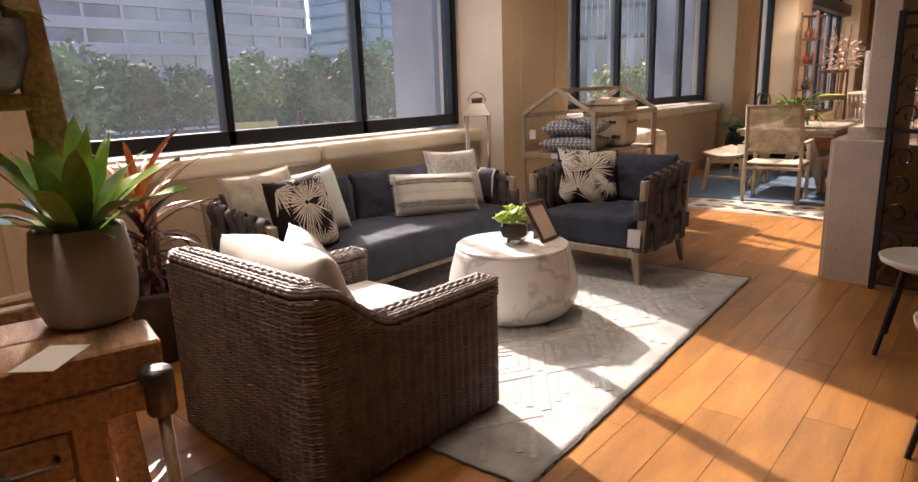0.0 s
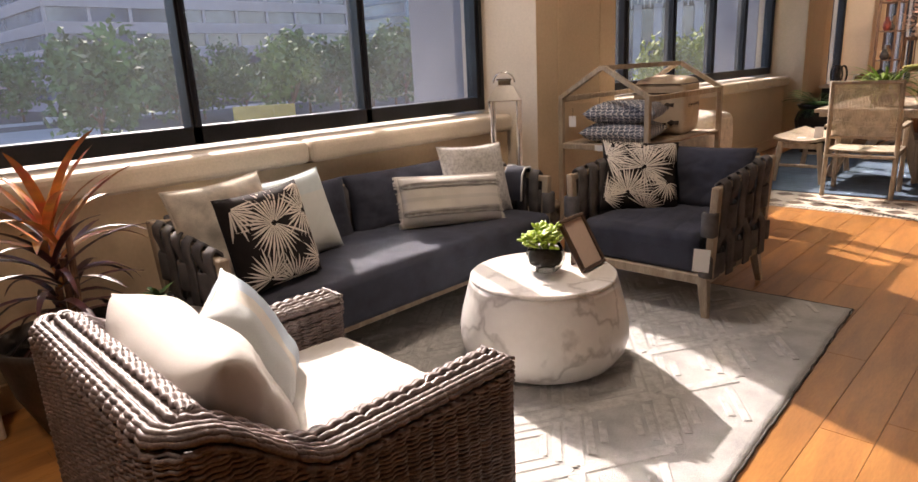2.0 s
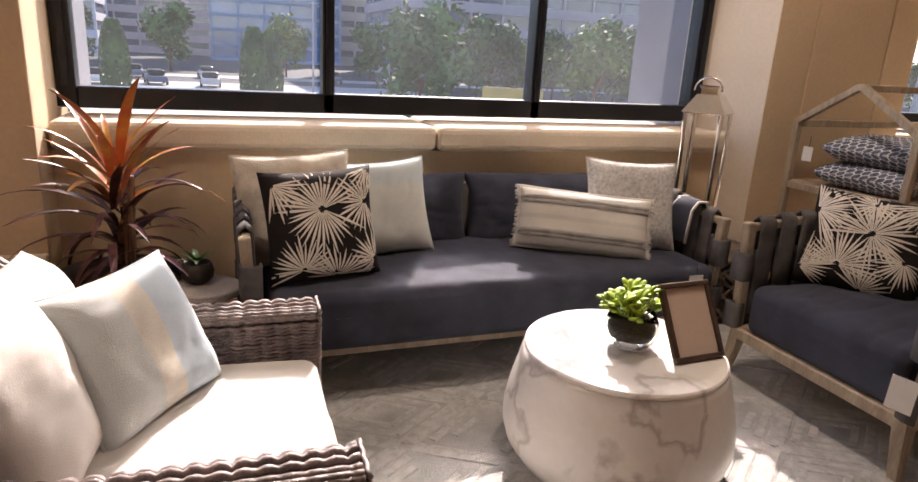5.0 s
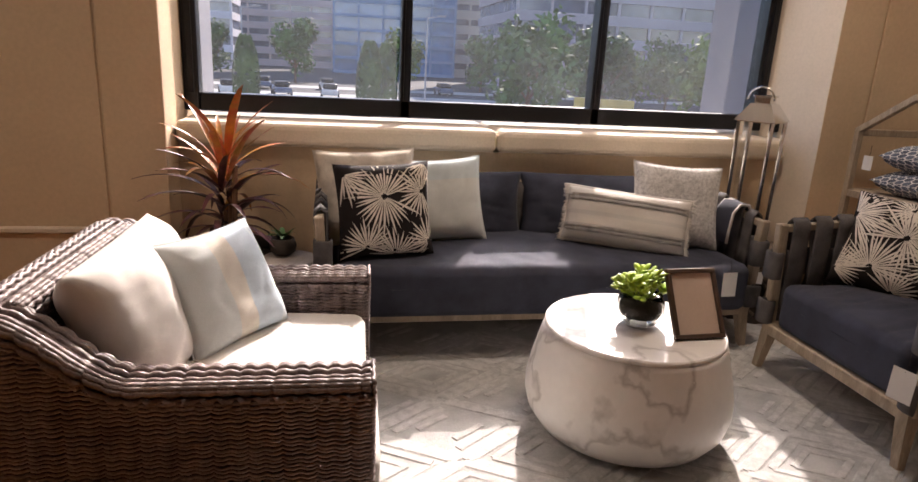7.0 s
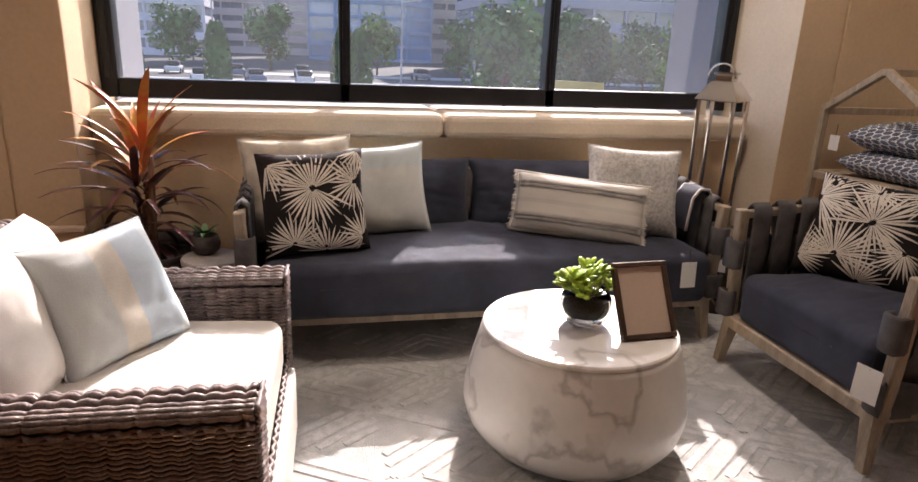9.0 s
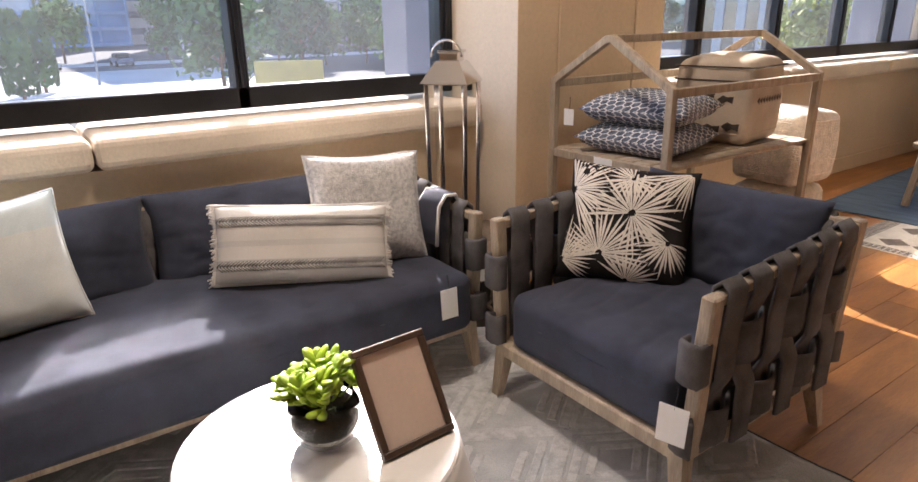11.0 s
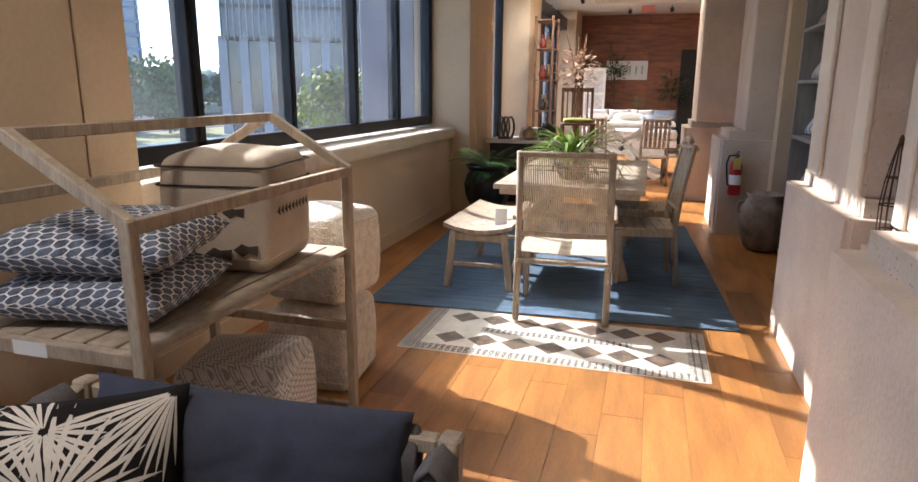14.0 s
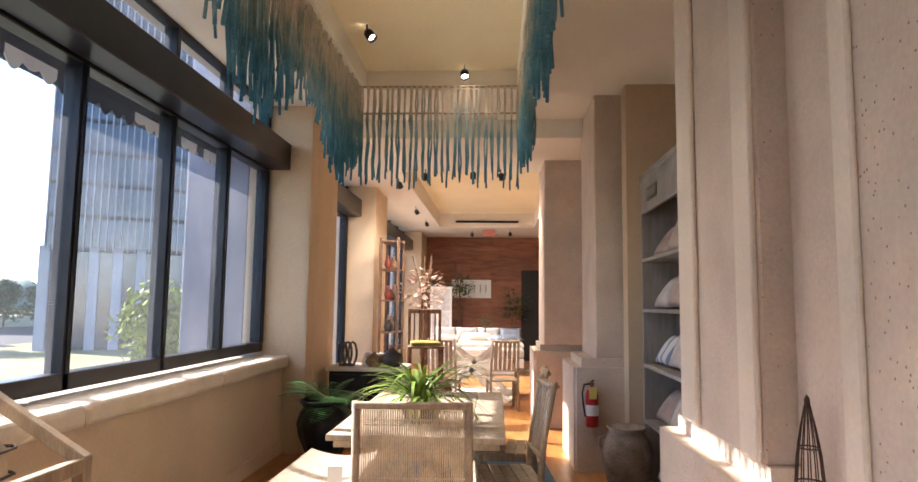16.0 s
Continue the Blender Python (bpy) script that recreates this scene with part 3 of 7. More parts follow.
def strap_seat(name, m, w, d, seats, arm, back, label, lean_h, ahead):
    """A teak frame with webbing arms and back and charcoal cushions; it faces -y."""
    root = thing(name, m, label, name)
    f, b, hx = -d / 2, d / 2, w / 2
    rail = [((-hx + 0.03, f + 0.03, 0.215), (hx - 0.03, f + 0.03, 0.215)), ((-hx + 0.03, b - 0.03, 0.215), (hx - 0.03, b - 0.03, 0.215)),
            ((-hx + 0.03, f + 0.03, 0.215), (-hx + 0.03, b - 0.03, 0.215)), ((hx - 0.03, f + 0.03, 0.215), (hx - 0.03, b - 0.03, 0.215))]
    for a, c in rail:
        part("rail", beamed(a, c, 0.04, 0.055, 0.006), TEAK, root)
    part("seat_deck", boxed(-hx + 0.06, hx - 0.06, f + 0.06, b - 0.06, 0.205, 0.235), TEAK, root)
    for sx in (-1, 1):
        for y, tilt in ((f + 0.04, -0.02), (b - 0.05, 0.05)):
            bm = bmesh.new()
            lo = [(-0.017, -0.017), (0.017, -0.017), (0.017, 0.017), (-0.017, 0.017)]
            v0 = [bm.verts.new((sx * (hx - 0.01) + q, y + tilt + r, 0.0)) for q, r in lo]
            v1 = [bm.verts.new((sx * (hx - 0.04) + q * 1.7, y + r * 1.7, 0.24)) for q, r in lo]
            for k in range(4):
                bm.faces.new((v0[k], v0[(k + 1) % 4], v1[(k + 1) % 4], v1[k]))
            bm.faces.new(v0[::-1])
            bm.faces.new(v1)
            part("leg", bm, TEAK, root)
        x = sx * (hx - 0.014)
        part("arm_post", beamed((x, f + 0.04, 0.22), (x + sx * 0.026, f + 0.035, arm), 0.045, 0.05, 0.006, (0, 1, 0)), TEAK, root, "weathered teak post")
        part("arm_post", beamed((x, b - 0.04, 0.22), (x + sx * 0.02, b, back), 0.045, 0.05, 0.006, (0, 1, 0)), TEAK, root, "weathered teak post")
        part("arm_rail", beamed((x + sx * 0.02, f + 0.02, arm - 0.025), (x + sx * 0.02, b - 0.01, back - 0.025), 0.035, 0.035, 0.005), TEAK, root)
        count = 6
        for k in range(count):
            y = f + 0.12 + k * (d - 0.22) / (count - 1)
            top = arm + (back - arm) * (y - f) / d + 0.004
            wob = 0.5 if k % 2 else -0.5
            pts = [(x + sx * (0.020 + 0.014 * (1 if (z < 0.42) == (wob > 0) else -1)), y, z) for z in (0.21, 0.27, 0.34, 0.40, 0.46, 0.53, 0.60)]
            pts += [(x + sx * 0.046, y, top - 0.05), (x + sx * 0.044, y, top - 0.01), (x + sx * 0.02, y, top + 0.012), (x - sx * 0.004, y, top - 0.01), (x - sx * 0.006, y, top - 0.06), (x - sx * 0.010, y, 0.5), (x - sx * 0.01, y, 0.30)]
            part("strap", strapped(pts, (0, 1, 0), (d - 0.2) / count * 0.86, 0.014), STRAP, root, "charcoal webbing strap", smooth=True)
        for z0, hgt, ph in ((0.30, 0.12, 0), (0.535, 0.135, 1)):
            pts = []
            for q in range(25):
                y = f - 0.004 + q * (d + 0.0) / 24
                cyc = math.cos(math.pi * (y - (f + 0.12)) / ((d - 0.22) / (count - 1)) + math.pi * ph)
                pts.append((x + sx * (0.02 + 0.026 * cyc), y, z0 + (back - arm) * 0.6 * q / 24))
            pts = [(x - sx * 0.03, f + 0.03, z0), (x - sx * 0.028, f - 0.008, z0), (x, f - 0.016, z0), (x + sx * 0.036, f - 0.012, z0)] + pts[1:]
            part("strap", strapped(pts, (0, 0, 1), hgt, 0.014), STRAP, root, "charcoal webbing strap", smooth=True)
    count = max(6, round(w / 0.15))
    for k in range(count):
        xx = -hx + 0.11 + k * (w - 0.22) / (count - 1)
        s = 0.014 if k % 2 else -0.014
        pts = [(xx, b - 0.02 + (s if z < 0.45 else -s), z) for z in (0.22, 0.30, 0.40, 0.50, 0.60)] + [(xx, b + 0.022, back - 0.05), (xx, b, back + 0.005), (xx, b - 0.028, back - 0.05), (xx, b - 0.03, 0.4)]
        part("strap", strapped(pts, (1, 0, 0), (w - 0.2) / count * 0.86, 0.014), STRAP, root, "charcoal webbing strap", smooth=True)
    for z0 in (0.34, 0.58):
        pts = [(-hx + 0.02 + q * (w - 0.04) / 40, b - 0.02 + 0.022 * math.cos(math.pi * q / 40 * (count - 1) + (0 if z0 < 0.5 else math.pi)), z0) for q in range(41)]
        part("strap", strapped(pts, (0, 0, 1), 0.12, 0.014), STRAP, root, "charcoal webbing strap", smooth=True)
    part("back_rail", beamed((-hx + 0.02, b, back - 0.025), (hx - 0.02, b, back - 0.025), 0.035, 0.035, 0.005), TEAK, root)
    sw = w - 0.15
    part("seat_cushion", slab_cushion(sw, d - 0.07 + ahead, 0.25 if seats > 1 else 0.228, 0.045, 0.02, 64, seats, 0.006), CHARCOAL, root, "charcoal woven seat cushion", True, pose(0, -0.015 - ahead / 2, 0.236))
    for k in range(seats):
        bw = sw / seats
        part("back_cushion", pillow(bw * 1.02, lean_h, 0.17, 40, 0.05, k, 0.05, 0.012), CHARCOAL, root, "charcoal scatter-back cushion", True, pose(-sw / 2 + bw * (k + 0.5), b - 0.112, 0.43, -13, 0, 2 - 4 * k))
    return root


CHARCOAL.node_tree.nodes["Principled BSDF"].inputs["Sheen Weight"].default_value = 0.05
CHARCOAL.node_tree.nodes["Principled BSDF"].inputs["Roughness"].default_value = 0.92
SOFA_Y, SOFA_X = 3.51, -3.295
sofa = strap_seat("sofa", pose(SOFA_X, SOFA_Y, 0, 0, 0, 90), 2.24, 0.72, 2, 0.705, 0.78, "teak sofa with charcoal webbing arms and dark cushions", 0.40, 0.085)
armchair = strap_seat("armchair", pose(-2.275, 4.945, 0.012, 0, 0, 0), 0.89, 0.83, 1, 0.735, 0.80, "teak armchair with charcoal webbing arms and dark cushions", 0.42, 0.0)


def fan(bm, shape, u0, v0, r, a0, a1, n, rnd):
    """A fan-palm print: slim petals round a point of the cushion's front."""
    w, h = shape[0], shape[1]
    n = round(n * 1.15)
    for k in range(n):
        a = radians(a0 + (a1 - a0) * (k + rnd.uniform(-0.2, 0.2)) / max(n - 1, 1))
        ln = r * rnd.uniform(0.72, 1.08)
        half = ln * math.tan(radians((a1 - a0) / n)) * 0.118 + 0.0019
        if abs(u0 + 2 * ln * 0.6 * math.cos(a) / w) > 0.97 or abs(v0 + 2 * ln * 0.6 * math.sin(a) / h) > 0.97:
            continue
        rows = []
        for q, wd in ((0.08, 0.25), (0.3, 0.6), (0.55, 1.0), (0.8, 0.7), (1.0, 0.06)):
            row = []
            for s in (-1, 1):
                x, z = ln * q * math.cos(a) - s * half * wd * math.sin(a), ln * q * math.sin(a) + s * half * wd * math.cos(a)
                u, v = u0 + 2 * x / w, v0 + 2 * z / h
                u, v = max(-0.985, min(0.985, u)), max(-0.985, min(0.985, v))
                p = pillow_xyz(u, v, -1, *shape)
                row.append(bm.verts.new(p + Vector((0, -0.0022, 0))))
            rows.append(row)
        for p, q in zip(rows, rows[1:]):
            bm.faces.new((p[0], p[1], q[1], q[0]))


def palm_pillow(m, fans, seed, label):
    root = thing("palm_print_pillow", m, label, "pillow", "palm print pillows")
    shape = (0.50, 0.49, 0.17, 0.03, seed, 0.07)
    bm = pillow(0.50, 0.49, 0.17, 22, 0.03, seed, 0.07)
    part("cover", bm, BLACKP, root, "", True)
    rnd = random.Random(seed)
    bm = bmesh.new()
    for u, v, r, a0, a1, n in fans:
        fan(bm, shape, u, v, r, a0, a1, n, rnd)
    bmesh.ops.recalc_face_normals(bm, faces=bm.faces[:])
    part("print", bm, PRINT, root, "ivory fan-palm leaves", True)
    return root


palm_pillow(pose(-3.045, 2.70, 0.485, -14, -2, 99) @ Matrix.Scale(0.94, 4), [(-0.05, 0.28, 0.20, 20, 330, 30), (0.75, 0.35, 0.15, 60, 300, 18), (-0.85, 0.75, 0.16, 180, 370, 16), (-0.45, -0.75, 0.16, -10, 200, 18), (0.15, -1.0, 0.17, 10, 170, 14), (0.85, -0.7, 0.14, 40, 260, 16), (0.85, 0.95, 0.12, 150, 300, 10)], 3, "black pillow with ivory fan-palm print on the sofa")
palm_pillow(pose(-2.473, 4.955, 0.455, -27, 4, 37), [(-0.93, 0.45, 0.20, -70, 95, 22), (0.05, 0.15, 0.19, -100, 190, 26), (0.0, 0.72, 0.11, 90, 380, 18), (-0.35, -0.55, 0.18, -20, 190, 22), (-0.95, -0.7, 0.17, -40, 110, 16), (0.65, -0.25, 0.14, 150, 370, 18), (0.1, -0.95, 0.14, -20, 150, 14), (0.9, 0.95, 0.2, 190, 280, 12)], 5, "black pillow with ivory fan-palm print on the armchair")


def soft(name, m, w, h, d, mat, label, seed=0, sag=0.03, pinch=0.08, fringe=None, crease=0.0045):
    root = thing(name, m, label, "pillow")
    part("cover", pillow(w, h, d, 40, sag, seed, pinch, 0.0 if fringe else crease), mat, root, "", True)
    bm = bmesh.new()
    pts = [pillow_xyz(u, v, 1, w, h, 0.0, 0, 0, pinch) for u, v in [(-1 + q / 8, -1) for q in range(17)] + [(1, -1 + q / 8) for q in range(1, 17)] + [(1 - q / 8, 1) for q in range(1, 17)] + [(-1, 1 - q / 8) for q in range(1, 17)]]
    tube(bm, pts, 0.005 if not fringe else 0.009, 6)
    if fringe:
        rnd = random.Random(seed)
        for q in range(29):
            for u in (-1, 1):
                p = pillow_xyz(u, -1 + q / 14, 1, w, h, 0, 0, 0, pinch)
                for k in range(2):
                    e = p + Vector((u * rnd.uniform(0.008, 0.024), rnd.uniform(-0.016, 0.016), rnd.uniform(-0.012, 0.012)))
                    tube(bm, [p - Vector((u * 0.008, 0, 0)), (p + e) / 2 + Vector((0, rnd.uniform(-0.006, 0.006), 0.003)), e], 0.005, 5, 0.5)
    part("piping", bm, mat, root, "", True)
    return root


soft("cream_pillow", pose(-3.30, 2.63, 0.48, -15, -2, 97), 0.52, 0.49, 0.16, CREAM, "shaggy cream pillow behind others on the sofa", 7, 0.06)
soft("aqua_pillow", pose(-3.325, 3.03, 0.485, -17, -4, 94), 0.45, 0.45, 0.16, AQUA, "pale aqua linen pillow on the sofa", 8)
lumbar = soft("lumbar_pillow", pose(-3.165, 3.955, 0.50, -22, 3, 66), 0.665, 0.30, 0.16, LUMBAR, "long ivory woven lumbar pillow with grey braided bands", 9, 0.04, 0.04, True)
soft("grey_pillow", pose(-3.225, 4.285, 0.48, -19, 2, 76), 0.49, 0.47, 0.16, GREYDOT, "pale grey dotted square pillow on the sofa", 10)

# braided bands of the lumbar pillow, two rows of slanting stitches each
lumbar_shape = (0.665, 0.30, 0.16, 0.04, 9, 0.04)
for name, shade, odd in (("dark_braid", (0.17, 0.155, 0.15), 0), ("pale_braid", (0.70, 0.67, 0.62), 1)):
    bm = bmesh.new()
    for v0 in (-0.62, 0.50):
        for row in (0, 1):
            for k in range(odd, 92, 2):
                u = -0.93 + 1.86 * k / 91
                slant = 0.012 if row else -0.012
                ends = [pillow_xyz(u + dq * slant / 0.3, v0 + 0.13 * row + dq * 0.06, -1, *lumbar_shape) + Vector((0, -0.002 - 0.0016 * (dq == 0), 0)) for dq in (-1, 0, 1)]
                tube(bm, ends, 0.0032, 4)
    part(name, bm, material(name + "_wool", shade, 0.95, vary=0.2, scale=30, fine=200, bump=0.5, spec=0.1), lumbar, "braided wool band", True)["kind"] = "stuff"
soft("plain_pillow", pose(-3.30, 4.315, 0.47, -17, 3, 82), 0.44, 0.462, 0.12, CREAM, "cream pillow tucked behind the grey one on the sofa", 13)

# a dark cloth over the sofa's arm
pts = [(-3.17, 4.60 + a, z + 0.012) for a, z in ((0.052, 0.60), (0.05, 0.70), (0.03, 0.742), (-0.02, 0.744), (-0.055, 0.70), (-0.066, 0.60), (-0.07, 0.53))]
throw = thing("hand_towel", pose(0, 0, 0), "folded charcoal cloth with a white hem over the sofa arm", "cloth")
part("cloth", strapped(pts, (1, 0.1, 0), 0.15, 0.008), CHARCOAL, throw, "", True)
part("hem", strapped([(p[0] + 0.073, p[1] - 0.002, p[2]) for p in pts], (1, 0.1, 0), 0.012, 0.012), WHITE, throw, "white hem", True)
part("hem", strapped([(p[0] - 0.073, p[1] - 0.002, p[2]) for p in pts], (1, 0.1, 0), 0.012, 0.012), WHITE, throw, "white hem", True)


# ---- wicker chair ----
def wicker_chair(m):
    root = thing("wicker_chair", m, "dark brown woven wicker lounge chair with white cushions", "chair")
    w, d, rc, wall = 0.99, 0.98, 0.075, 0.125

    def outline(inset):
        hw, fr, bk, r = w / 2 - inset, -d / 2, d / 2 - inset, max(0.03, rc - inset)
        raw = [(hw, fr)]
        raw += [(hw, bk - r)] + [(hw - r + r * math.cos(radians(a)), bk - r + r * math.sin(radians(a))) for a in (15, 30, 45, 60, 75)] + [(hw - r, bk)]
        raw += [(-x, y) for x, y in raw[::-1]]
        out, step = [], 0.0125
        for a, b in zip(raw, raw[1:]):
            a, b = Vector(a), Vector(b)
            k = max(1, round((b - a).length / step))
            out += [a + (b - a) * q / k for q in range(k)]
        return out + [Vector(raw[-1])]

    def top(p):
        s = (p.y - 0.10) / 0.33
        s = max(0.0, min(1.0, s))
        return 0.566 + 0.185 * s * s * (3 - 2 * s)

    def weave(bm, pts, z0, z1, flip=1):
        n = len(pts)
        nor = []
        for i, p in enumerate(pts):
            t = (pts[min(i + 1, n - 1)] - pts[max(i - 1, 0)]).normalized()
            nor.append(Vector((t.y, -t.x)) * flip)
        row, z = 0, z0
        while z < z1:
            run = []
            for i, p in enumerate(pts):
                if z < top(p) - 0.02:
                    q = p + nor[i] * (0.0125 * abs(math.sin(math.pi * i / 3.5)) - 0.006 + 0.0015 * (row % 2))
                    run.append((q.x, q.y, z + 0.0013 * math.sin(i * 0.31 + row * 1.3) + 0.0011 * noise.noise(Vector((i * 0.4, row * 1.7, 3.0)))))
                elif len(run) > 2:
                    tube(bm, run, 0.0066, 6, 1.0, 0.95)
                    run = []
                else:
                    run = []
            if len(run) > 2:
                tube(bm, run, 0.0066, 6, 1.0, 0.95)
            row += 1
            z += 0.0124

    def stakes(bm, pts, z0):
        for i in range(2, len(pts) - 1, 7):
            tube(bm, [(pts[i].x, pts[i].y, z0), (pts[i].x, pts[i].y, top(pts[i]) - 0.03)], 0.0045, 6)

    outer, inner = outline(0.0), outline(wall)
    bm = bmesh.new()
    weave(bm, outer, 0.02, 0.79)
    stakes(bm, outer, 0.02)
    part("outer_weave", bm, WICKER, root, "", True)
    bm = bmesh.new()
    weave(bm, inner, 0.30, 0.79, -1)
    stakes(bm, inner, 0.30)
    part("inner_weave", bm, WICKER, root, "", True)
    bm = bmesh.new()
    fronts = [Vector((-w / 2 + q * w / 76, -d / 2)) for q in range(77)]
    weave(bm, fronts, 0.02, 0.27)
    for s in (-1, 1):
        weave(bm, [Vector((s * (w / 2 - q * wall / 8), -d / 2 - 0.004)) for q in range(9)], 0.02, 0.56)
    part("front_weave", bm, WICKER, root, "", True)
    bm = bmesh.new()
    mid = outline(wall / 2)
    ring = []
    for i, p in enumerate(mid):
        ring.append((p.x, p.y, top(p) - 0.012))
    rows = []
    for i, p in enumerate(ring):
        a, b = Vector(ring[max(i - 1, 0)]), Vector(ring[min(i + 1, len(ring) - 1)])
        t = (b - a).normalized()
        side = Vector((t.y, -t.x, 0)).normalized()
        up = side.cross(t) * -1
        g = 1.0
        if i in (0, len(ring) - 1):
            g = 0.85
        rows.append([bm.verts.new(Vector(p) + side * 0.056 * g * math.cos(2 * math.pi * k / 12) + up * 0.030 * g * math.sin(2 * math.pi * k / 12)) for k in range(12)])
    for a, b in zip(rows, rows[1:]):
        for k in range(12):
            bm.faces.new((a[k], a[(k + 1) % 12], b[(k + 1) % 12], b[k]))
    bm.faces.new(rows[0])
    bm.faces.new(rows[-1][::-1])
    bmesh.ops.recalc_face_normals(bm, faces=bm.faces[:])
    rim = part("wrapped_rim", bm, WICKER, root, "")
    bm = bmesh.new()
    for k in range(15):
        ang = radians(-42 + 264 * k / 14)
        ca, sa = math.cos(ang), math.sin(ang)
        fx, fz = math.copysign(abs(ca) ** 0.6, ca), math.copysign(abs(sa) ** 0.6, sa)
        run = []
        for i, p in enumerate(ring):
            t = (Vector(ring[min(i + 1, len(ring) - 1)]) - Vector(ring[max(i - 1, 0)])).normalized()
            side = Vector((t.y, -t.x, 0)).normalized()
            swell = 0.87 + 0.27 * abs(math.sin(math.pi * i / 3.6)) ** 0.8 + 0.02 * noise.noise(Vector((i * 0.5, k * 2.0, 1.0)))
            run.append(Vector(p) + (side * 0.060 * fx + Vector((0, 0, 0.034 * fz))) * swell)
        tube(bm, run, 0.0092, 6)
    part("rim_weave", bm, WICKER, rim, "", True)
    for end in (0, -1):
        cap = bmesh.new()
        for row in range(6):
            tube(cap, [Vector(ring[end]) + Vector((-0.066 + 0.022 * q, -0.006 - 0.004 * ((q + row) % 2), -0.034 + 0.0136 * row)) for q in range(7)], 0.0064, 5)
        part("rim_end", cap, WICKER, rim, "", True)
    # inner boarding keeps the back opaque
    bm = bmesh.new()
    box(bm, -w / 2 + 0.03, w / 2 - 0.03, d / 2 - 0.09, d / 2 - 0.03, 0.03, 0.70)
    for s in (-1, 1):
        box(bm, s * (w / 2 - 0.055) - 0.012, s * (w / 2 - 0.055) + 0.012, 0.12, d / 2 - 0.09, 0.03, 0.50)
    box(bm, -w / 2 + 0.07, w / 2 - 0.07, -d / 2 + 0.02, d / 2 - 0.09, 0.20, 0.245)
    part("inner_frame", bm, DARKPOT, root)
    for s in (-1, 1):
        for y in (-d / 2 + 0.04, d / 2 - 0.06):
            part("foot", turned([(0.02, 0.0), (0.025, 0.025)], 12, True, Matrix.Translation((s * (w / 2 - 0.06), y, 0))), DARKPOT, root)
    cw = w - 2 * wall - 0.02
    part("seat_cushion", slab_cushion(cw, 0.82, 0.205, 0.05, 0.025, 44, 4, 0.004), WHITE, root, "white canvas seat cushion", True, pose(0, -0.075, 0.245))
    part("front_panel", slab_cushion(cw, 0.05, 0.225, 0.02, 0.0, 10, 6), WHITE, root, "white canvas front below the seat", True, pose(0, -d / 2 - 0.012, 0.03))
    part("back_cushion", pillow(cw * 0.99, 0.45, 0.26, 44, 0.05, 12, 0.05, 0.005), WHITE, root, "plump white canvas back cushion", True, pose(0.0, 0.13, 0.405, -21, 0, 0))
    return root


wicker_chair(pose(-2.09, 2.07, 0.012, 0, 0, 178))
soft("striped_pillow", pose(-2.16, 2.155, 0.462, -28, -1, 144), 0.435, 0.405, 0.16, BEACH, "pale blue and beige striped pillow on the wicker chair", 14)


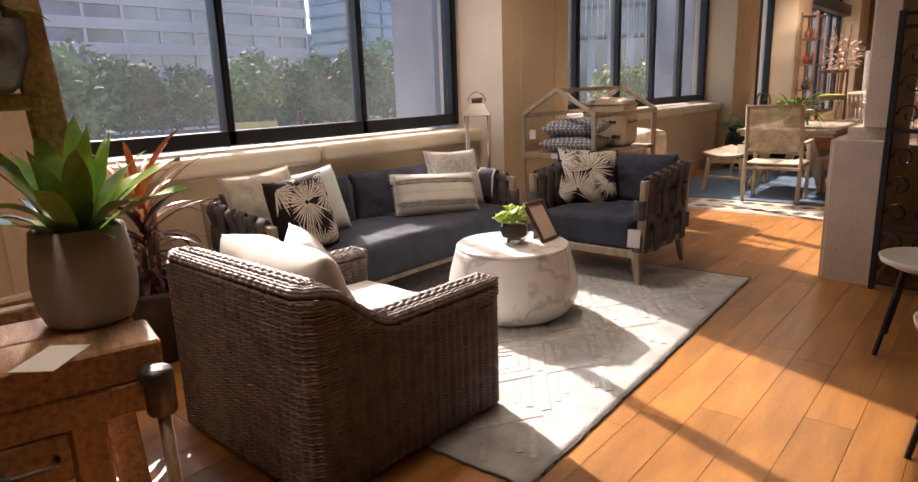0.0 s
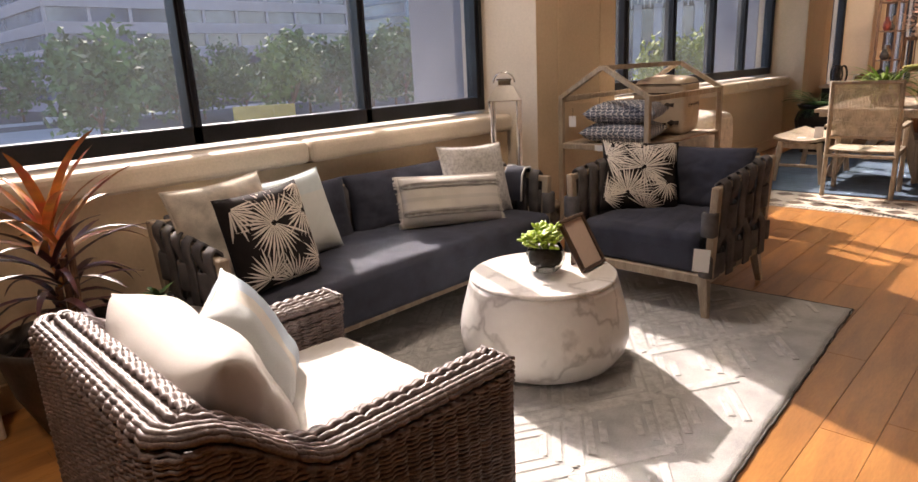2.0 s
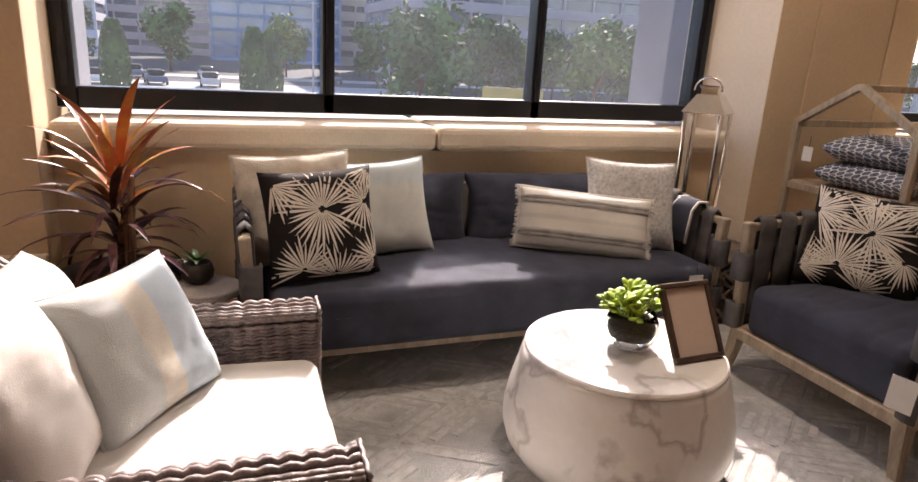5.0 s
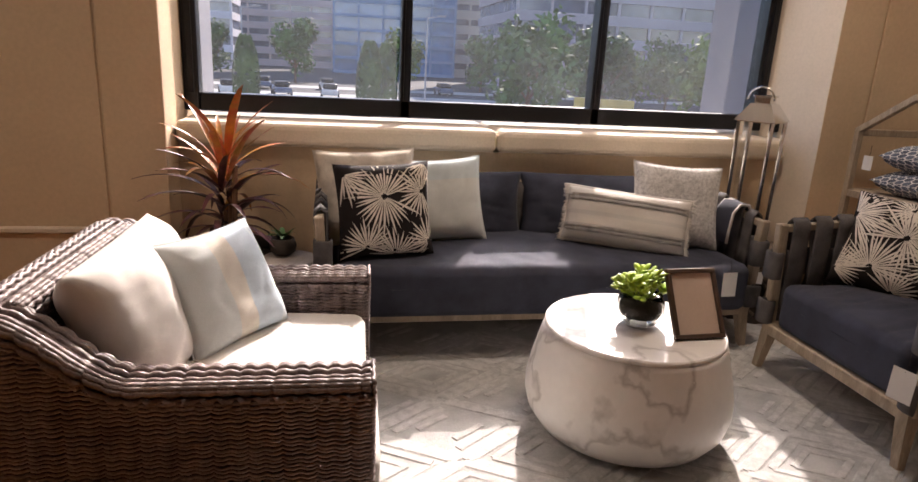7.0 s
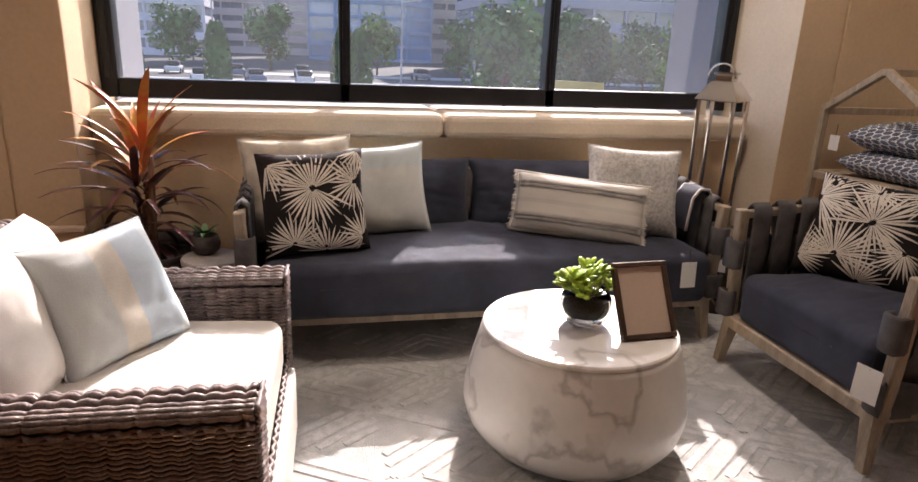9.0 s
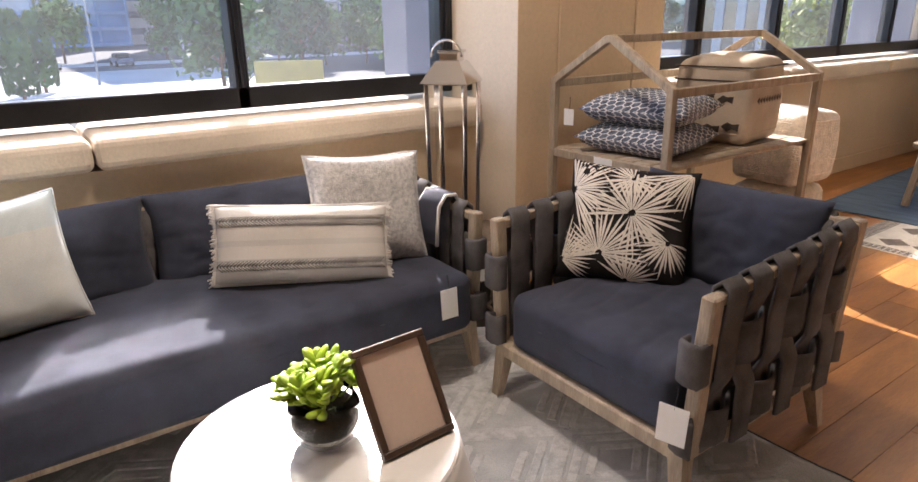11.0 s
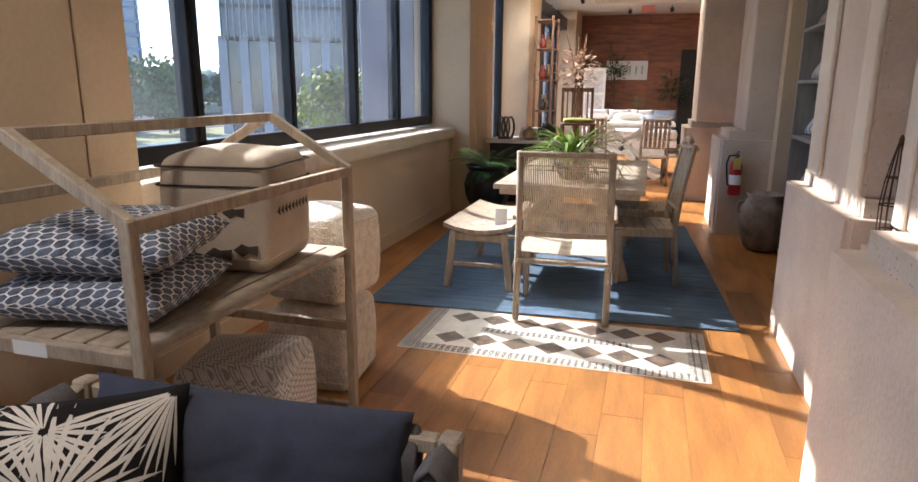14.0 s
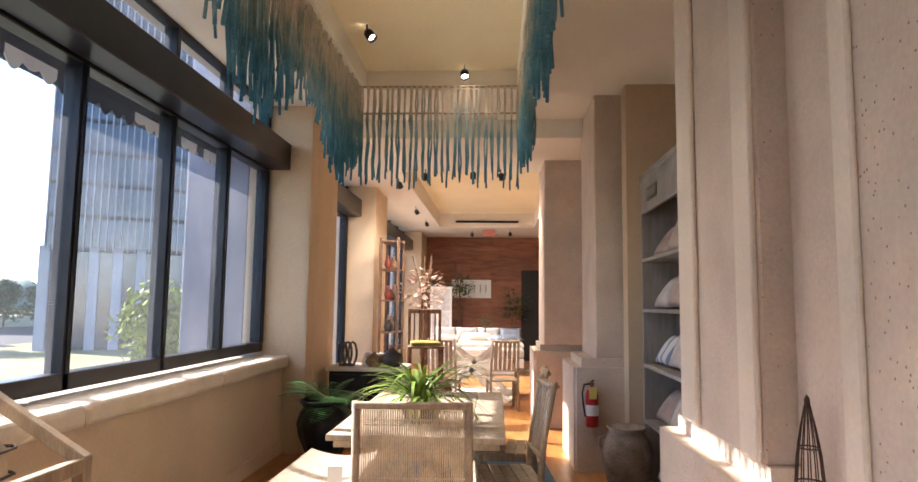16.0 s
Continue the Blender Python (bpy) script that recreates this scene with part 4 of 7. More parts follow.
# ---- rug under the lounge ----
def lounge_rug():
    cx, cy, w, l = -2.32, 3.58, 2.26, 3.06
    root = thing("area_rug", pose(cx, cy, 0, 0, 0, 2.6), "pale grey rug with a carved diamond pattern", "rug")
    bm = bmesh.new()
    n, k = 60, 80
    vs = {}
    rnd = random.Random(4)
    for i in range(n + 1):
        for j in range(k + 1):
            x, y = -w / 2 + w * i / n, -l / 2 + l * j / k
            if i in (0, n):
                x += rnd.uniform(-0.006, 0.006)
            vs[i, j] = bm.verts.new((x, y, 0.008 if i in (0, n) or j in (0, k) else 0.0115 + 0.0012 * noise.noise(Vector((x * 6, y * 6, 0)))))
    for i in range(n):
        for j in range(k):
            bm.faces.new((vs[i, j], vs[i + 1, j], vs[i + 1, j + 1], vs[i, j + 1]))
    edge = [vs[i, 0] for i in range(n + 1)] + [vs[n, j] for j in range(1, k + 1)] + [vs[i, k] for i in range(n - 1, -1, -1)] + [vs[0, j] for j in range(k - 1, 0, -1)]
    low = [bm.verts.new((v.co.x, v.co.y, 0.0005)) for v in edge]
    for i in range(len(edge)):
        q = (i + 1) % len(edge)
        bm.faces.new((edge[i], low[i], low[q], edge[q]))
    part("woven_field", bm, RUG, root, "", True)
    bm = bmesh.new()
    hx, hy = 0.226, 0.34

    rise = random.Random(12)

    def strip(a, b, wd):
        z = 0.0140 + rise.random() * 0.0022
        a, b = Vector(a), Vector(b)
        lim = lambda p: Vector((max(-w / 2 + 0.03, min(w / 2 - 0.03, p.x)), max(-l / 2 + 0.03, min(l / 2 - 0.03, p.y))))
        if (lim(a) - a).length + (lim(b) - b).length > 1e-6:
            return
        t = (b - a).normalized()
        nn = Vector((-t.y, t.x)) * wd / 2
        top = [bm.verts.new((*(p), z)) for p in (a + nn * 0.6, a - nn * 0.6, b - nn * 0.6, b + nn * 0.6)]
        bot = [bm.verts.new((*(p), 0.0095)) for p in (a + nn, a - nn, b - nn, b + nn)]
        bm.faces.new(top)
        for q in range(4):
            bm.faces.new((top[q], bot[q], bot[(q + 1) % 4], top[(q + 1) % 4]))

    for i in range(-6, 7):
        for j in range(-6, 7):
            c = Vector((i * hx * 2 + (hx if j % 2 else 0), j * hy))
            for s, wd in ((0.93, 0.052), (0.66, 0.042), (0.38, 0.038)):
                cor = [c + Vector((hx * s, 0)), c + Vector((0, hy * s)), c + Vector((-hx * s, 0)), c + Vector((0, -hy * s))]
                sides = range(4) if s > 0.9 or (i + j) % 2 else (0, 2)
                for q in sides:
                    strip(cor[q], cor[(q + 1) % 4], wd)
    bmesh.ops.recalc_face_normals(bm, faces=bm.faces[:])
    part("carved_pattern", bm, material("rug_band", (0.55, 0.55, 0.54), 0.98, vary=0.12, scale=30, fine=240, bump=0.9, spec=0.1, depth=0.006), root, "raised diamond bands")
    edge = [(-w / 2, -l / 2 + l * q / 60) for q in range(61)] + [(-w / 2 + w * q / 46, l / 2) for q in range(1, 47)] + [(w / 2, l / 2 - l * q / 60) for q in range(1, 61)] + [(w / 2 - w * q / 46, -l / 2) for q in range(1, 47)]
    part("binding", tubed([(x + rnd.uniform(-0.004, 0.004), y + rnd.uniform(-0.004, 0.004), 0.006) for x, y in edge], 0.0055, 5), material("dark_binding", (0.09, 0.085, 0.08), 0.95, vary=0.2, scale=20, fine=120), root, "dark stitched binding", True)


lounge_rug()

# ---- coffee table and what stands on it ----
table = thing("coffee_table", pose(-2.25, 3.61, 0.012) @ Matrix.Diagonal((0.975, 0.975, 1.05, 1)), "drum-shaped white marble coffee table with grey veins", "coffee table")
part("drum", turned([(0.255, 0.0), (0.31, 0.006), (0.36, 0.03), (0.402, 0.085), (0.418, 0.14), (0.416, 0.19), (0.402, 0.26), (0.382, 0.33), (0.366, 0.385), (0.36, 0.405)], 64), MARBLE, table, "", True)
part("top", turned([(0.352, 0.404), (0.358, 0.408), (0.358, 0.418), (0.352, 0.423)], 64), MARBLE, table, "polished marble top")
part("price_tag", boxed(-0.02, 0.02, -0.0006, 0.0006, -0.10, 0, 0, 1, pose(0.365, 0.05, 0.36, -5, 8, 80)), PAPER, table, "white paper tag")


def leaf_mesh(length, width, droop, fold=0.25, n=7, lift=0.0, pointed=1.0, wave=0.0, seed=0):
    """A blade that grows along +x and bends down, creased along its rib."""
    bm = bmesh.new()
    rows = []
    x = z = 0.0
    ang = lift
    for i in range(n + 1):
        s = i / n
        wd = width / 2 * (math.sin(math.pi * min(1, (s * 0.92 + 0.08)) ** pointed)) ** 0.8 + 0.0015
        if s == 1:
            wd = 0.001
        wv = wave * math.sin(s * 9 + seed)
        rows.append([bm.verts.new((x, -wd, z + fold * wd + wv)), bm.verts.new((x, 0, z)), bm.verts.new((x, wd, z + fold * wd - wv))])
        ang -= droop / n
        x += length / n * math.cos(ang)
        z += length / n * math.sin(ang)
    for a, b in zip(rows, rows[1:]):
        for k in range(2):
            bm.faces.new((a[k], b[k], b[k + 1], a[k + 1]))
    return bm


def bowl_plant():
    root = thing("potted_jade", pose(-2.245, 3.625, 0.4575), "bright green succulent in a round glass bowl", "potted plant")
    part("bowl", turned([(0.035, 0.0), (0.06, 0.006), (0.083, 0.03), (0.094, 0.065), (0.09, 0.10), (0.076, 0.13), (0.07, 0.13), (0.084, 0.10), (0.087, 0.065), (0.078, 0.035), (0.05, 0.012)], 32, False), BOWLGLASS, root, "clear glass bowl", True)
    part("soil", turned([(0.045, 0.03), (0.076, 0.042), (0.084, 0.065), (0.080, 0.095), (0.06, 0.11), (0.01, 0.115)], 24), SOIL, root, "dark potting soil", True)
    jade = material("jade_leaf", (0.34, 0.50, 0.02), 0.5, vary=0.2, scale=12, fine=50, bump=0.05, per_object=0.2)
    rnd = random.Random(8)
    bm0 = bmesh.new()
    bmesh.ops.create_icosphere(bm0, subdivisions=2, radius=1.0)
    for v in bm0.verts:
        k = (v.co.x + 1) / 2
        v.co = Vector((v.co.x * 0.025 + 0.02, v.co.y * 0.014 * (0.5 + 0.7 * k), v.co.z * 0.006))
    me = bpy.data.meshes.new("leaf")
    bm0.to_mesh(me)
    bm0.free()
    me.materials.append(jade)
    me.polygons.foreach_set("use_smooth", [True] * len(me.polygons))
    for k in range(26):
        a, r = rnd.uniform(0, 2 * math.pi), 0.085 * math.sqrt(rnd.random())
        h = 0.14 + 0.075 * (1 - (r / 0.1) ** 2) * rnd.uniform(0.5, 1.1)
        part("stem", tubed([(r * 0.3 * math.cos(a), r * 0.3 * math.sin(a), 0.10), (r * 0.8 * math.cos(a), r * 0.8 * math.sin(a), 0.13), (r * math.cos(a), r * math.sin(a), h)], 0.0035, 5), jade, root)
        for q in range(6):
            lf = new("leaf", me)
            lf.parent = root
            lf.matrix_basis = pose(r * math.cos(a), r * math.sin(a), h - 0.012 * (q // 2), 0, rnd.uniform(-60, 0), q * 62 + rnd.uniform(0, 40)) @ Matrix.Scale(rnd.uniform(0.8, 1.25), 4)


bowl_plant()
pic = thing("picture_frame", pose(-2.085, 3.80, 0.4585, -30, 0, 93), "walnut-framed printed card standing on the table", "picture frame")
for x0, x1, z0, z1 in ((-0.105, 0.105, 0, 0.018), (-0.105, 0.105, 0.252, 0.27), (-0.105, -0.087, 0.018, 0.252), (0.087, 0.105, 0.018, 0.252)):
    part("rail", boxed(x0, x1, -0.012, 0.012, z0, z1, 0.003), FRAMEWOOD, pic)
part("card", boxed(-0.087, 0.087, -0.002, 0.002, 0.018, 0.252), PRINTED, pic, "buff printed card")
part("easel", beamed((0, 0.012, 0.20), (0, 0.10, 0.05), 0.05, 0.006), FRAMEWOOD, pic)


def tag(m, w=0.065, h=0.11, label="white paper price tag on a black cord"):
    root = thing("price_tag", m, label, "price tag", "price tags")
    part("card", boxed(-w / 2, w / 2, -0.0008, 0.0008, -h, 0), PAPER, root)
    part("cord", tubed([(0, 0, -0.01), (0.003, 0.004, 0.03), (0, 0.006, 0.06)], 0.0015, 5), BLACK, root)
    return root


tag(pose(-1.85, 4.49, 0.42, 4, 3, 20), 0.085, 0.13)
tag(pose(-2.846, 4.412, 0.461, 3, -4, 82), 0.072, 0.13)


# ---- lantern on a twig drum ----
def lantern(m):
    root = thing("floor_lantern", m, "tall polished steel lantern with glass sides on the drum", "lantern")
    h, a, b = 0.765, 0.098, 0.090
    for sx in (-1, 1):
        for sy in (-1, 1):
            part("post", beamed((sx * b, sy * b, 0.02), (sx * a, sy * a, h), 0.022, 0.022, 0.003), STEEL, root, "")
    part("base", boxed(-b - 0.012, b + 0.012, -b - 0.012, b + 0.012, 0, 0.022, 0.004), STEEL, root)
    for k in range(4):
        bm = bmesh.new()
        vs = [bm.verts.new(p) for p in ((-b, -b, 0.022), (b, -b, 0.022), (a, -a, h - 0.005), (-a, -a, h - 0.005))]
        bm.faces.new(vs)
        pane = part("pane", bm, LAMPGLASS, root, "clear glass", False, pose(0, 0, 0, 0, 0, 90 * k))
        pane.visible_shadow = False
        part("ring", beamed((-a, -a, h), (a, -a, h), 0.014, 0.014, 0.002), STEEL, root).matrix_basis = pose(0, 0, 0, 0, 0, 90 * k)
    bm = bmesh.new()
    for (r0, z0), (r1, z1) in zip(((0.118, h), (0.06, h + 0.10), (0.045, h + 0.105)), ((0.06, h + 0.10), (0.045, h + 0.105), (0.045, h + 0.135))):
        lo = [bm.verts.new((sx * r0, sy * r0, z0)) for sx, sy in ((-1, -1), (1, -1), (1, 1), (-1, 1))]
        hi = [bm.verts.new((sx * r1, sy * r1, z1)) for sx, sy in ((-1, -1), (1, -1), (1, 1), (-1, 1))]
        for k in range(4):
            bm.faces.new((lo[k], lo[(k + 1) % 4], hi[(k + 1) % 4], hi[k]))
    bm.faces.new(hi)
    roof = part("roof", bm, STEEL, root, "pyramid steel roof")
    part("cap", boxed(-0.055, 0.055, -0.055, 0.055, h + 0.135, h + 0.15, 0.004), STEEL, roof)
    part("handle", tubed([(0.06 * math.cos(radians(t)) * 1.25, -0.07, h + 0.12 - 0.0 + 0.075 * math.sin(radians(t)) ) for t in range(0, 181, 15)], 0.006, 8), STEEL, root, "steel ring handle", True)


def twig_drum(m):
    root = thing("twig_stool", m, "round stool woven from grey driftwood twigs", "stool")
    rnd = random.Random(2)
    TWIG = material("grey_twig", (0.20, 0.155, 0.115), 0.85, vary=0.3, scale=9, fine=60, bump=0.5, rgb2=(0.10, 0.075, 0.055))
    part("core", turned([(0.27, 0.0), (0.28, 0.38)], 28), DARKPOT, root)
    bm = bmesh.new()
    for k in range(120):
        a, tilt, z = rnd.uniform(0, 2 * math.pi), rnd.uniform(-0.5, 0.5), rnd.uniform(0.0, 0.30)
        tube(bm, [(0.285 * math.cos(a + tilt * q), 0.285 * math.sin(a + tilt * q), min(0.39, z + 0.03 + 0.10 * q)) for q in (0, 0.5, 1.0, 1.5)], rnd.uniform(0.007, 0.013), 5)
    part("twig_side", bm, TWIG, root, "", True)
    for k in range(60):
        a, r = rnd.uniform(0, 2 * math.pi), rnd.uniform(0.0, 0.24)
        p = Vector((r * math.cos(a), r * math.sin(a), 0.387))
        t = Vector((-math.sin(a), math.cos(a), 0)) * rnd.uniform(0.06, 0.16)
        e = [p - t, p + Vector((0, 0, 0.006)), p + t]
        part("twig", tubed([q if q.xy.length < 0.29 else Vector((*(q.xy.normalized() * 0.29), q.z)) for q in e], rnd.uniform(0.008, 0.012), 5), TWIG, root, "", True)
    part("rim", turned([(0.27, 0.375), (0.30, 0.383), (0.30, 0.397), (0.27, 0.40)], 28), TWIG, root, "", True)


twig_drum(pose(-3.47, 4.99, 0))
lantern(pose(-3.54, 4.93, 0.405, 0, 0, 34))
tag(pose(-3.195, 4.828, 0.345, 0, 0, 60), 0.06, 0.07, "pale green and white price tag on the stool")


# ---- plants by the window pier ----
def cordyline(m):
    root = thing("potted_cordyline", m, "red and dark purple cordyline in a brown planter", "potted plant")
    part("planter", turned([(0.13, 0.0), (0.16, 0.02), (0.24, 0.22), (0.275, 0.40), (0.285, 0.43), (0.26, 0.43), (0.25, 0.37)], 32, False), DARKPOT, root, "brown tapered planter", True)
    part("soil", turned([(0.0, 0.36), (0.255, 0.365)], 24), SOIL, root)
    dark = material("cordyline_dark", (0.10, 0.035, 0.035), 0.35, vary=0.3, scale=10, fine=40, bump=0.1, per_object=0.35)
    red = material("cordyline_red", (0.36, 0.07, 0.035), 0.35, vary=0.3, scale=10, fine=40, bump=0.1, per_object=0.35, rgb2=(0.46, 0.26, 0.04))
    rnd = random.Random(21)
    for k in range(3):
        part("stalk", tubed([(0.03 * k - 0.03, 0.02 * k, 0.36), (0.03 * k - 0.03, 0.03 * k, 0.62 + 0.12 * k)], 0.014, 8), BARK, root)
    for k in range(64):
        s = k / 63
        z = 0.40 + 0.47 * s
        ln = rnd.uniform(0.32, 0.50) * (0.85 + 0.3 * s)
        lf = part("leaf", leaf_mesh(ln, rnd.uniform(0.024, 0.045), rnd.uniform(1.0, 2.4) * (1.15 - 0.75 * s), 0.35, 8, 0.35 + 0.95 * s, 0.9, 0.002, k), red if s > 0.74 or rnd.random() < 0.16 else dark, root, "", True)
        lf.matrix_basis = pose(rnd.uniform(-0.03, 0.03), rnd.uniform(-0.03, 0.03), z, 0, 0, k * 137.5)


cordyline(pose(-3.44, 1.90, 0))
side = thing("side_table", pose(-3.17, 2.235, 0), "small round grey concrete side table beside the sofa", "side table")
part("top", turned([(0.13, 0.42), (0.135, 0.425), (0.135, 0.445), (0.13, 0.45)], 32), CONCRETE, side)
part("pedestal", turned([(0.10, 0.0), (0.085, 0.03), (0.03, 0.06), (0.025, 0.36), (0.06, 0.42)], 24), CONCRETE, side, "", True)
small = thing("small_potted_plant", pose(-3.22, 2.20, 0.451), "small trailing plant in a dark round pot", "potted plant")
part("pot", turned([(0.035, 0.0), (0.06, 0.02), (0.066, 0.05), (0.055, 0.085), (0.048, 0.085), (0.045, 0.07)], 24), DARKPOT, small, "", True)
rnd = random.Random(5)
for k in range(12):
    lf = part("leaf", leaf_mesh(rnd.uniform(0.06, 0.11), 0.022, rnd.uniform(0.2, 1.6), 0.2, 5, 1.0), GREEN, small, "", True)
    lf.matrix_basis = pose(0, 0, 0.08, 0, 0, k * 137)


# ---- old workbench with its pot ----
def workbench():
    root = thing("workbench", pose(-2.105, 0.736, 0, 0, 0, -15) @ Matrix.Diagonal((1, 1, 1.02, 1)), "worn old wooden workbench with an iron screw vise", "workbench")
    for k in range(2):
        part("plank", boxed(-0.11 + 0.22 * k, 0.105 + 0.22 * k, -0.60, 0.47 + 0.03 * k, 0.65, 0.75, 0.008), OLDWOOD, root)
    part("apron", boxed(0.27, 0.325, -0.58, 0.48, 0.56, 0.649, 0.006), OLDWOOD, root)
    part("block", boxed(0.05, 0.33, 0.36, 0.50, 0.60, 0.649, 0.006), OLDWOOD, root)
    for x in (-0.06, 0.24):
        for y in (-0.50, 0.30):
            part("leg", boxed(x - 0.045, x + 0.045, y - 0.045, y + 0.045, 0, 0.65, 0.008), OLDWOOD, root)
    vise = part("vise", turned([(0.032, 0.0), (0.032, 0.03), (0.022, 0.035), (0.022, 0.12), (0.03, 0.125), (0.03, 0.16)], 16, True, pose(0.32, 0.46, 0.66, 0, 90, 0)), PEWTER, root, "iron screw vise", True)
    part("vise_head", turned([(0.032, -0.06), (0.038, -0.05), (0.038, 0.05), (0.032, 0.06)], 16, True, pose(0.465, 0.46, 0.665)), PEWTER, vise, "", True)
    part("vise_bar", turned([(0.017, -0.53), (0.017, -0.04)], 12, True, pose(0.465, 0.46, 0.665, 1, -2)), TEAK, vise, "pale wooden handle bar", True)
    part("side_handle", tubed([(0.326, 0.10, 0.50), (0.36, 0.10, 0.50), (0.37, 0.12, 0.50), (0.37, 0.20, 0.50), (0.36, 0.22, 0.50), (0.326, 0.22, 0.50)], 0.007, 8), PEWTER, root, "iron handle")
    part("drawer", boxed(0.29, 0.328, -0.45, 0.25, 0.43, 0.558, 0.004), OLDWOOD, root)
    part("shelf", boxed(-0.10, 0.28, -0.52, 0.32, 0.12, 0.15), OLDWOOD, root)


workbench()
card = tagged(link_mesh("price_card", boxed(-0.055, 0.055, -0.085, 0.085, 0, 0.002, 0, 1, pose(-1.76, 0.90, 0.766, 0, 0, 40)), PAPER), "white paper price card lying on the workbench", "price card")


def big_pot():
    root = thing("potted_birds_nest_fern", pose(-1.995, 1.09, 0.767) @ Matrix.Diagonal((0.66, 0.66, 0.78, 1)), "broad glossy green leaves in a pale concrete pot", "potted plant")
    part("pot", turned([(0.14, 0.0), (0.175, 0.01), (0.202, 0.07), (0.212, 0.15), (0.205, 0.25), (0.185, 0.36), (0.172, 0.365), (0.165, 0.35), (0.16, 0.30)], 40, False), CONCRETE, root, "pale grey rounded concrete pot", True)
    part("soil", turned([(0.0, 0.31), (0.168, 0.315)], 24), SOIL, root)
    gloss = material("broad_leaf", (0.09, 0.20, 0.03), 0.28, vary=0.22, scale=5, fine=30, bump=0.08, per_object=0.3, spec=0.5, rgb2=(0.20, 0.32, 0.03))
    rnd = random.Random(31)
    for k in range(24):
        s = k / 23
        ln = rnd.uniform(0.34, 0.50)
        lf = part("leaf", leaf_mesh(ln, rnd.uniform(0.09, 0.13), rnd.uniform(0.4, 1.2) * (1.1 - 0.8 * s), 0.22, 9, 0.55 + 0.9 * s, 0.95, 0.01, k), gloss, root, "", True)
        lf.matrix_basis = pose(0.05 * math.cos(k * 2.4), 0.05 * math.sin(k * 2.4), 0.31, 0, 0, k * 137.5)


big_pot()
ladder = thing("plank_ladder", pose(-2.29, 1.135, 0), "leaning dark wooden ladder shelf beside the pier", "ladder")
part("rail", beamed((0.03, 0.10, 0.0), (0.12, -0.10, 2.7), 0.10, 0.035, 0.006, (1, 0, 0)), OLDWOOD, ladder)
part("rail", beamed((-0.10, -0.62, 0.0), (-0.01, -0.82, 2.7), 0.10, 0.035, 0.006, (1, 0, 0)), OLDWOOD, ladder)
for q in (0.28, 0.52, 0.76):
    z = 2.7 * q
    part("rung", beamed((0.03 + 0.09 * q, 0.10 - 0.20 * q, z), (-0.10 + 0.09 * q, -0.62 - 0.20 * q, z), 0.06, 0.05, 0.006), OLDWOOD, ladder)
pail = thing("hanging_pail", pose(-2.245, 0.96, 1.43), "grey metal pail with leafy green plant on the ladder", "potted plant")
part("pail", turned([(0.10, 0.0), (0.13, 0.02), (0.16, 0.12), (0.165, 0.20), (0.155, 0.20), (0.15, 0.13)], 28, True), PEWTER, pail, "", True)
lime = material("lime_leaf", (0.22, 0.36, 0.05), 0.4, vary=0.25, scale=9, fine=50, bump=0.1, per_object=0.25)
rnd = random.Random(17)
for k in range(34):
    lf = part("leaf", leaf_mesh(rnd.uniform(0.10, 0.20), rnd.uniform(0.04, 0.06), rnd.uniform(0.6, 2.0), 0.2, 6, rnd.uniform(0.2, 1.2)), lime, pail, "", True)
    lf.matrix_basis = pose(0.06 * math.cos(k), 0.06 * math.sin(k * 1.7), 0.19, 0, 0, k * 137.5)


# ---- house-frame rack ----
def hexes(name, ground, line, scale, width, warp=(1, 1, 1)):
    """Cloth with a printed net of pale cells."""
    m = material(name, ground, 0.95, vary=0.15, scale=9, fine=260, bump=0.4, spec=0.15, depth=0.002)
    n, li = m.node_tree.nodes, m.node_tree.links
    hsv = [q for q in n if q.type == "HUE_SAT"][0]
    p = n["Principled BSDF"]
    co = [q for q in n if q.type == "TEX_COORD"][0]
    mp, vo, cut, mix = n.new("ShaderNodeMapping"), n.new("ShaderNodeTexVoronoi"), n.new("ShaderNodeMath"), n.new("ShaderNodeMix")
    mp.inputs["Scale"].default_value, mp.inputs["Rotation"].default_value = warp, (0, 0.78, 0)
    li.new(co.outputs["Object"], mp.inputs[0])
    vo.feature, vo.inputs["Scale"].default_value, vo.inputs["Randomness"].default_value = "DISTANCE_TO_EDGE", scale, 0.2
    li.new(mp.outputs[0], vo.inputs["Vector"])
    cut.operation, cut.inputs[1].default_value = "LESS_THAN", width
    li.new(vo.outputs["Distance"], cut.inputs[0])
    mix.data_type = "RGBA"
    li.new(cut.outputs[0], mix.inputs[0])
    li.new(hsv.outputs[0], mix.inputs[6])
    mix.inputs[7].default_value = (*line, 1)
    li.new(mix.outputs[2], p.inputs["Base Color"])
    return m


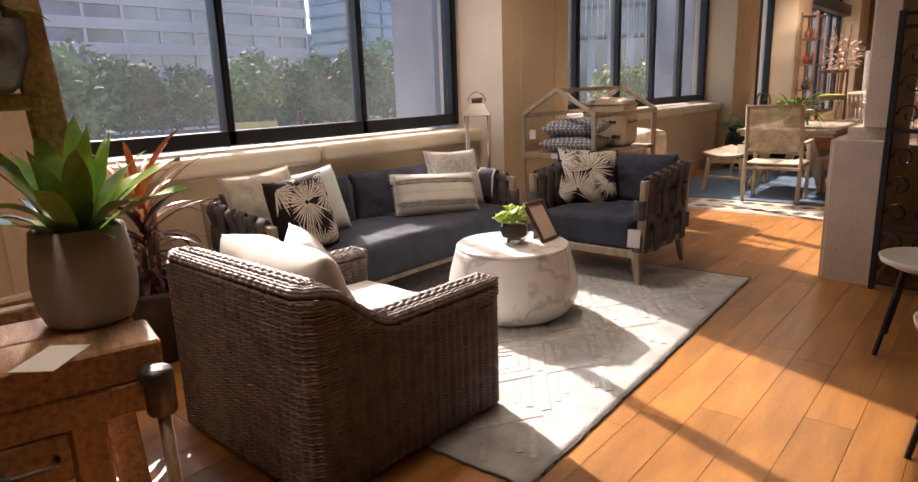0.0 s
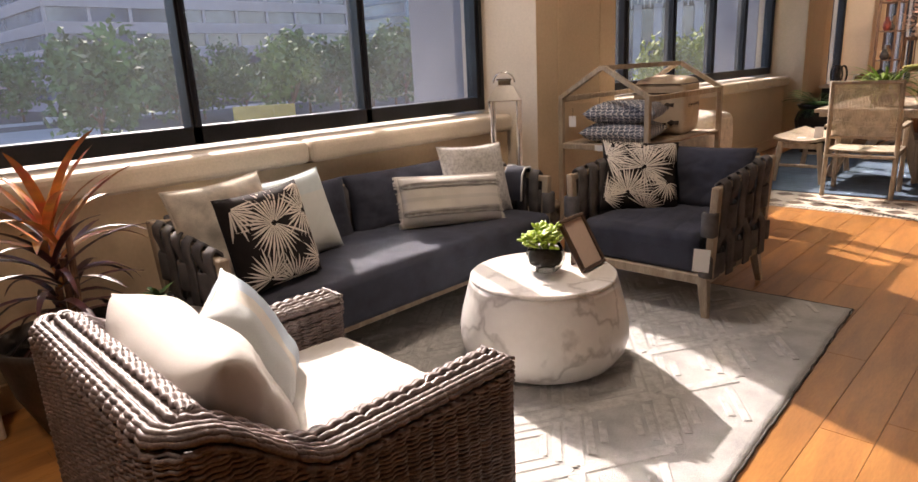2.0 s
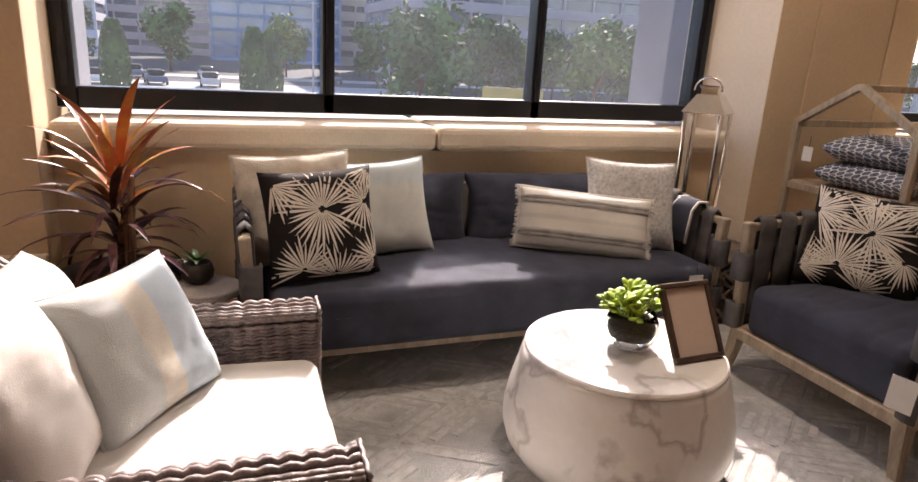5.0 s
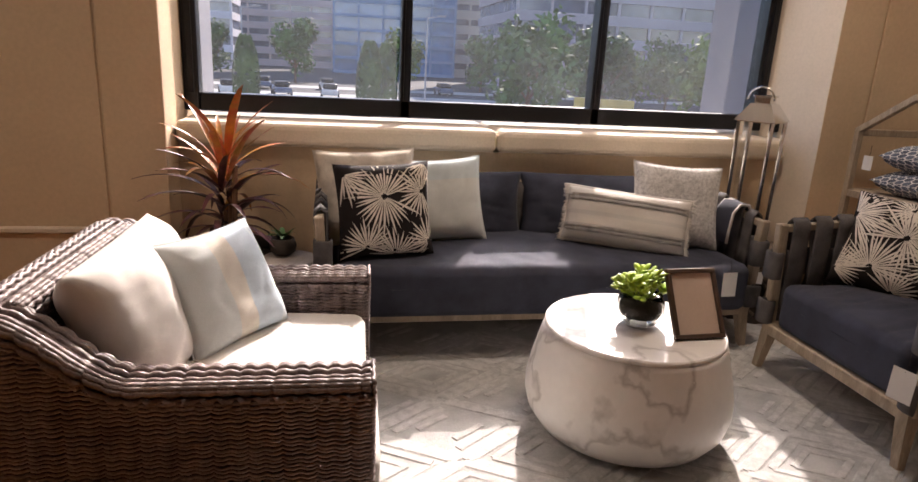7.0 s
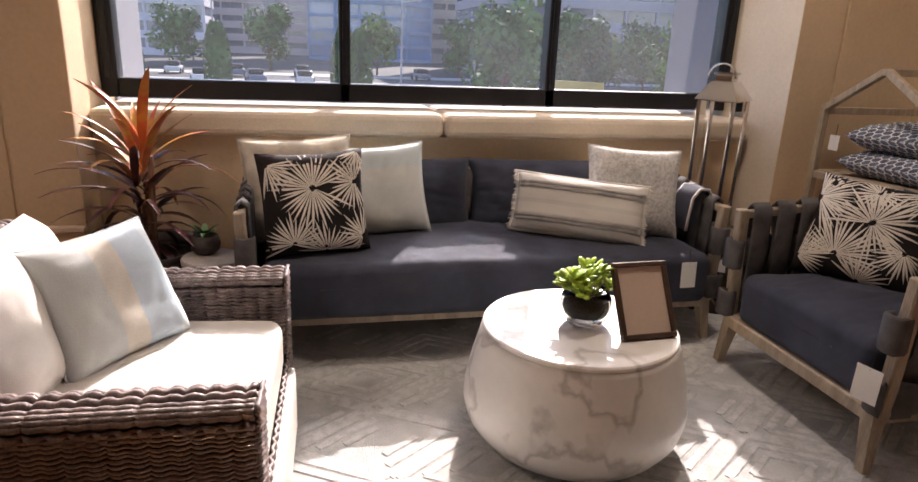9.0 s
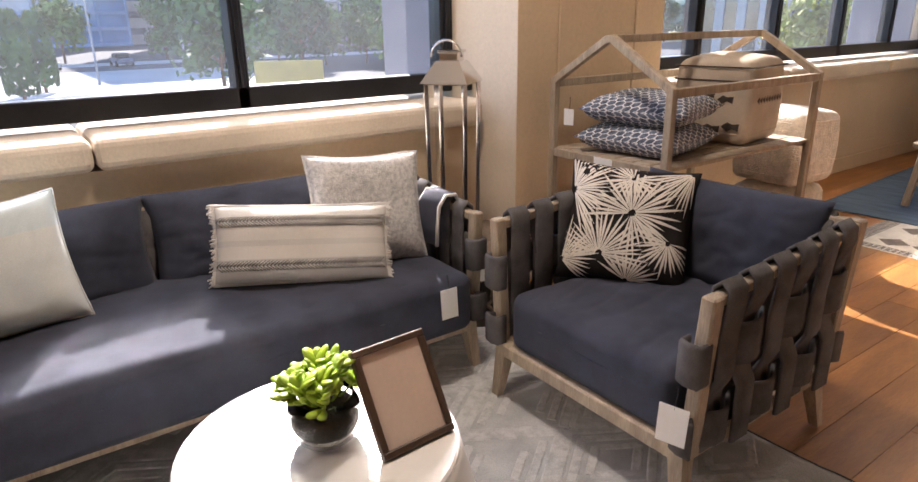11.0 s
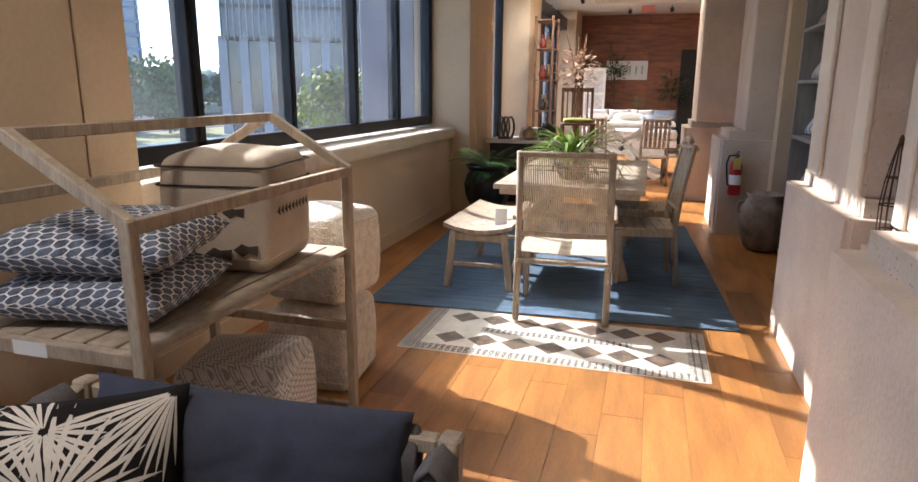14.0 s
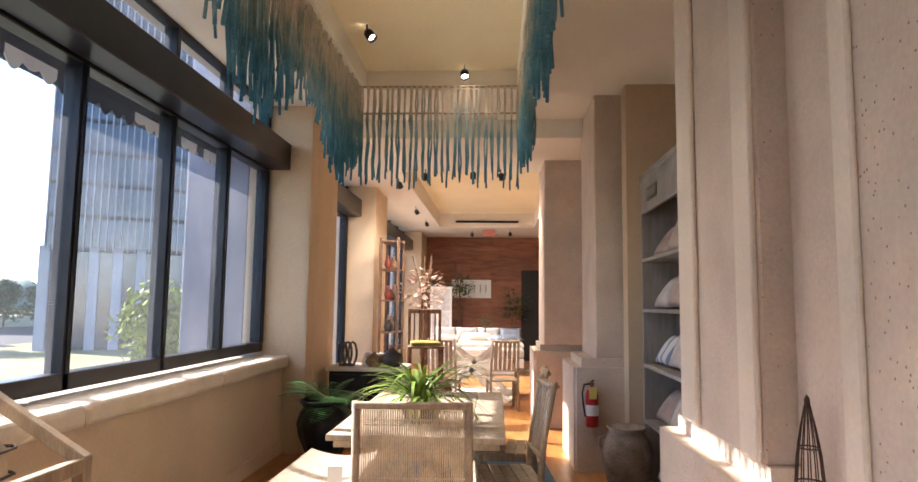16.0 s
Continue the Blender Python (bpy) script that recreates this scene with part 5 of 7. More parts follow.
def honeycomb(name, ground, line, wide, high, width):
    """Cloth printed with a regular net of six-sided cells in its x-z plane."""
    m = material(name, ground, 0.95, vary=0.25, scale=40, fine=260, bump=0.4, spec=0.15, depth=0.002)
    n, li = m.node_tree.nodes, m.node_tree.links
    hsv = [q for q in n if q.type == "HUE_SAT"][0]
    co = [q for q in n if q.type == "TEX_COORD"][0]

    def vec(kind, a, b=None, out=0):
        q = n.new("ShaderNodeVectorMath")
        q.operation = kind
        for k, v in enumerate((a, b)):
            if isinstance(v, tuple):
                q.inputs[k].default_value = v
            elif v is not None:
                li.new(v, q.inputs[k])
        return q.outputs[out]

    sx = (1.0, 1.0, 1.732)
    half = (0.5, 0.5, 0.866)
    # the print follows the cloth round the pillow's swell
    swell = n.new("ShaderNodeSeparateXYZ")
    li.new(vec("ABSOLUTE", co.outputs["Object"]), swell.inputs[0])
    pull = n.new("ShaderNodeCombineXYZ")
    li.new(swell.outputs["Y"], pull.inputs["X"])
    li.new(swell.outputs["Y"], pull.inputs["Z"])
    cloth = vec("SUBTRACT", co.outputs["Object"], pull.outputs[0])
    pos = vec("ADD", vec("MULTIPLY", cloth, (1 / wide, 0.0, 1 / high)), (40.0, 0.5, 34.64))
    wob = n.new("ShaderNodeTexNoise")
    wob.inputs["Scale"].default_value = 9
    li.new(co.outputs["Object"], wob.inputs["Vector"])
    pos = vec("ADD", pos, vec("MULTIPLY", wob.outputs["Color"], (0.3, 0.0, 0.3)))
    ga = vec("SUBTRACT", vec("MODULO", pos, sx), half)
    gb = vec("SUBTRACT", vec("MODULO", vec("ADD", pos, half), sx), half)
    flat = (1.0, 0.0, 1.0)
    ga, gb = vec("ABSOLUTE", vec("MULTIPLY", ga, flat)), vec("ABSOLUTE", vec("MULTIPLY", gb, flat))

    def reach(g):
        d = vec("DOT_PRODUCT", g, half, 1)
        sep = n.new("ShaderNodeSeparateXYZ")
        li.new(g, sep.inputs[0])
        q = n.new("ShaderNodeMath")
        q.operation = "MAXIMUM"
        li.new(d, q.inputs[0])
        li.new(sep.outputs["X"], q.inputs[1])
        return q.outputs[0]

    low, cut, mix = n.new("ShaderNodeMath"), n.new("ShaderNodeMath"), n.new("ShaderNodeMix")
    low.operation = "MINIMUM"
    li.new(reach(ga), low.inputs[0])
    li.new(reach(gb), low.inputs[1])
    cut.operation, cut.inputs[1].default_value = "GREATER_THAN", 0.5 - width
    li.new(low.outputs[0], cut.inputs[0])
    mix.data_type = "RGBA"
    li.new(cut.outputs[0], mix.inputs[0])
    li.new(hsv.outputs[0], mix.inputs[6])
    mix.inputs[7].default_value = (*line, 1)
    li.new(mix.outputs[2], n["Principled BSDF"].inputs["Base Color"])
    return m


NET = honeycomb("blue_net_print", (0.165, 0.19, 0.245), (0.74, 0.73, 0.72), 0.042, 0.040, 0.075)


def chevron(name, dark, pale):
    """Wool woven in short slanting dashes, turned from block to block."""
    m = material(name, pale, 0.95, vary=0.1, scale=9, fine=200, bump=0.6, spec=0.1, depth=0.003)
    n, li = m.node_tree.nodes, m.node_tree.links
    co = [q for q in n if q.type == "TEX_COORD"][0]
    mix = [q for q in n if q.type == "MIX"][0]
    sharp = [q for q in n if q.type == "MAP_RANGE"][0]
    sep = n.new("ShaderNodeSeparateXYZ")
    li.new(co.outputs["Object"], sep.inputs[0])

    def op(kind, a, b, c=None):
        q = n.new("ShaderNodeMath")
        q.operation = kind
        for k, v in enumerate((a, b, c)):
            if v is None:
                continue
            if isinstance(v, (int, float)):
                q.inputs[k].default_value = v
            else:
                li.new(v, q.inputs[k])
        return q.outputs[0]

    across = op("ADD", sep.outputs["X"], sep.outputs["Y"])
    along = op("MULTIPLY_ADD", op("SUBTRACT", sep.outputs["X"], sep.outputs["Y"]), 0.6, sep.outputs["Z"])
    a1, a2 = op("ADD", across, along), op("SUBTRACT", across, along)
    odd = op("MODULO", op("ADD", op("FLOOR", op("MULTIPLY_ADD", a1, 22.0, 60.0), 0.0), op("FLOOR", op("MULTIPLY_ADD", a2, 22.0, 60.0), 0.0)), 2.0)
    one, two = op("FRACT", op("MULTIPLY_ADD", a1, 44.0, 60.0), 0.0), op("FRACT", op("MULTIPLY_ADD", a2, 44.0, 60.0), 0.0)
    val = op("ADD", op("MULTIPLY", one, odd), op("MULTIPLY", two, op("SUBTRACT", 1.0, odd)))
    sharp.inputs[1].default_value, sharp.inputs[2].default_value = 0.30, 0.44
    li.new(val, sharp.inputs[0])
    mix.inputs[6].default_value, mix.inputs[7].default_value = (*dark, 1), (*pale, 1)
    return m


HERRING = chevron("herringbone_weave", (0.42, 0.39, 0.37), (0.80, 0.77, 0.73))
TAN = material("oatmeal_wool", (0.55, 0.46, 0.36), 0.95, vary=0.1, scale=5, fine=190, bump=0.7, spec=0.1, depth=0.004)
DARKYARN = material("dark_yarn", (0.085, 0.065, 0.055), 0.95, vary=0.2, scale=20, fine=150, bump=0.4)
IVORYWOOL = material("ivory_wool", (0.83, 0.77, 0.68), 0.97, vary=0.10, scale=22, fine=90, bump=1.0, spec=0.1, depth=0.012)

RX0, RX1, RY0, RY1, EAVE, RIDGE, SHELF = -3.485, -2.745, 5.555, 6.812, 1.152, 1.372, 0.79
rack = thing("house_rack", pose(0, 0, 0), "weathered teak rack framed like a small gabled house", "shelf rack")
for x in (RX0, RX1):
    for y in (RY0, RY1):
        part("post", boxed(x - 0.019, x + 0.019, y - 0.019, y + 0.019, 0, EAVE, 0.003), TEAK, rack)
    part("eave_rail", boxed(x - 0.016, x + 0.016, RY0 + 0.019, RY1 - 0.019, EAVE - 0.042, EAVE - 0.002, 0.003), TEAK, rack)
    part("foot_rail", boxed(x - 0.016, x + 0.016, RY0 + 0.019, RY1 - 0.019, 0.0, 0.035, 0.003), TEAK, rack)
xm = (RX0 + RX1) / 2
for y in (RY0, RY1):
    for s, x in ((1, RX0), (-1, RX1)):
        part("rafter", beamed((x - s * 0.01, y, EAVE - 0.015), (xm - s * 0.008, y, RIDGE - 0.012), 0.036, 0.036, 0.003), TEAK, rack)
    part("shelf_rail", boxed(RX0 + 0.019, RX1 - 0.019, y - 0.016, y + 0.016, SHELF - 0.045, SHELF - 0.002, 0.003), TEAK, rack)
part("low_rail", boxed(RX0 + 0.019, RX1 - 0.019, RY1 - 0.016, RY1 + 0.016, 0.40, 0.44, 0.003), TEAK, rack)
part("foot_rail", boxed(RX0 + 0.019, RX1 - 0.019, RY1 - 0.016, RY1 + 0.016, 0.0, 0.035, 0.003), TEAK, rack)
part("ridge", boxed(xm - 0.018, xm + 0.018, RY0 - 0.02, RY1 + 0.02, RIDGE - 0.034, RIDGE + 0.002, 0.003), TEAK, rack)
for k in range(7):
    w = (RX1 - RX0 + 0.02) / 7
    part("slat", boxed(RX0 - 0.01 + w * k + 0.006, RX0 - 0.01 + w * (k + 1) - 0.006, RY0 + 0.017, RY1 - 0.017, SHELF - 0.018, SHELF, 0.002), TEAK, rack)
part("label_card", boxed(-3.17, -3.05, RY0 - 0.0175, RY0 - 0.0165, SHELF - 0.045, SHELF - 0.002), PAPER, rack, "pale price strip")

for k, (z, rz) in enumerate(((SHELF + 0.004, 12), (SHELF + 0.152, 16))):
    root = thing("net_print_pillow", pose(-3.09, 5.87, z + 0.072) @ pose(0, 0, 0, -90, 0, 0) @ pose(0, 0, 0), "slate-blue pillow with a pale net print, stacked flat", "pillow", "net print pillows")
    root.matrix_basis = pose(-3.10 + 0.02 * k, 5.85, z + 0.074, 0, 0, rz) @ pose(0, 0.26, 0, 90, 0, 0)
    part("cover", pillow(0.56, 0.52, 0.165, 20, 0.03, 40 + k, 0.09), NET, root, "", True)
tag(pose(-3.40, 5.58, SHELF + 0.21, 0, 0, 10), 0.06, 0.085)


def pouf(m, w, l, h, mat, label, seed, r=0.05):
    root = thing("pouf", m, label, "pouf", "woven poufs")
    bm = slab_cushion(w, l, h, r, 0.035, 16, seed)
    for v in bm.verts:
        v.co += Vector((v.co.x * 0.06, v.co.y * 0.06, 0)) * math.sin(math.pi * max(0, min(1, v.co.z / h))) + Vector((0, 0, 0.0))
    part("cover", bm, mat, root, "", True)
    for z in (0.06, h - 0.045):
        g = 1 + 0.06 * math.sin(math.pi * z / h)
        a, b, c = w / 2 * g - 0.001, l / 2 * g - 0.001, r * 1.1
        ring = [(sx * a - (sx * c * (1 - math.cos(q))), sy * b - (sy * c * (1 - math.sin(q))), z) for sx, sy, qs in ((1, 1, (0, 0.5, 1.0, 1.57)), (-1, 1, (1.57, 1.0, 0.5, 0)), (-1, -1, (0, 0.5, 1.0, 1.57)), (1, -1, (1.57, 1.0, 0.5, 0))) for q in qs]
        part("seam", tubed(ring + ring[:1], 0.0045, 5), mat, root, "", True)
    return root


big = pouf(pose(-3.055, 6.47, SHELF + 0.003, 0, 0, 8), 0.42, 0.42, 0.44, TAN, "oatmeal wool pouf with dark woven motifs on the rack", 2)
hw = 0.222
for z in (0.335, 0.405):
    bm = bmesh.new()
    tube(bm, [(hw - 0.02, -hw, z), (-hw + 0.02, -hw, z), (-hw, -hw + 0.02, z), (-hw, hw - 0.02, z), (-hw + 0.02, hw, z), (hw - 0.02, hw, z), (hw, hw - 0.02, z), (hw, -hw + 0.02, z), (hw - 0.02, -hw, z)], 0.0045, 6)
    part("piping", bm, DARKYARN, big, "dark brown piping", True)
for k in range(9):
    bm = bmesh.new()
    y = -0.15 + k * 0.034
    vs = [bm.verts.new(p) for p in ((0.2255, y, 0.235), (0.2255, y + 0.03, 0.255), (0.2255, y + 0.03, 0.215))]
    bm.faces.new(vs)
    part("motif", bm, DARKYARN, big, "dark arrow motif")
for x, z, s in ((-0.12, 0.09, 0.05), (0.02, 0.08, 0.055), (0.13, 0.10, 0.05), (0.09, 0.24, 0.045), (-0.02, 0.25, 0.05)):
    bm = bmesh.new()
    vs = [bm.verts.new((x + a * s, -0.2275, z + b * s)) for a, b in ((-1, 0), (-0.3, -0.5), (0.2, -0.2), (0.9, -0.4), (1, 0.4), (0.2, 0.3), (-0.3, 0.5))]
    bm.faces.new(vs)
    part("motif", bm, DARKYARN, big, "dark woven motif")
pouf(pose(-3.0, 6.37, 0.001, 0, 0, 14), 0.44, 0.42, 0.44, HERRING, "grey and ivory herringbone pouf on the floor", 3)
pouf(pose(-3.14, 5.90, 0.001, 0, 0, 4), 0.42, 0.38, 0.39, HERRING, "grey and ivory herringbone pouf on the floor", 4)
pouf(pose(-3.05, 7.12, 0.001, 0, 0, 5), 0.42, 0.42, 0.43, IVORYWOOL, "nubby ivory wool pouf at the foot of a stack", 5)
pouf(pose(-3.045, 7.13, 0.462, 0, 0, -4), 0.43, 0.43, 0.43, IVORYWOOL, "nubby ivory wool pouf on top of a stack", 6)

# ---- rugs of the dining corner ----
blue = thing("blue_rug", pose(-2.20, 10.05, 0, 0, 0, 3.3), "flat woven denim-blue rug under the dining table", "rug")
part("weave", boxed(-1.25, 1.25, -1.68, 1.68, 0.004, 0.012, 0.002), BLUE, blue)

TILEWHITE = material("ivory_vinyl", (0.68, 0.63, 0.53), 0.5, vary=0.1, scale=7, fine=60, bump=0.05)
TILEBROWN = material("brown_vinyl", (0.17, 0.12, 0.085), 0.5, vary=0.3, scale=14, fine=60, bump=0.05)
SCROLL = hexes("scroll_border", (0.62, 0.57, 0.48), (0.16, 0.14, 0.13), 38, 0.12, (1, 1, 0.02))
mat = thing("patterned_mat", pose(-1.965, 7.60, 0, 0, 0, 0), "ivory and brown tile-pattern vinyl mat on the oak floor", "floor mat")
part("sheet", boxed(-0.875, 0.875, 0.0, 0.74, 0.0005, 0.0025), TILEWHITE, mat)
for x0, x1, y0, y1 in ((-0.87, 0.87, 0.012, 0.10), (-0.87, -0.77, 0.102, 0.735), (0.77, 0.87, 0.102, 0.735), (-0.46, 0.46, 0.375, 0.45)):
    part("border", boxed(x0, x1, y0, y1, 0.0026, 0.0036), SCROLL, mat, "scrolled border band")
for k in range(7):
    for y, s, n in ((0.235, 0.098, 7), (0.60, 0.098, 7)):
        bm = bmesh.new()
        x = (k - 3) * 0.206
        vs = [bm.verts.new((x + a * s, y + b * s, 0.0034)) for a, b in ((-1, 0), (0, -1), (1, 0), (0, 1))]
        bm.faces.new(vs)
        part("diamond", bm, TILEBROWN, mat)


# ---- dining furniture ----
def dining_armchair(m):
    root = thing("dining_armchair", m, "weathered teak dining armchair with a pale cord back", "chair")
    CORD = material("pale_cord", (0.64, 0.56, 0.43), 0.9, vary=0.15, scale=12, fine=120, bump=0.6)
    w = 0.56
    for s in (-1, 1):
        part("back_leg", tubed([(s * w / 2, 0.27, 0.0), (s * w / 2, 0.23, 0.43), (s * (w / 2 - 0.005), 0.25, 0.70), (s * (w / 2 - 0.01), 0.31, 1.07)], 0.021, 8), TEAK, root, "", True)
        part("front_leg", boxed(s * w / 2 - 0.02, s * w / 2 + 0.02, -0.25, -0.21, 0, 0.645, 0.006), TEAK, root)
        part("armrest", boxed(s * (w / 2 + 0.012) - 0.028, s * (w / 2 + 0.012) + 0.028, -0.28, 0.25, 0.645, 0.672, 0.008), TEAK, root)
        part("side_rail", boxed(s * w / 2 - 0.014, s * w / 2 + 0.014, -0.21, 0.22, 0.385, 0.435, 0.004), TEAK, root)
    part("top_rail", beamed((-w / 2, 0.31, 1.055), (w / 2, 0.31, 1.055), 0.05, 0.03, 0.006), TEAK, root)
    part("mid_rail", beamed((-w / 2, 0.237, 0.56), (w / 2, 0.237, 0.56), 0.035, 0.026, 0.004), TEAK, root)
    part("low_rail", beamed((-w / 2, 0.237, 0.385), (w / 2, 0.237, 0.385), 0.055, 0.026, 0.004), TEAK, root)
    part("front_rail", beamed((-w / 2, -0.23, 0.41), (w / 2, -0.23, 0.41), 0.05, 0.026, 0.004), TEAK, root)
    n = 46
    for k in range(n):
        x = -w / 2 + 0.035 + k * (w - 0.07) / (n - 1)
        part("back_cord", tubed([(x, 0.237, 0.555), (x, 0.262 + 0.004 * (k % 2), 0.80), (x, 0.31, 1.05)], 0.0051, 4), CORD, root)
    for z, y in ((0.66, 0.248), (0.70, 0.252), (0.96, 0.291), (0.985, 0.296)):
        part("cross_cord", tubed([(-w / 2 + 0.02, y, z), (0, y + 0.004, z), (w / 2 - 0.02, y, z)], 0.005, 4), CORD, root)
    for k in range(40):
        y = -0.215 + k * 0.0112
        part("seat_cord", tubed([(-w / 2 + 0.012, y, 0.437), (0, y, 0.428), (w / 2 - 0.012, y, 0.437)], 0.0055, 4), CORD, root)
    return root


dining_armchair(pose(-1.985, 8.53, 0.012, 0, 0, 183) @ Matrix.Scale(1.03, 4))


def slat_chair(m, label):
    root = thing("slat_chair", m, label, "chair", "grey slatted dining chairs")
    for s in (-1, 1):
        part("back_leg", tubed([(s * 0.21, 0.25, 0.0), (s * 0.21, 0.21, 0.44), (s * 0.205, 0.24, 0.72), (s * 0.20, 0.31, 1.08)], 0.020, 8), TEAK, root, "", True)
        part("front_leg", boxed(s * 0.21 - 0.02, s * 0.21 + 0.02, -0.23, -0.19, 0, 0.43, 0.005), TEAK, root)
        part("side_rail", boxed(s * 0.21 - 0.013, s * 0.21 + 0.013, -0.19, 0.21, 0.38, 0.43, 0.004), TEAK, root)
    for k in range(6):
        part("seat_slat", boxed(-0.24, 0.24, -0.24 + k * 0.078, -0.168 + k * 0.078, 0.431, 0.452, 0.004), TEAK, root)
    part("top_rail", beamed((-0.205, 0.305, 1.05), (0.205, 0.305, 1.05), 0.075, 0.024, 0.006), TEAK, root)
    part("low_rail", beamed((-0.205, 0.225, 0.60), (0.205, 0.225, 0.60), 0.05, 0.022, 0.004), TEAK, root)
    for k in range(5):
        x = -0.14 + 0.07 * k
        part("back_slat", beamed((x, 0.227, 0.61), (x, 0.30, 1.04), 0.048, 0.012, 0.003), TEAK, root)
    return root


slat_chair(pose(-1.50, 9.52, 0.012, 0, 0, -82), "weathered grey slatted dining chair drawn up to the table")
slat_chair(pose(-1.46, 10.35, 0.012, 0, 0, -92), "weathered grey slatted dining chair drawn up to the table")

dt = thing("dining_table", pose(-2.05, 10.09, 0.012), "long weathered grey teak dining table with trestle legs", "dining table")
for k in range(5):
    part("plank", boxed(-0.56 + 0.224 * k, -0.34 + 0.224 * k, -1.06, 1.06, 0.735, 0.775, 0.004), TEAK, dt)
part("apron", boxed(-0.52, 0.52, -1.02, 1.02, 0.69, 0.734, 0.004), TEAK, dt)
for y in (-0.75, 0.75):
    for s in (-1, 1):
        part("leg", beamed((s * 0.42, y, 0.0), (s * 0.20, y, 0.70), 0.11, 0.06, 0.006, (0, 1, 0)), TEAK, dt)
    part("foot_beam", boxed(-0.30, 0.30, y - 0.03, y + 0.03, 0.28, 0.35, 0.005), TEAK, dt)
part("stretcher", boxed(-0.04, 0.04, -0.72, 0.72, 0.29, 0.34, 0.005), TEAK, dt)

st = thing("saddle_bench", pose(-2.665, 9.32, 0.012, 0, 0, 0), "weathered teak bench with a scooped seat beside the table", "bench")
bm = bmesh.new()
n = 14
rows = []
for j in range(2):
    y = (-0.55, 0.55)[j]
    rows.append([[bm.verts.new((-0.26 + 0.52 * i / n, y, 0.43 + 0.045 * (2 * i / n - 1) ** 2 + dz)) for i in range(n + 1)] for dz in (0.0, 0.03)])
for i in range(n):
    bm.faces.new((rows[0][1][i], rows[0][1][i + 1], rows[1][1][i + 1], rows[1][1][i]))
    bm.faces.new((rows[0][0][i + 1], rows[0][0][i], rows[1][0][i], rows[1][0][i + 1]))
    for j in (0, 1):
        q = (rows[j][0][i], rows[j][0][i + 1], rows[j][1][i + 1], rows[j][1][i])
        bm.faces.new(q if j == 0 else q[::-1])
for i in (0, n):
    q = (rows[0][0][i], rows[0][1][i], rows[1][1][i], rows[1][0][i])
    bm.faces.new(q if i == 0 else q[::-1])
part("seat", bm, TEAK, st, "scooped plank seat")
for y in (-0.50, 0.50):
    for s in (-1, 1):
        part("leg", beamed((s * 0.245, y, 0), (s * 0.19, y, 0.44), 0.05, 0.045, 0.005, (0, 1, 0)), TEAK, st)
    part("stretcher", boxed(-0.20, 0.20, y - 0.012, y + 0.012, 0.17, 0.20, 0.003), TEAK, st)
    part("end_rail", boxed(-0.19, 0.19, y - 0.015, y + 0.015, 0.37, 0.425, 0.003), TEAK, st)
tagged(link_mesh("price_card", boxed(-0.045, 0.045, -0.001, 0.001, 0, 0.125, 0, 1, pose(-2.53, 8.97, 0.479, -8, 0, 5)), PAPER), "white folded price card standing on the bench", "price card")
tagged(link_mesh("price_card", boxed(-0.05, 0.05, -0.035, 0.035, 0, 0.002, 0, 1, pose(-2.72, 9.02, 0.475, 0, 0, 12)), PAPER), "white price card lying on the bench", "price card")


def grass_plant(name, m, label, n, ln, wd, mat, pot, seed, lift=(0.5, 1.3), droop=(1.2, 2.4), z0=0.12):
    root = thing(name, m, label, "potted plant")
    part("pot", pot, DARKPOT, root, "dark pot", True)
    rnd = random.Random(seed)
    for k in range(n):
        lf = part("leaf", leaf_mesh(rnd.uniform(*ln), rnd.uniform(*wd), rnd.uniform(*droop), 0.3, 7, rnd.uniform(*lift)), mat, root, "", True)
        lf.matrix_basis = pose(rnd.uniform(-0.04, 0.04), rnd.uniform(-0.04, 0.04), z0, 0, 0, k * 137.5 + rnd.uniform(-15, 15))
    return root


SPIDER = material("spider_leaf", (0.20, 0.33, 0.05), 0.4, vary=0.2, scale=12, fine=40, bump=0.1, per_object=0.35)
FERN = material("fern_leaf", (0.05, 0.15, 0.035), 0.45, vary=0.2, scale=12, fine=40, bump=0.1, per_object=0.3)
grass_plant("spider_plant", pose(-2.07, 9.5, 0.788), "lush arching green spider plant in a dark bowl", 110, (0.36, 0.62), (0.018, 0.03), SPIDER, turned([(0.08, 0.0), (0.11, 0.03), (0.14, 0.12), (0.13, 0.125), (0.11, 0.09)], 24), 51, (0.7, 1.5), (0.9, 2.2))

urn = thing("urn_planter", pose(-3.20, 11.28, 0), "black ribbed urn with a dark green sago fern", "potted plant")
bm = turned([(0.15, 0.0), (0.17, 0.02), (0.14, 0.08), (0.16, 0.14), (0.245, 0.34), (0.265, 0.46), (0.235, 0.56), (0.205, 0.60), (0.235, 0.64), (0.245, 0.67), (0.215, 0.67), (0.19, 0.60)], 48)
for v in bm.verts:
    a = math.atan2(v.co.y, v.co.x)
    if 0.12 < v.co.z < 0.55:
        v.co.x, v.co.y = v.co.x * (1 + 0.03 * math.cos(a * 12)), v.co.y * (1 + 0.03 * math.cos(a * 12))
part("urn", bm, material("black_glaze", (0.015, 0.013, 0.012), 0.35, vary=0.3, scale=8, fine=50, bump=0.2), urn, "black ribbed urn", True)
rnd = random.Random(61)
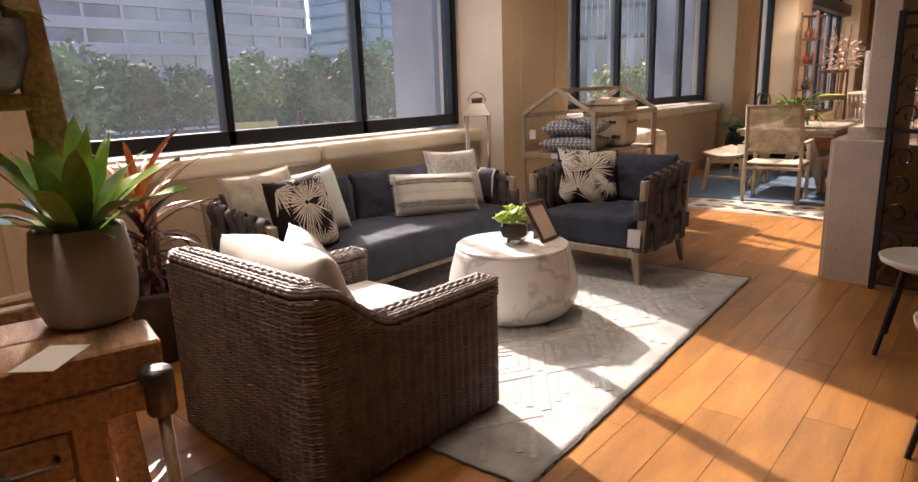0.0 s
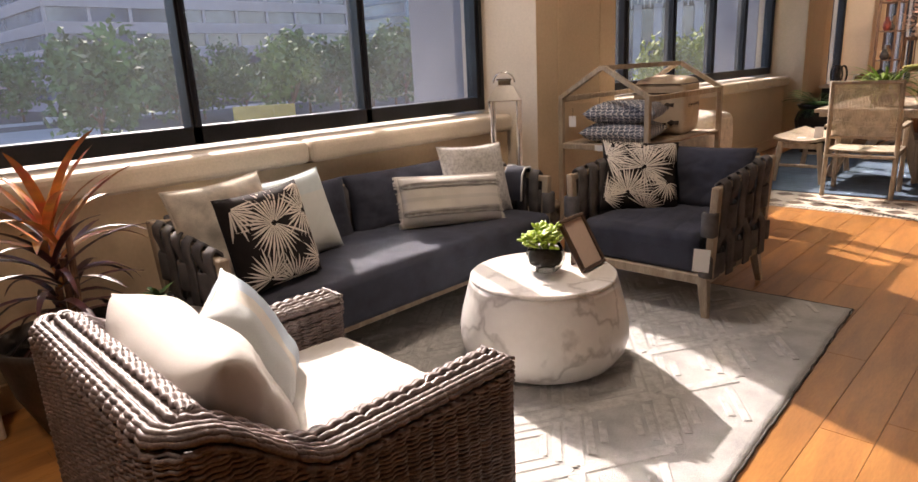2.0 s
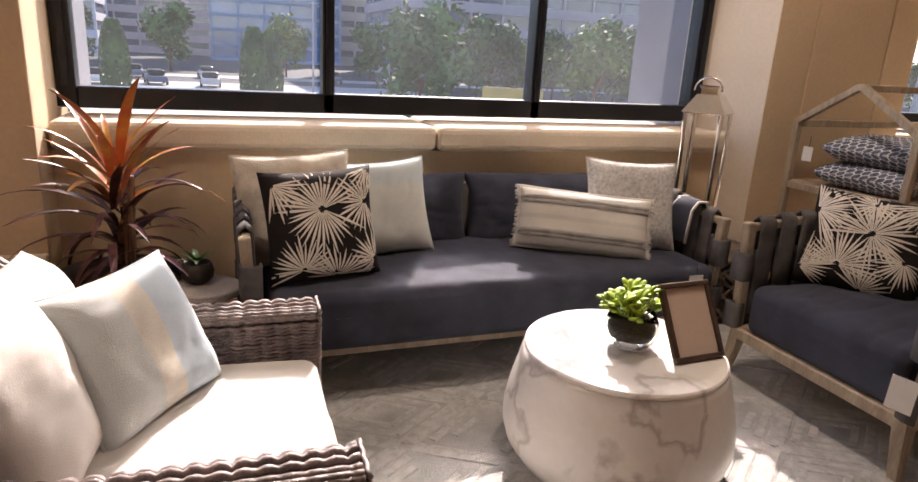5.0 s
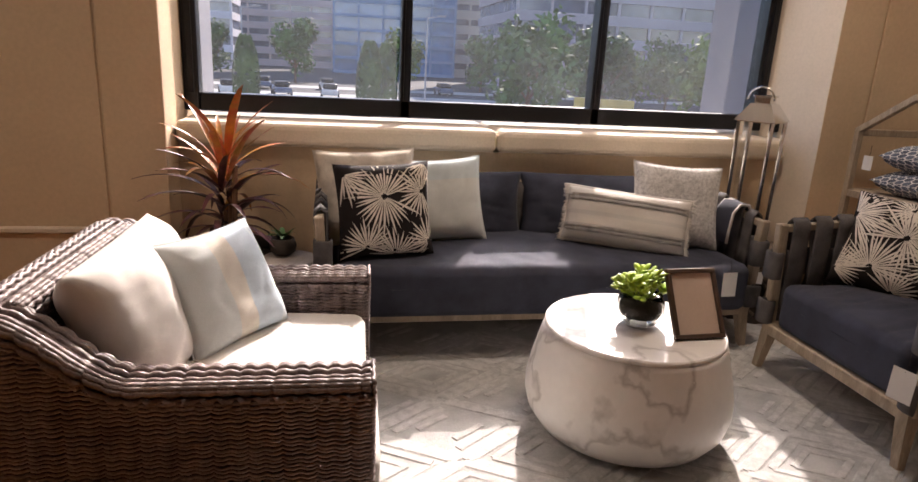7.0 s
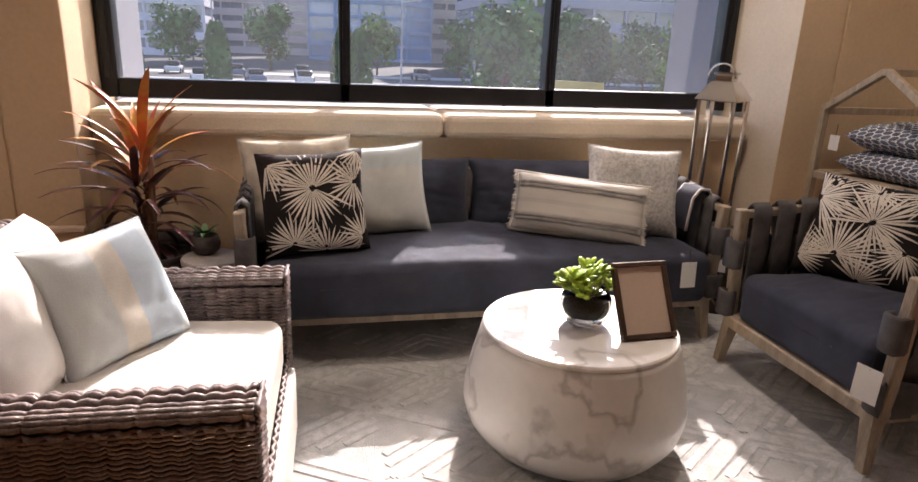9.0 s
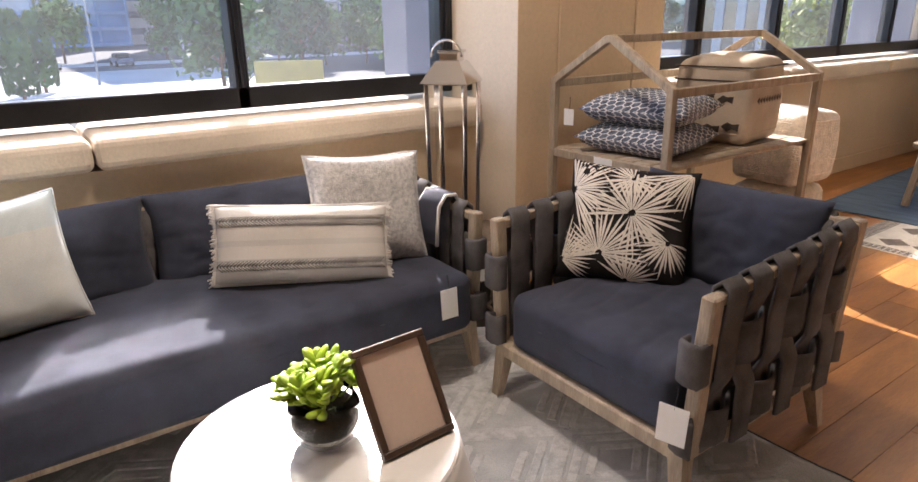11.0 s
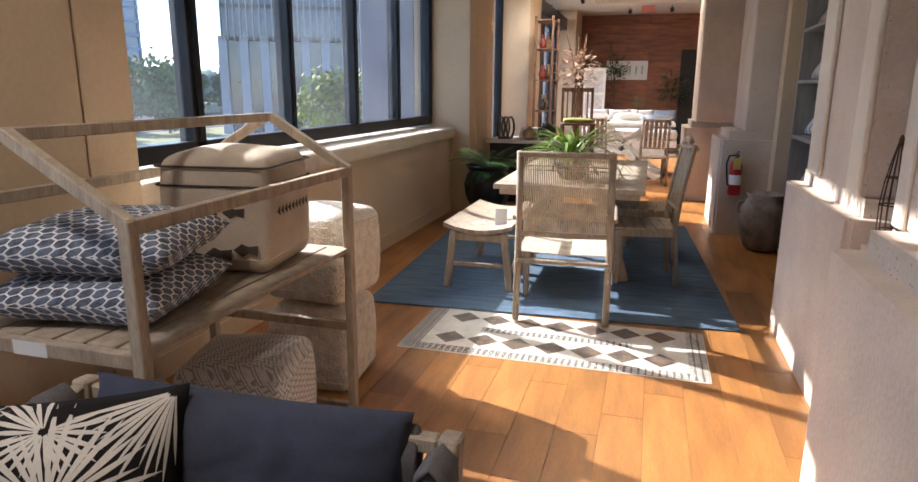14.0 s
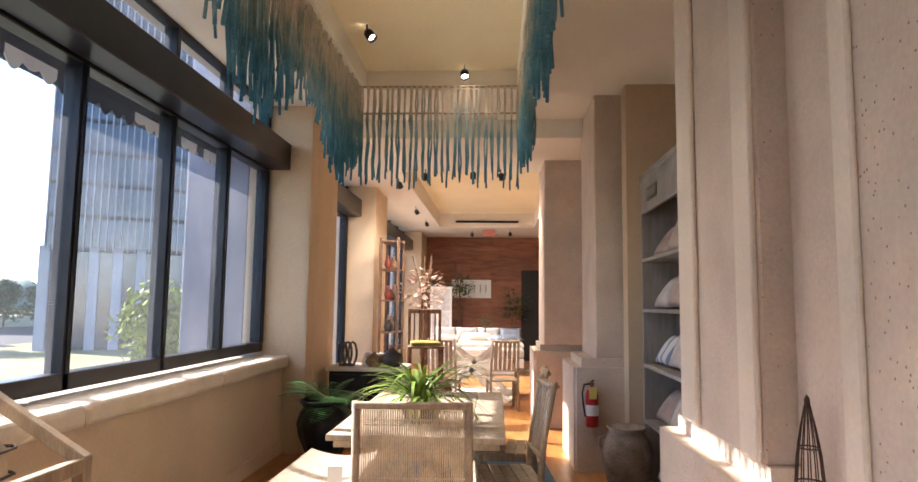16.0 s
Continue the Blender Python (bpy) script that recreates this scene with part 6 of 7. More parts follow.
for k in range(30):
    bm = bmesh.new()
    lift, ln = rnd.uniform(0.3, 1.3), rnd.uniform(0.34, 0.5)
    x = z = 0.0
    ang = lift
    prev = Vector((0, 0, 0))
    for i in range(14):
        ang -= rnd.uniform(0.05, 0.12)
        p = prev + Vector((math.cos(ang), 0, math.sin(ang))) * ln / 14
        tube(bm, [prev, p], 0.003, 4)
        for s in (-1, 1):
            q = 0.15 * math.sin(math.pi * (i + 1.5) / 16)
            a, b = p, p + Vector((q * 0.55, s * q, -0.01))
            t = Vector((0.012, 0, 0))
            vs = [bm.verts.new(v) for v in (a - t, a + t, b)]
            bm.faces.new(vs)
        prev = p
    lf = part("frond", bm, FERN, urn)
    lf.matrix_basis = pose(0, 0, 0.62, 0, 0, k * 137.5)

# ---- east side ----
RED = material("red_enamel", (0.42, 0.02, 0.02), 0.3, vary=0.08, scale=6, fine=40, bump=0.03)
YEL = material("yellow_tag", (0.66, 0.52, 0.12), 0.6, vary=0.08, scale=10, fine=40, bump=0.02)
ext = thing("fire_extinguisher", pose(-0.625, 11.425, 0.44), "red fire extinguisher hung on the stone plinth", "fire extinguisher")
part("cylinder", turned([(0.055, 0.0), (0.062, 0.012), (0.062, 0.30), (0.045, 0.345), (0.02, 0.365), (0.02, 0.39)], 24), RED, ext, "red cylinder", True)
part("label_band", turned([(0.0628, 0.11), (0.0628, 0.21)], 24, False), PAPER, ext, "white label band")
part("valve", boxed(-0.02, 0.02, -0.02, 0.02, 0.39, 0.42, 0.004), PEWTER, ext)
part("lever", beamed((0, 0.03, 0.425), (0, -0.09, 0.45), 0.022, 0.01, 0.002), BLACK, ext)
part("hose", tubed([(-0.02, 0, 0.405), (-0.075, -0.01, 0.40), (-0.095, -0.01, 0.32), (-0.085, -0.02, 0.20), (-0.07, -0.03, 0.10)], 0.009, 8), BLACK, ext, "black rubber hose", True)
part("inspection_tag", boxed(-0.035, 0.035, -0.0685, -0.067, 0.27, 0.385), YEL, ext, "yellow inspection tag")
part("bracket", boxed(-0.02, 0.02, 0.05, 0.072, 0.16, 0.26, 0.003), BLACK, ext)

CLAY = material("aged_clay", (0.33, 0.27, 0.225), 0.8, vary=0.22, scale=7, fine=60, bump=0.4)
jar = thing("clay_jar", pose(-0.40, 10.90, 0), "tall aged clay jar with two ears on the floor", "jar")
part("body", turned([(0.12, 0.0), (0.16, 0.03), (0.215, 0.22), (0.225, 0.34), (0.19, 0.45), (0.15, 0.50), (0.175, 0.54), (0.16, 0.545), (0.13, 0.50)], 40), CLAY, jar, "", True)
for s in (-1, 1):
    part("ear", tubed([(s * 0.18, 0, 0.46), (s * 0.23, 0, 0.45), (s * 0.235, 0, 0.38), (s * 0.215, 0, 0.35)], 0.013, 8), CLAY, jar, "", True)


GREYWOOD = material("grey_painted_wood", (0.27, 0.25, 0.23), 0.7, vary=0.12, scale=4, fine=60, bump=0.25, stretch=(6, 1, 1))
shelf = thing("tall_bookcase", pose(-0.255, 10.87, 0), "tall grey wooden bookcase stacked with linens", "bookcase")
SW, SD, SH = 1.75, 0.34, 2.72
part("side", boxed(0, SD, -0.03, 0, 0, SH, 0.003), GREYWOOD, shelf)
part("side", boxed(0, SD, -SW, -SW + 0.03, 0, SH, 0.003), GREYWOOD, shelf)
# shade inside the case is put into a dark back and an added sheet
part("back", boxed(SD - 0.02, SD, -SW + 0.03, -0.03, 0, SH), material("shade_dark_board", (0.05, 0.042, 0.038), 0.7, vary=0.2, scale=4, fine=40), shelf, "back board, its dark colour standing for the shade inside")
part("lining", boxed(0.02, SD - 0.021, -0.034, -0.0305, 0, SH - 0.002), shelf.children[-1].data.materials[0], shelf, "added dark sheet standing for shade on the inner side")
part("crown", boxed(-0.02, SD, -SW - 0.01, 0.01, SH, SH + 0.05, 0.006), GREYWOOD, shelf)
part("fascia", boxed(-0.005, 0.02, -SW + 0.03, -0.03, 2.42, SH), GREYWOOD, shelf)
part("name_plate", boxed(-0.013, -0.006, -0.62, -0.28, 2.50, 2.62, 0.003), BLACK, shelf, "dark plate with unreadable letters")
for k in range(5):
    part("letter_bar", boxed(-0.016, -0.0135, -0.58 + 0.055 * k, -0.545 + 0.055 * k, 2.53, 2.59), GREYWOOD, shelf, "pale letter bar")
LINENS = [material(f"linen_{k}", c, 0.95, vary=0.12, scale=9, fine=200, bump=0.5, depth=0.003) for k, c in enumerate(((0.45, 0.35, 0.30), (0.60, 0.55, 0.50), (0.26, 0.30, 0.38), (0.55, 0.50, 0.46)))]
TICK = stripes("ticking_stripe", [(0.0, (0.62, 0.62, 0.60)), (0.2, (0.2, 0.24, 0.32)), (0.3, (0.62, 0.62, 0.60)), (0.5, (0.2, 0.24, 0.32)), (0.6, (0.62, 0.62, 0.60)), (0.8, (0.2, 0.24, 0.32)), (0.88, (0.62, 0.62, 0.60))], "X", size=0.5)
rnd = random.Random(77)
for z in (0.10, 0.62, 1.10, 1.58, 2.02):
    part("shelf_board", boxed(0.0, SD - 0.02, -SW + 0.03, -0.03, z - 0.03, z, 0.003), GREYWOOD, shelf)
    for k in range(3):
        y = 10.87 - 0.33 - 0.48 * k
        root = thing("folded_linen", pose(-0.08, y, z + 0.001, 0, 0, 90 + rnd.uniform(-6, 6)), "linen cushion leaning on the bookcase shelf", "linen", "linens on the bookcase")
        part("cover", pillow(0.42, rnd.uniform(0.28, 0.36), 0.12, 12, 0.03, k, 0.06), TICK if (z == 1.10 and k == 0) else LINENS[rnd.randrange(4)], root, "", True)
        root.matrix_basis = pose(-0.15, y + 0.10, z + 0.012, -24 if k else -38, 0, -90)

WIRE = material("rusty_wire", (0.10, 0.06, 0.045), 0.6, metal=0.5, vary=0.3, scale=20, fine=60, bump=0.3)
cone = thing("wire_cone", pose(-0.552, 7.16, 0.942) @ Matrix.Diagonal((0.66, 0.66, 1.04, 1)), "rusty wire cone topiary with a ball finial", "ornament")
for k in range(12):
    a = k * math.pi / 6
    part("wire", tubed([(r * math.cos(a), r * math.sin(a), z) for r, z in ((0.062, 0.0), (0.066, 0.10), (0.056, 0.18), (0.036, 0.26), (0.012, 0.335))], 0.0032, 5), WIRE, cone)
for r, z in ((0.062, 0.004), (0.067, 0.10), (0.05, 0.205)):
    part("hoop", tubed([(r * math.cos(a * math.pi / 12), r * math.sin(a * math.pi / 12), z) for a in range(25)], 0.003, 5), WIRE, cone)
part("finial", turned([(0.004, 0.325), (0.014, 0.338), (0.014, 0.352), (0.004, 0.365)], 12), WIRE, cone, "", True)

# iron scroll screen and dark chairs beside the partition
scr = thing("iron_screen", pose(-0.545, 5.36, 0, 0, 0, -8), "dark wrought-iron scroll screen panel by the partition", "screen")
for x in (0.0, 0.34):
    part("stile", boxed(x - 0.018, x + 0.018, -0.015, 0.015, 0, 1.78, 0.003), BLACK, scr)
for z in (0.05, 0.42, 1.05, 1.68, 1.76):
    part("bar", boxed(0.018, 0.322, -0.012, 0.012, z - 0.012, z + 0.012, 0.002), BLACK, scr)
for z in (0.14, 0.33, 0.52, 0.70, 0.88, 1.15, 1.33, 1.51):
    for s in (-1, 1):
        pts = []
        for q in range(15):
            a, r = q * 0.5, 0.075 * (1 - q / 18)
            pts.append((0.17 + s * (0.075 + r * math.cos(a) * 0.9), 0, z + r * math.sin(a)))
        part("scroll", tubed(pts, 0.0065, 5), BLACK, scr)


def shell_chair(m):
    root = thing("shell_chair", m, "white moulded chair on thin black legs", "chair", "white moulded chairs")
    part("seat", turned([(0.02, 0.44), (0.17, 0.445), (0.225, 0.47), (0.235, 0.50), (0.225, 0.50), (0.20, 0.475), (0.02, 0.46)], 32), WHITE, root, "white moulded seat", True)
    for k in range(4):
        a = math.pi / 4 + k * math.pi / 2
        part("leg", tubed([(0.26 * math.cos(a), 0.26 * math.sin(a), 0), (0.15 * math.cos(a), 0.15 * math.sin(a), 0.445)], 0.012, 8, 1.3), BLACK, root)
    return root


shell_chair(pose(-0.17, 4.31, 0))
shell_chair(pose(0.08, 3.30, 0))


# ---- yarn fringe under the ceiling tray ----
def yarn():
    m = material("dyed_yarn", (0.5, 0.5, 0.5), 0.95, vary=0.2, scale=8, fine=90, bump=0.5, spec=0.1)
    n, li = m.node_tree.nodes, m.node_tree.links
    co = [q for q in n if q.type == "TEX_COORD"][0]
    mix = [q for q in n if q.type == "MIX"][0]
    sep, ramp, nz, add = n.new("ShaderNodeSeparateXYZ"), n.new("ShaderNodeValToRGB"), n.new("ShaderNodeTexNoise"), n.new("ShaderNodeMath")
    li.new(co.outputs["Object"], sep.inputs[0])
    nz.inputs["Scale"].default_value = 5
    li.new(co.outputs["Object"], nz.inputs["Vector"])
    add.operation = "MULTIPLY_ADD"
    add.inputs[1].default_value = 0.9
    li.new(nz.outputs[0], add.inputs[0])
    li.new(sep.outputs["Z"], add.inputs[2])
    shift = n.new("ShaderNodeMapRange")
    shift.inputs[1].default_value, shift.inputs[2].default_value = -0.60, 0.42
    li.new(add.outputs[0], shift.inputs[0])
    li.new(shift.outputs[0], ramp.inputs[0])
    e = ramp.color_ramp.elements
    e[0].position, e[0].color = 0.0, (0.035, 0.13, 0.19, 1)
    e[1].position, e[1].color = 1.0, (0.62, 0.55, 0.42, 1)
    for at, c in ((0.35, (0.10, 0.25, 0.31)), (0.6, (0.24, 0.34, 0.33)), (0.8, (0.50, 0.47, 0.38))):
        el = e.new(at)
        el.color = (*c, 1)
    li.new(ramp.outputs[0], mix.inputs[6])
    li.new(ramp.outputs[0], mix.inputs[7])
    return m


YARN = yarn()
fr = thing("yarn_fringe", pose(0, 0, 3.76), "teal and cream dip-dyed yarn fringe hung from the ceiling", "hanging fringe")
FX0, FX1, FY0, FY1 = -2.97, -1.30, 5.4, 11.25
rnd = random.Random(90)


def strand(bm, x, y, ln, r):
    z, pts = 0.0, []
    for q in range(6):
        pts.append((x + rnd.uniform(-0.012, 0.012) * (q > 0), y + rnd.uniform(-0.012, 0.012) * (q > 0), -ln * q / 5))
    tube(bm, pts, r, 4, 1.0 if r > 0.01 else 1.3)


for x, ln0 in ((FX0, 0.80), (FX1, 0.72)):
    part("rod", tubed([(x, FY0, 0.0), (x, FY1, 0.0)], 0.012, 8), TEAK, fr)
    bm = bmesh.new()
    for k in range(520):
        y = FY0 + (FY1 - FY0) * (k + rnd.random()) / 520
        strand(bm, x + rnd.uniform(-0.05, 0.05), y, ln0 * rnd.uniform(0.72, 1.25) * (0.9 + 0.22 * math.sin(y * 3.1)), rnd.uniform(0.006, 0.012))
    ob = part("side_yarn", bm, YARN, fr, "loose dip-dyed yarn", False)
    ob["kind"] = "stuff"
part("rod", tubed([(FX0, FY1, 0.0), (FX1, FY1, 0.0)], 0.012, 8), TEAK, fr)
part("rod", tubed([(FX0 + 0.05, FY1 + 0.01, -0.27), (FX1 - 0.05, FY1 + 0.01, -0.27)], 0.010, 8), TEAK, fr)
for k in range(26):
    bm = bmesh.new()
    x = FX0 + 0.06 + k * (FX1 - FX0 - 0.12) / 25
    for q in range(3):
        strand(bm, x + rnd.uniform(-0.012, 0.012), FY1 - 0.012, rnd.uniform(0.85, 1.05), 0.009)
    part("cord", bm, YARN, fr)


# ---- spot lamps and lounge fill ----
GLOW = bpy.data.materials.new("lamp_glow")
GLOW.use_nodes = True
GLOW.node_tree.nodes["Principled BSDF"].inputs["Emission Color"].default_value = (1.0, 0.82, 0.55, 1)
GLOW.node_tree.nodes["Principled BSDF"].inputs["Emission Strength"].default_value = 6.0


def spot_lamp(x, y, z, tx=0.0, ty=0.0, tz=-1.0, power=0.0):
    root = thing("ceiling_spotlight", Matrix.Translation((x, y, z)), "small black ceiling spotlight, switched on; the lounge ones are added fill", "spotlight", "ceiling spotlights")
    d = Vector((tx, ty, tz)).normalized()
    rot = d.to_track_quat("Z", "Y").to_matrix().to_4x4()
    part("stem", tubed([(0, 0, 0), (0, 0, -0.06)], 0.008, 8), BLACK, root)
    can = part("can", turned([(0.028, 0.0), (0.042, 0.02), (0.045, 0.10), (0.038, 0.10), (0.036, 0.07)], 20, False, Matrix.Translation((0, 0, -0.06)) @ rot), BLACK, root, "black can", True)
    part("bulb", turned([(0.0, 0.074), (0.034, 0.075)], 20, True, Matrix.Translation((0, 0, -0.06)) @ rot), GLOW, can, "glowing lens")
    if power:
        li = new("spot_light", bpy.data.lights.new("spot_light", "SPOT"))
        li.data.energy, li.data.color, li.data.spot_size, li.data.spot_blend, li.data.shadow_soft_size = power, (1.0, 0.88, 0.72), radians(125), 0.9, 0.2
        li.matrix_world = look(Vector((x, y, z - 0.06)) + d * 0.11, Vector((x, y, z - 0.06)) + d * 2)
    return root


spot_lamp(-1.89, 11.25, TRAY_Z, 0.1, -0.5, -0.8, 20)
spot_lamp(-2.68, 10.28, TRAY_Z, 0.6, -0.3, -0.8, 20)
# two unseen spots added over the lounge to brighten it
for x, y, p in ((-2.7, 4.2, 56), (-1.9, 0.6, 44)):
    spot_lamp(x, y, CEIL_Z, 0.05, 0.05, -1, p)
for x, y, d in ((-3.1, 15.0, 0.3), (-2.6, 14.3, -0.2), (-1.9, 14.2, 0.0), (-1.5, 14.3, 0.2), (-3.2, 18.0, 0.4), (-3.2, 20.0, 0.3), (-0.5, 18.5, -0.3), (-1.2, 22.0, 0.1), (-2.2, 22.2, -0.1)):
    spot_lamp(x, y, FAR_Z, d, 0.5, -0.8, 40 if y < 19 else 0)


# ---- far room ----
WHITEWOOD = material("white_painted_wood", (0.74, 0.70, 0.63), 0.6, vary=0.08, scale=5, fine=60, bump=0.2)
for k in range(14):
    for j in range(3):
        x0 = -4.2 + j * 1.9 + (0.6 if k % 2 else 0)
        part("board", boxed(x0, x0 + 1.894, FAR_Y - 0.005, FAR_Y + 0.028, 0.255 * k + 0.003, 0.255 * k + 0.252, 0.004), BRICK, bpy.data.objects["wall_north"])
# near-black sheet in place of the dark opening
setting("door_1", boxed(-0.82, -0.30, FAR_Y - 0.03, FAR_Y - 0.008, 0, 2.6, 0.005), material("dark_doorway", (0.02, 0.015, 0.012), 0.6), "dark sheet standing for the unlit doorway in the far wall", "door")

art = thing("botanical_print", pose(-2.27, FAR_Y - 0.03, 0), "white framed sheet with a row of small dark sprigs", "picture")
part("sheet", boxed(-0.57, 0.57, -0.02, 0.0, 1.78, 2.31, 0.004), PAPER, art)
for k in range(6):
    bm = bmesh.new()
    x = -0.42 + 0.168 * k
    tube(bm, [(x, -0.023, 1.92), (x + 0.012, -0.023, 2.16)], 0.006, 5)
    for q in range(5):
        for s in (-1, 1):
            tube(bm, [(x + 0.002 * q, -0.023, 1.97 + 0.04 * q), (x + s * 0.025, -0.023, 2.0 + 0.04 * q)], 0.005, 4)
    part("sprig", bm, FERN, art, "pressed dark green sprig")


def potted_shrub(m, h, r, mat, label, seed, n=120, leaf=0.10, name="potted_shrub"):
    root = thing(name, m, label, "potted plant")
    part("pot", turned([(0.13, 0.0), (0.17, 0.03), (0.19, 0.28), (0.17, 0.28), (0.15, 0.22)], 20), DARKPOT, root, "", True)
    rnd = random.Random(seed)
    for k in range(4):
        part("stem", tubed([(0, 0, 0.2), (rnd.uniform(-0.1, 0.1), rnd.uniform(-0.1, 0.1), h * 0.6), (rnd.uniform(-0.2, 0.2), rnd.uniform(-0.2, 0.2), h * 0.95)], 0.012, 6), BARK, root)
    bm = bmesh.new()
    for k in range(n):
        a, b, q = rnd.uniform(0, 6.283), rnd.uniform(-1, 1), rnd.random() ** 0.4
        c = Vector((r * q * math.cos(a) * math.sqrt(1 - b * b), r * q * math.sin(a) * math.sqrt(1 - b * b), h * 0.72 + r * 1.1 * q * b))
        d = Vector((math.cos(a), math.sin(a), rnd.uniform(-0.6, 0.8))).normalized() * leaf * rnd.uniform(0.7, 1.3)
        s = Vector((-d.y, d.x, rnd.uniform(-0.03, 0.03))).normalized() * leaf * 0.28
        vs = [bm.verts.new(p) for p in (c, c + d * 0.5 + s, c + d, c + d * 0.5 - s)]
        bm.faces.new(vs)
    ob = part("foliage", bm, mat, root)
    ob["kind"] = "stuff"
    return root


PINK = material("dried_blossom", (0.55, 0.38, 0.32), 0.8, vary=0.25, scale=8, fine=40, bump=0.1, rgb2=(0.70, 0.60, 0.50))
potted_shrub(pose(-2.82, 16.2, 0), 2.55, 0.36, PINK, "tall dried pink blossom branches in a dark pot", 5, 260, 0.13)
potted_shrub(pose(-3.15, 22.9, 0), 2.6, 0.4, FERN, "tall dark green potted palm by the far wall", 6, 200, 0.16)
potted_shrub(pose(-2.55, 23.3, 0), 2.9, 0.32, FERN, "tall dark green potted fern by the far wall", 7, 160, 0.14)
potted_shrub(pose(-1.05, 23.3, 0), 2.2, 0.4, FERN, "broad dark green potted plant by the far wall", 8, 180, 0.14)
potted_shrub(pose(-1.75, 17.2, 0.952) @ Matrix.Scale(0.32, 4), 1.4, 0.4, GREEN, "small green plant in a pot on the table", 9, 120, 0.14)

# dark etagere by the far pier
et = thing("dark_etagere", pose(-3.40, 15.55, 0), "tall dark wooden etagere with small ornaments", "etagere")
for x in (0, 0.28):
    for y in (-0.3, 0.3):
        part("post", boxed(x - 0.02, x + 0.02, y - 0.02, y + 0.02, 0, 2.65, 0.003), BARK, et)
for z in (0.15, 0.65, 1.15, 1.65, 2.15, 2.6):
    part("shelf_board", boxed(-0.02, 0.30, -0.32, 0.32, z - 0.02, z, 0.003), BARK, et)
rnd = random.Random(12)
ORN = [material(f"ornament_{k}", c, 0.5, vary=0.2, scale=9, fine=40, bump=0.1) for k, c in enumerate(((0.35, 0.20, 0.10), (0.08, 0.07, 0.06), (0.45, 0.38, 0.28), (0.30, 0.06, 0.04)))]
for z in (0.65, 1.15, 1.65, 2.15):
    for k in range(3):
        r = rnd.uniform(0.04, 0.075)
        h = rnd.uniform(0.14, 0.28)
        v = thing("ornament_vase", pose(-3.26 + rnd.uniform(-0.05, 0.05), 15.37 + 0.18 * k, z + 0.001), "small earth-toned vase on the etagere", "vase", "etagere vases")
        part("body", turned([(r * 0.6, 0.0), (r, h * 0.3), (r * 0.9, h * 0.6), (r * 0.4, h * 0.85), (r * 0.55, h)], 16), ORN[rnd.randrange(4)], v, "", True)

# low dark cabinet with ornaments by the second pier
cab = thing("low_cabinet", pose(-3.05, 12.75, 0), "low black wooden cabinet in front of the pier", "cabinet")
part("body", boxed(-0.42, 0.42, -0.3, 0.3, 0.06, 0.82, 0.006), BLACK, cab)
part("top", boxed(-0.46, 0.46, -0.33, 0.33, 0.82, 0.86, 0.006), WHITEWOOD, cab, "pale wooden top")
for x in (-0.2, 0.2):
    part("door", boxed(x - 0.19, x + 0.19, -0.318, -0.301, 0.10, 0.78, 0.004), BLACK, cab)
for s in (-1, 1):
    part("foot", boxed(s * 0.36 - 0.04, s * 0.36 + 0.04, -0.28, 0.28, 0, 0.06), BLACK, cab)
orn = thing("bronze_ornament", pose(-3.30, 12.62, 0.861), "dark bronze looped ornament on the cabinet", "ornament")
part("base", boxed(-0.09, 0.09, -0.05, 0.05, 0, 0.03, 0.004), PEWTER, orn)
for k in range(3):
    part("loop", tubed([(-0.06 + 0.06 * k + 0.05 * math.cos(a * math.pi / 8), 0, 0.15 + 0.13 * math.sin(a * math.pi / 8)) for a in range(17)], 0.014, 8), PEWTER, orn, "", True)
for k, (x, s) in enumerate(((-2.98, 0.10), (-2.76, 0.13))):
    v = thing("tea_kettle", pose(x, 12.60, 0.861), "dark brown round kettle on the cabinet", "kettle", "kettles")
    part("body", turned([(s * 0.6, 0), (s, s * 0.5), (s * 0.9, s * 1.1), (s * 0.3, s * 1.5), (s * 0.1, s * 1.7)], 20), ORN[1 if k else 0], v, "", True)
bk = thing("white_books", pose(-3.02, 12.82, 0.861), "stack of white books on the cabinet", "book stack")
for k in range(4):
    part("book", boxed(-0.13 + 0.01 * k, 0.12, -0.09, 0.09, 0.035 * k, 0.035 * k + 0.033, 0.003), PAPER, bk)

# a dark chair set up on a crate
ch = thing("display_chair", pose(-2.55, 14.2, 0.0, 0, 0, 10), "dark wooden spindle chair with an olive cushion on a crate", "chair")
part("crate", boxed(-0.35, 0.35, -0.3, 0.3, 0, 0.55, 0.008), BARK, ch)
for s in (-1, 1):
    part("leg", boxed(s * 0.22 - 0.02, s * 0.22 + 0.02, -0.22, -0.18, 0.55, 0.98), BARK, ch)
    part("leg", boxed(s * 0.22 - 0.02, s * 0.22 + 0.02, 0.18, 0.22, 0.55, 1.52), BARK, ch)
part("seat", boxed(-0.25, 0.25, -0.24, 0.24, 0.98, 1.01, 0.005), BARK, ch)
part("cushion", slab_cushion(0.42, 0.40, 0.06, 0.02, 0.015, 8), material("olive_cloth", (0.30, 0.28, 0.08), 0.95, vary=0.1, scale=8, fine=200), ch, "olive cloth cushion", True, pose(0, 0, 1.011))
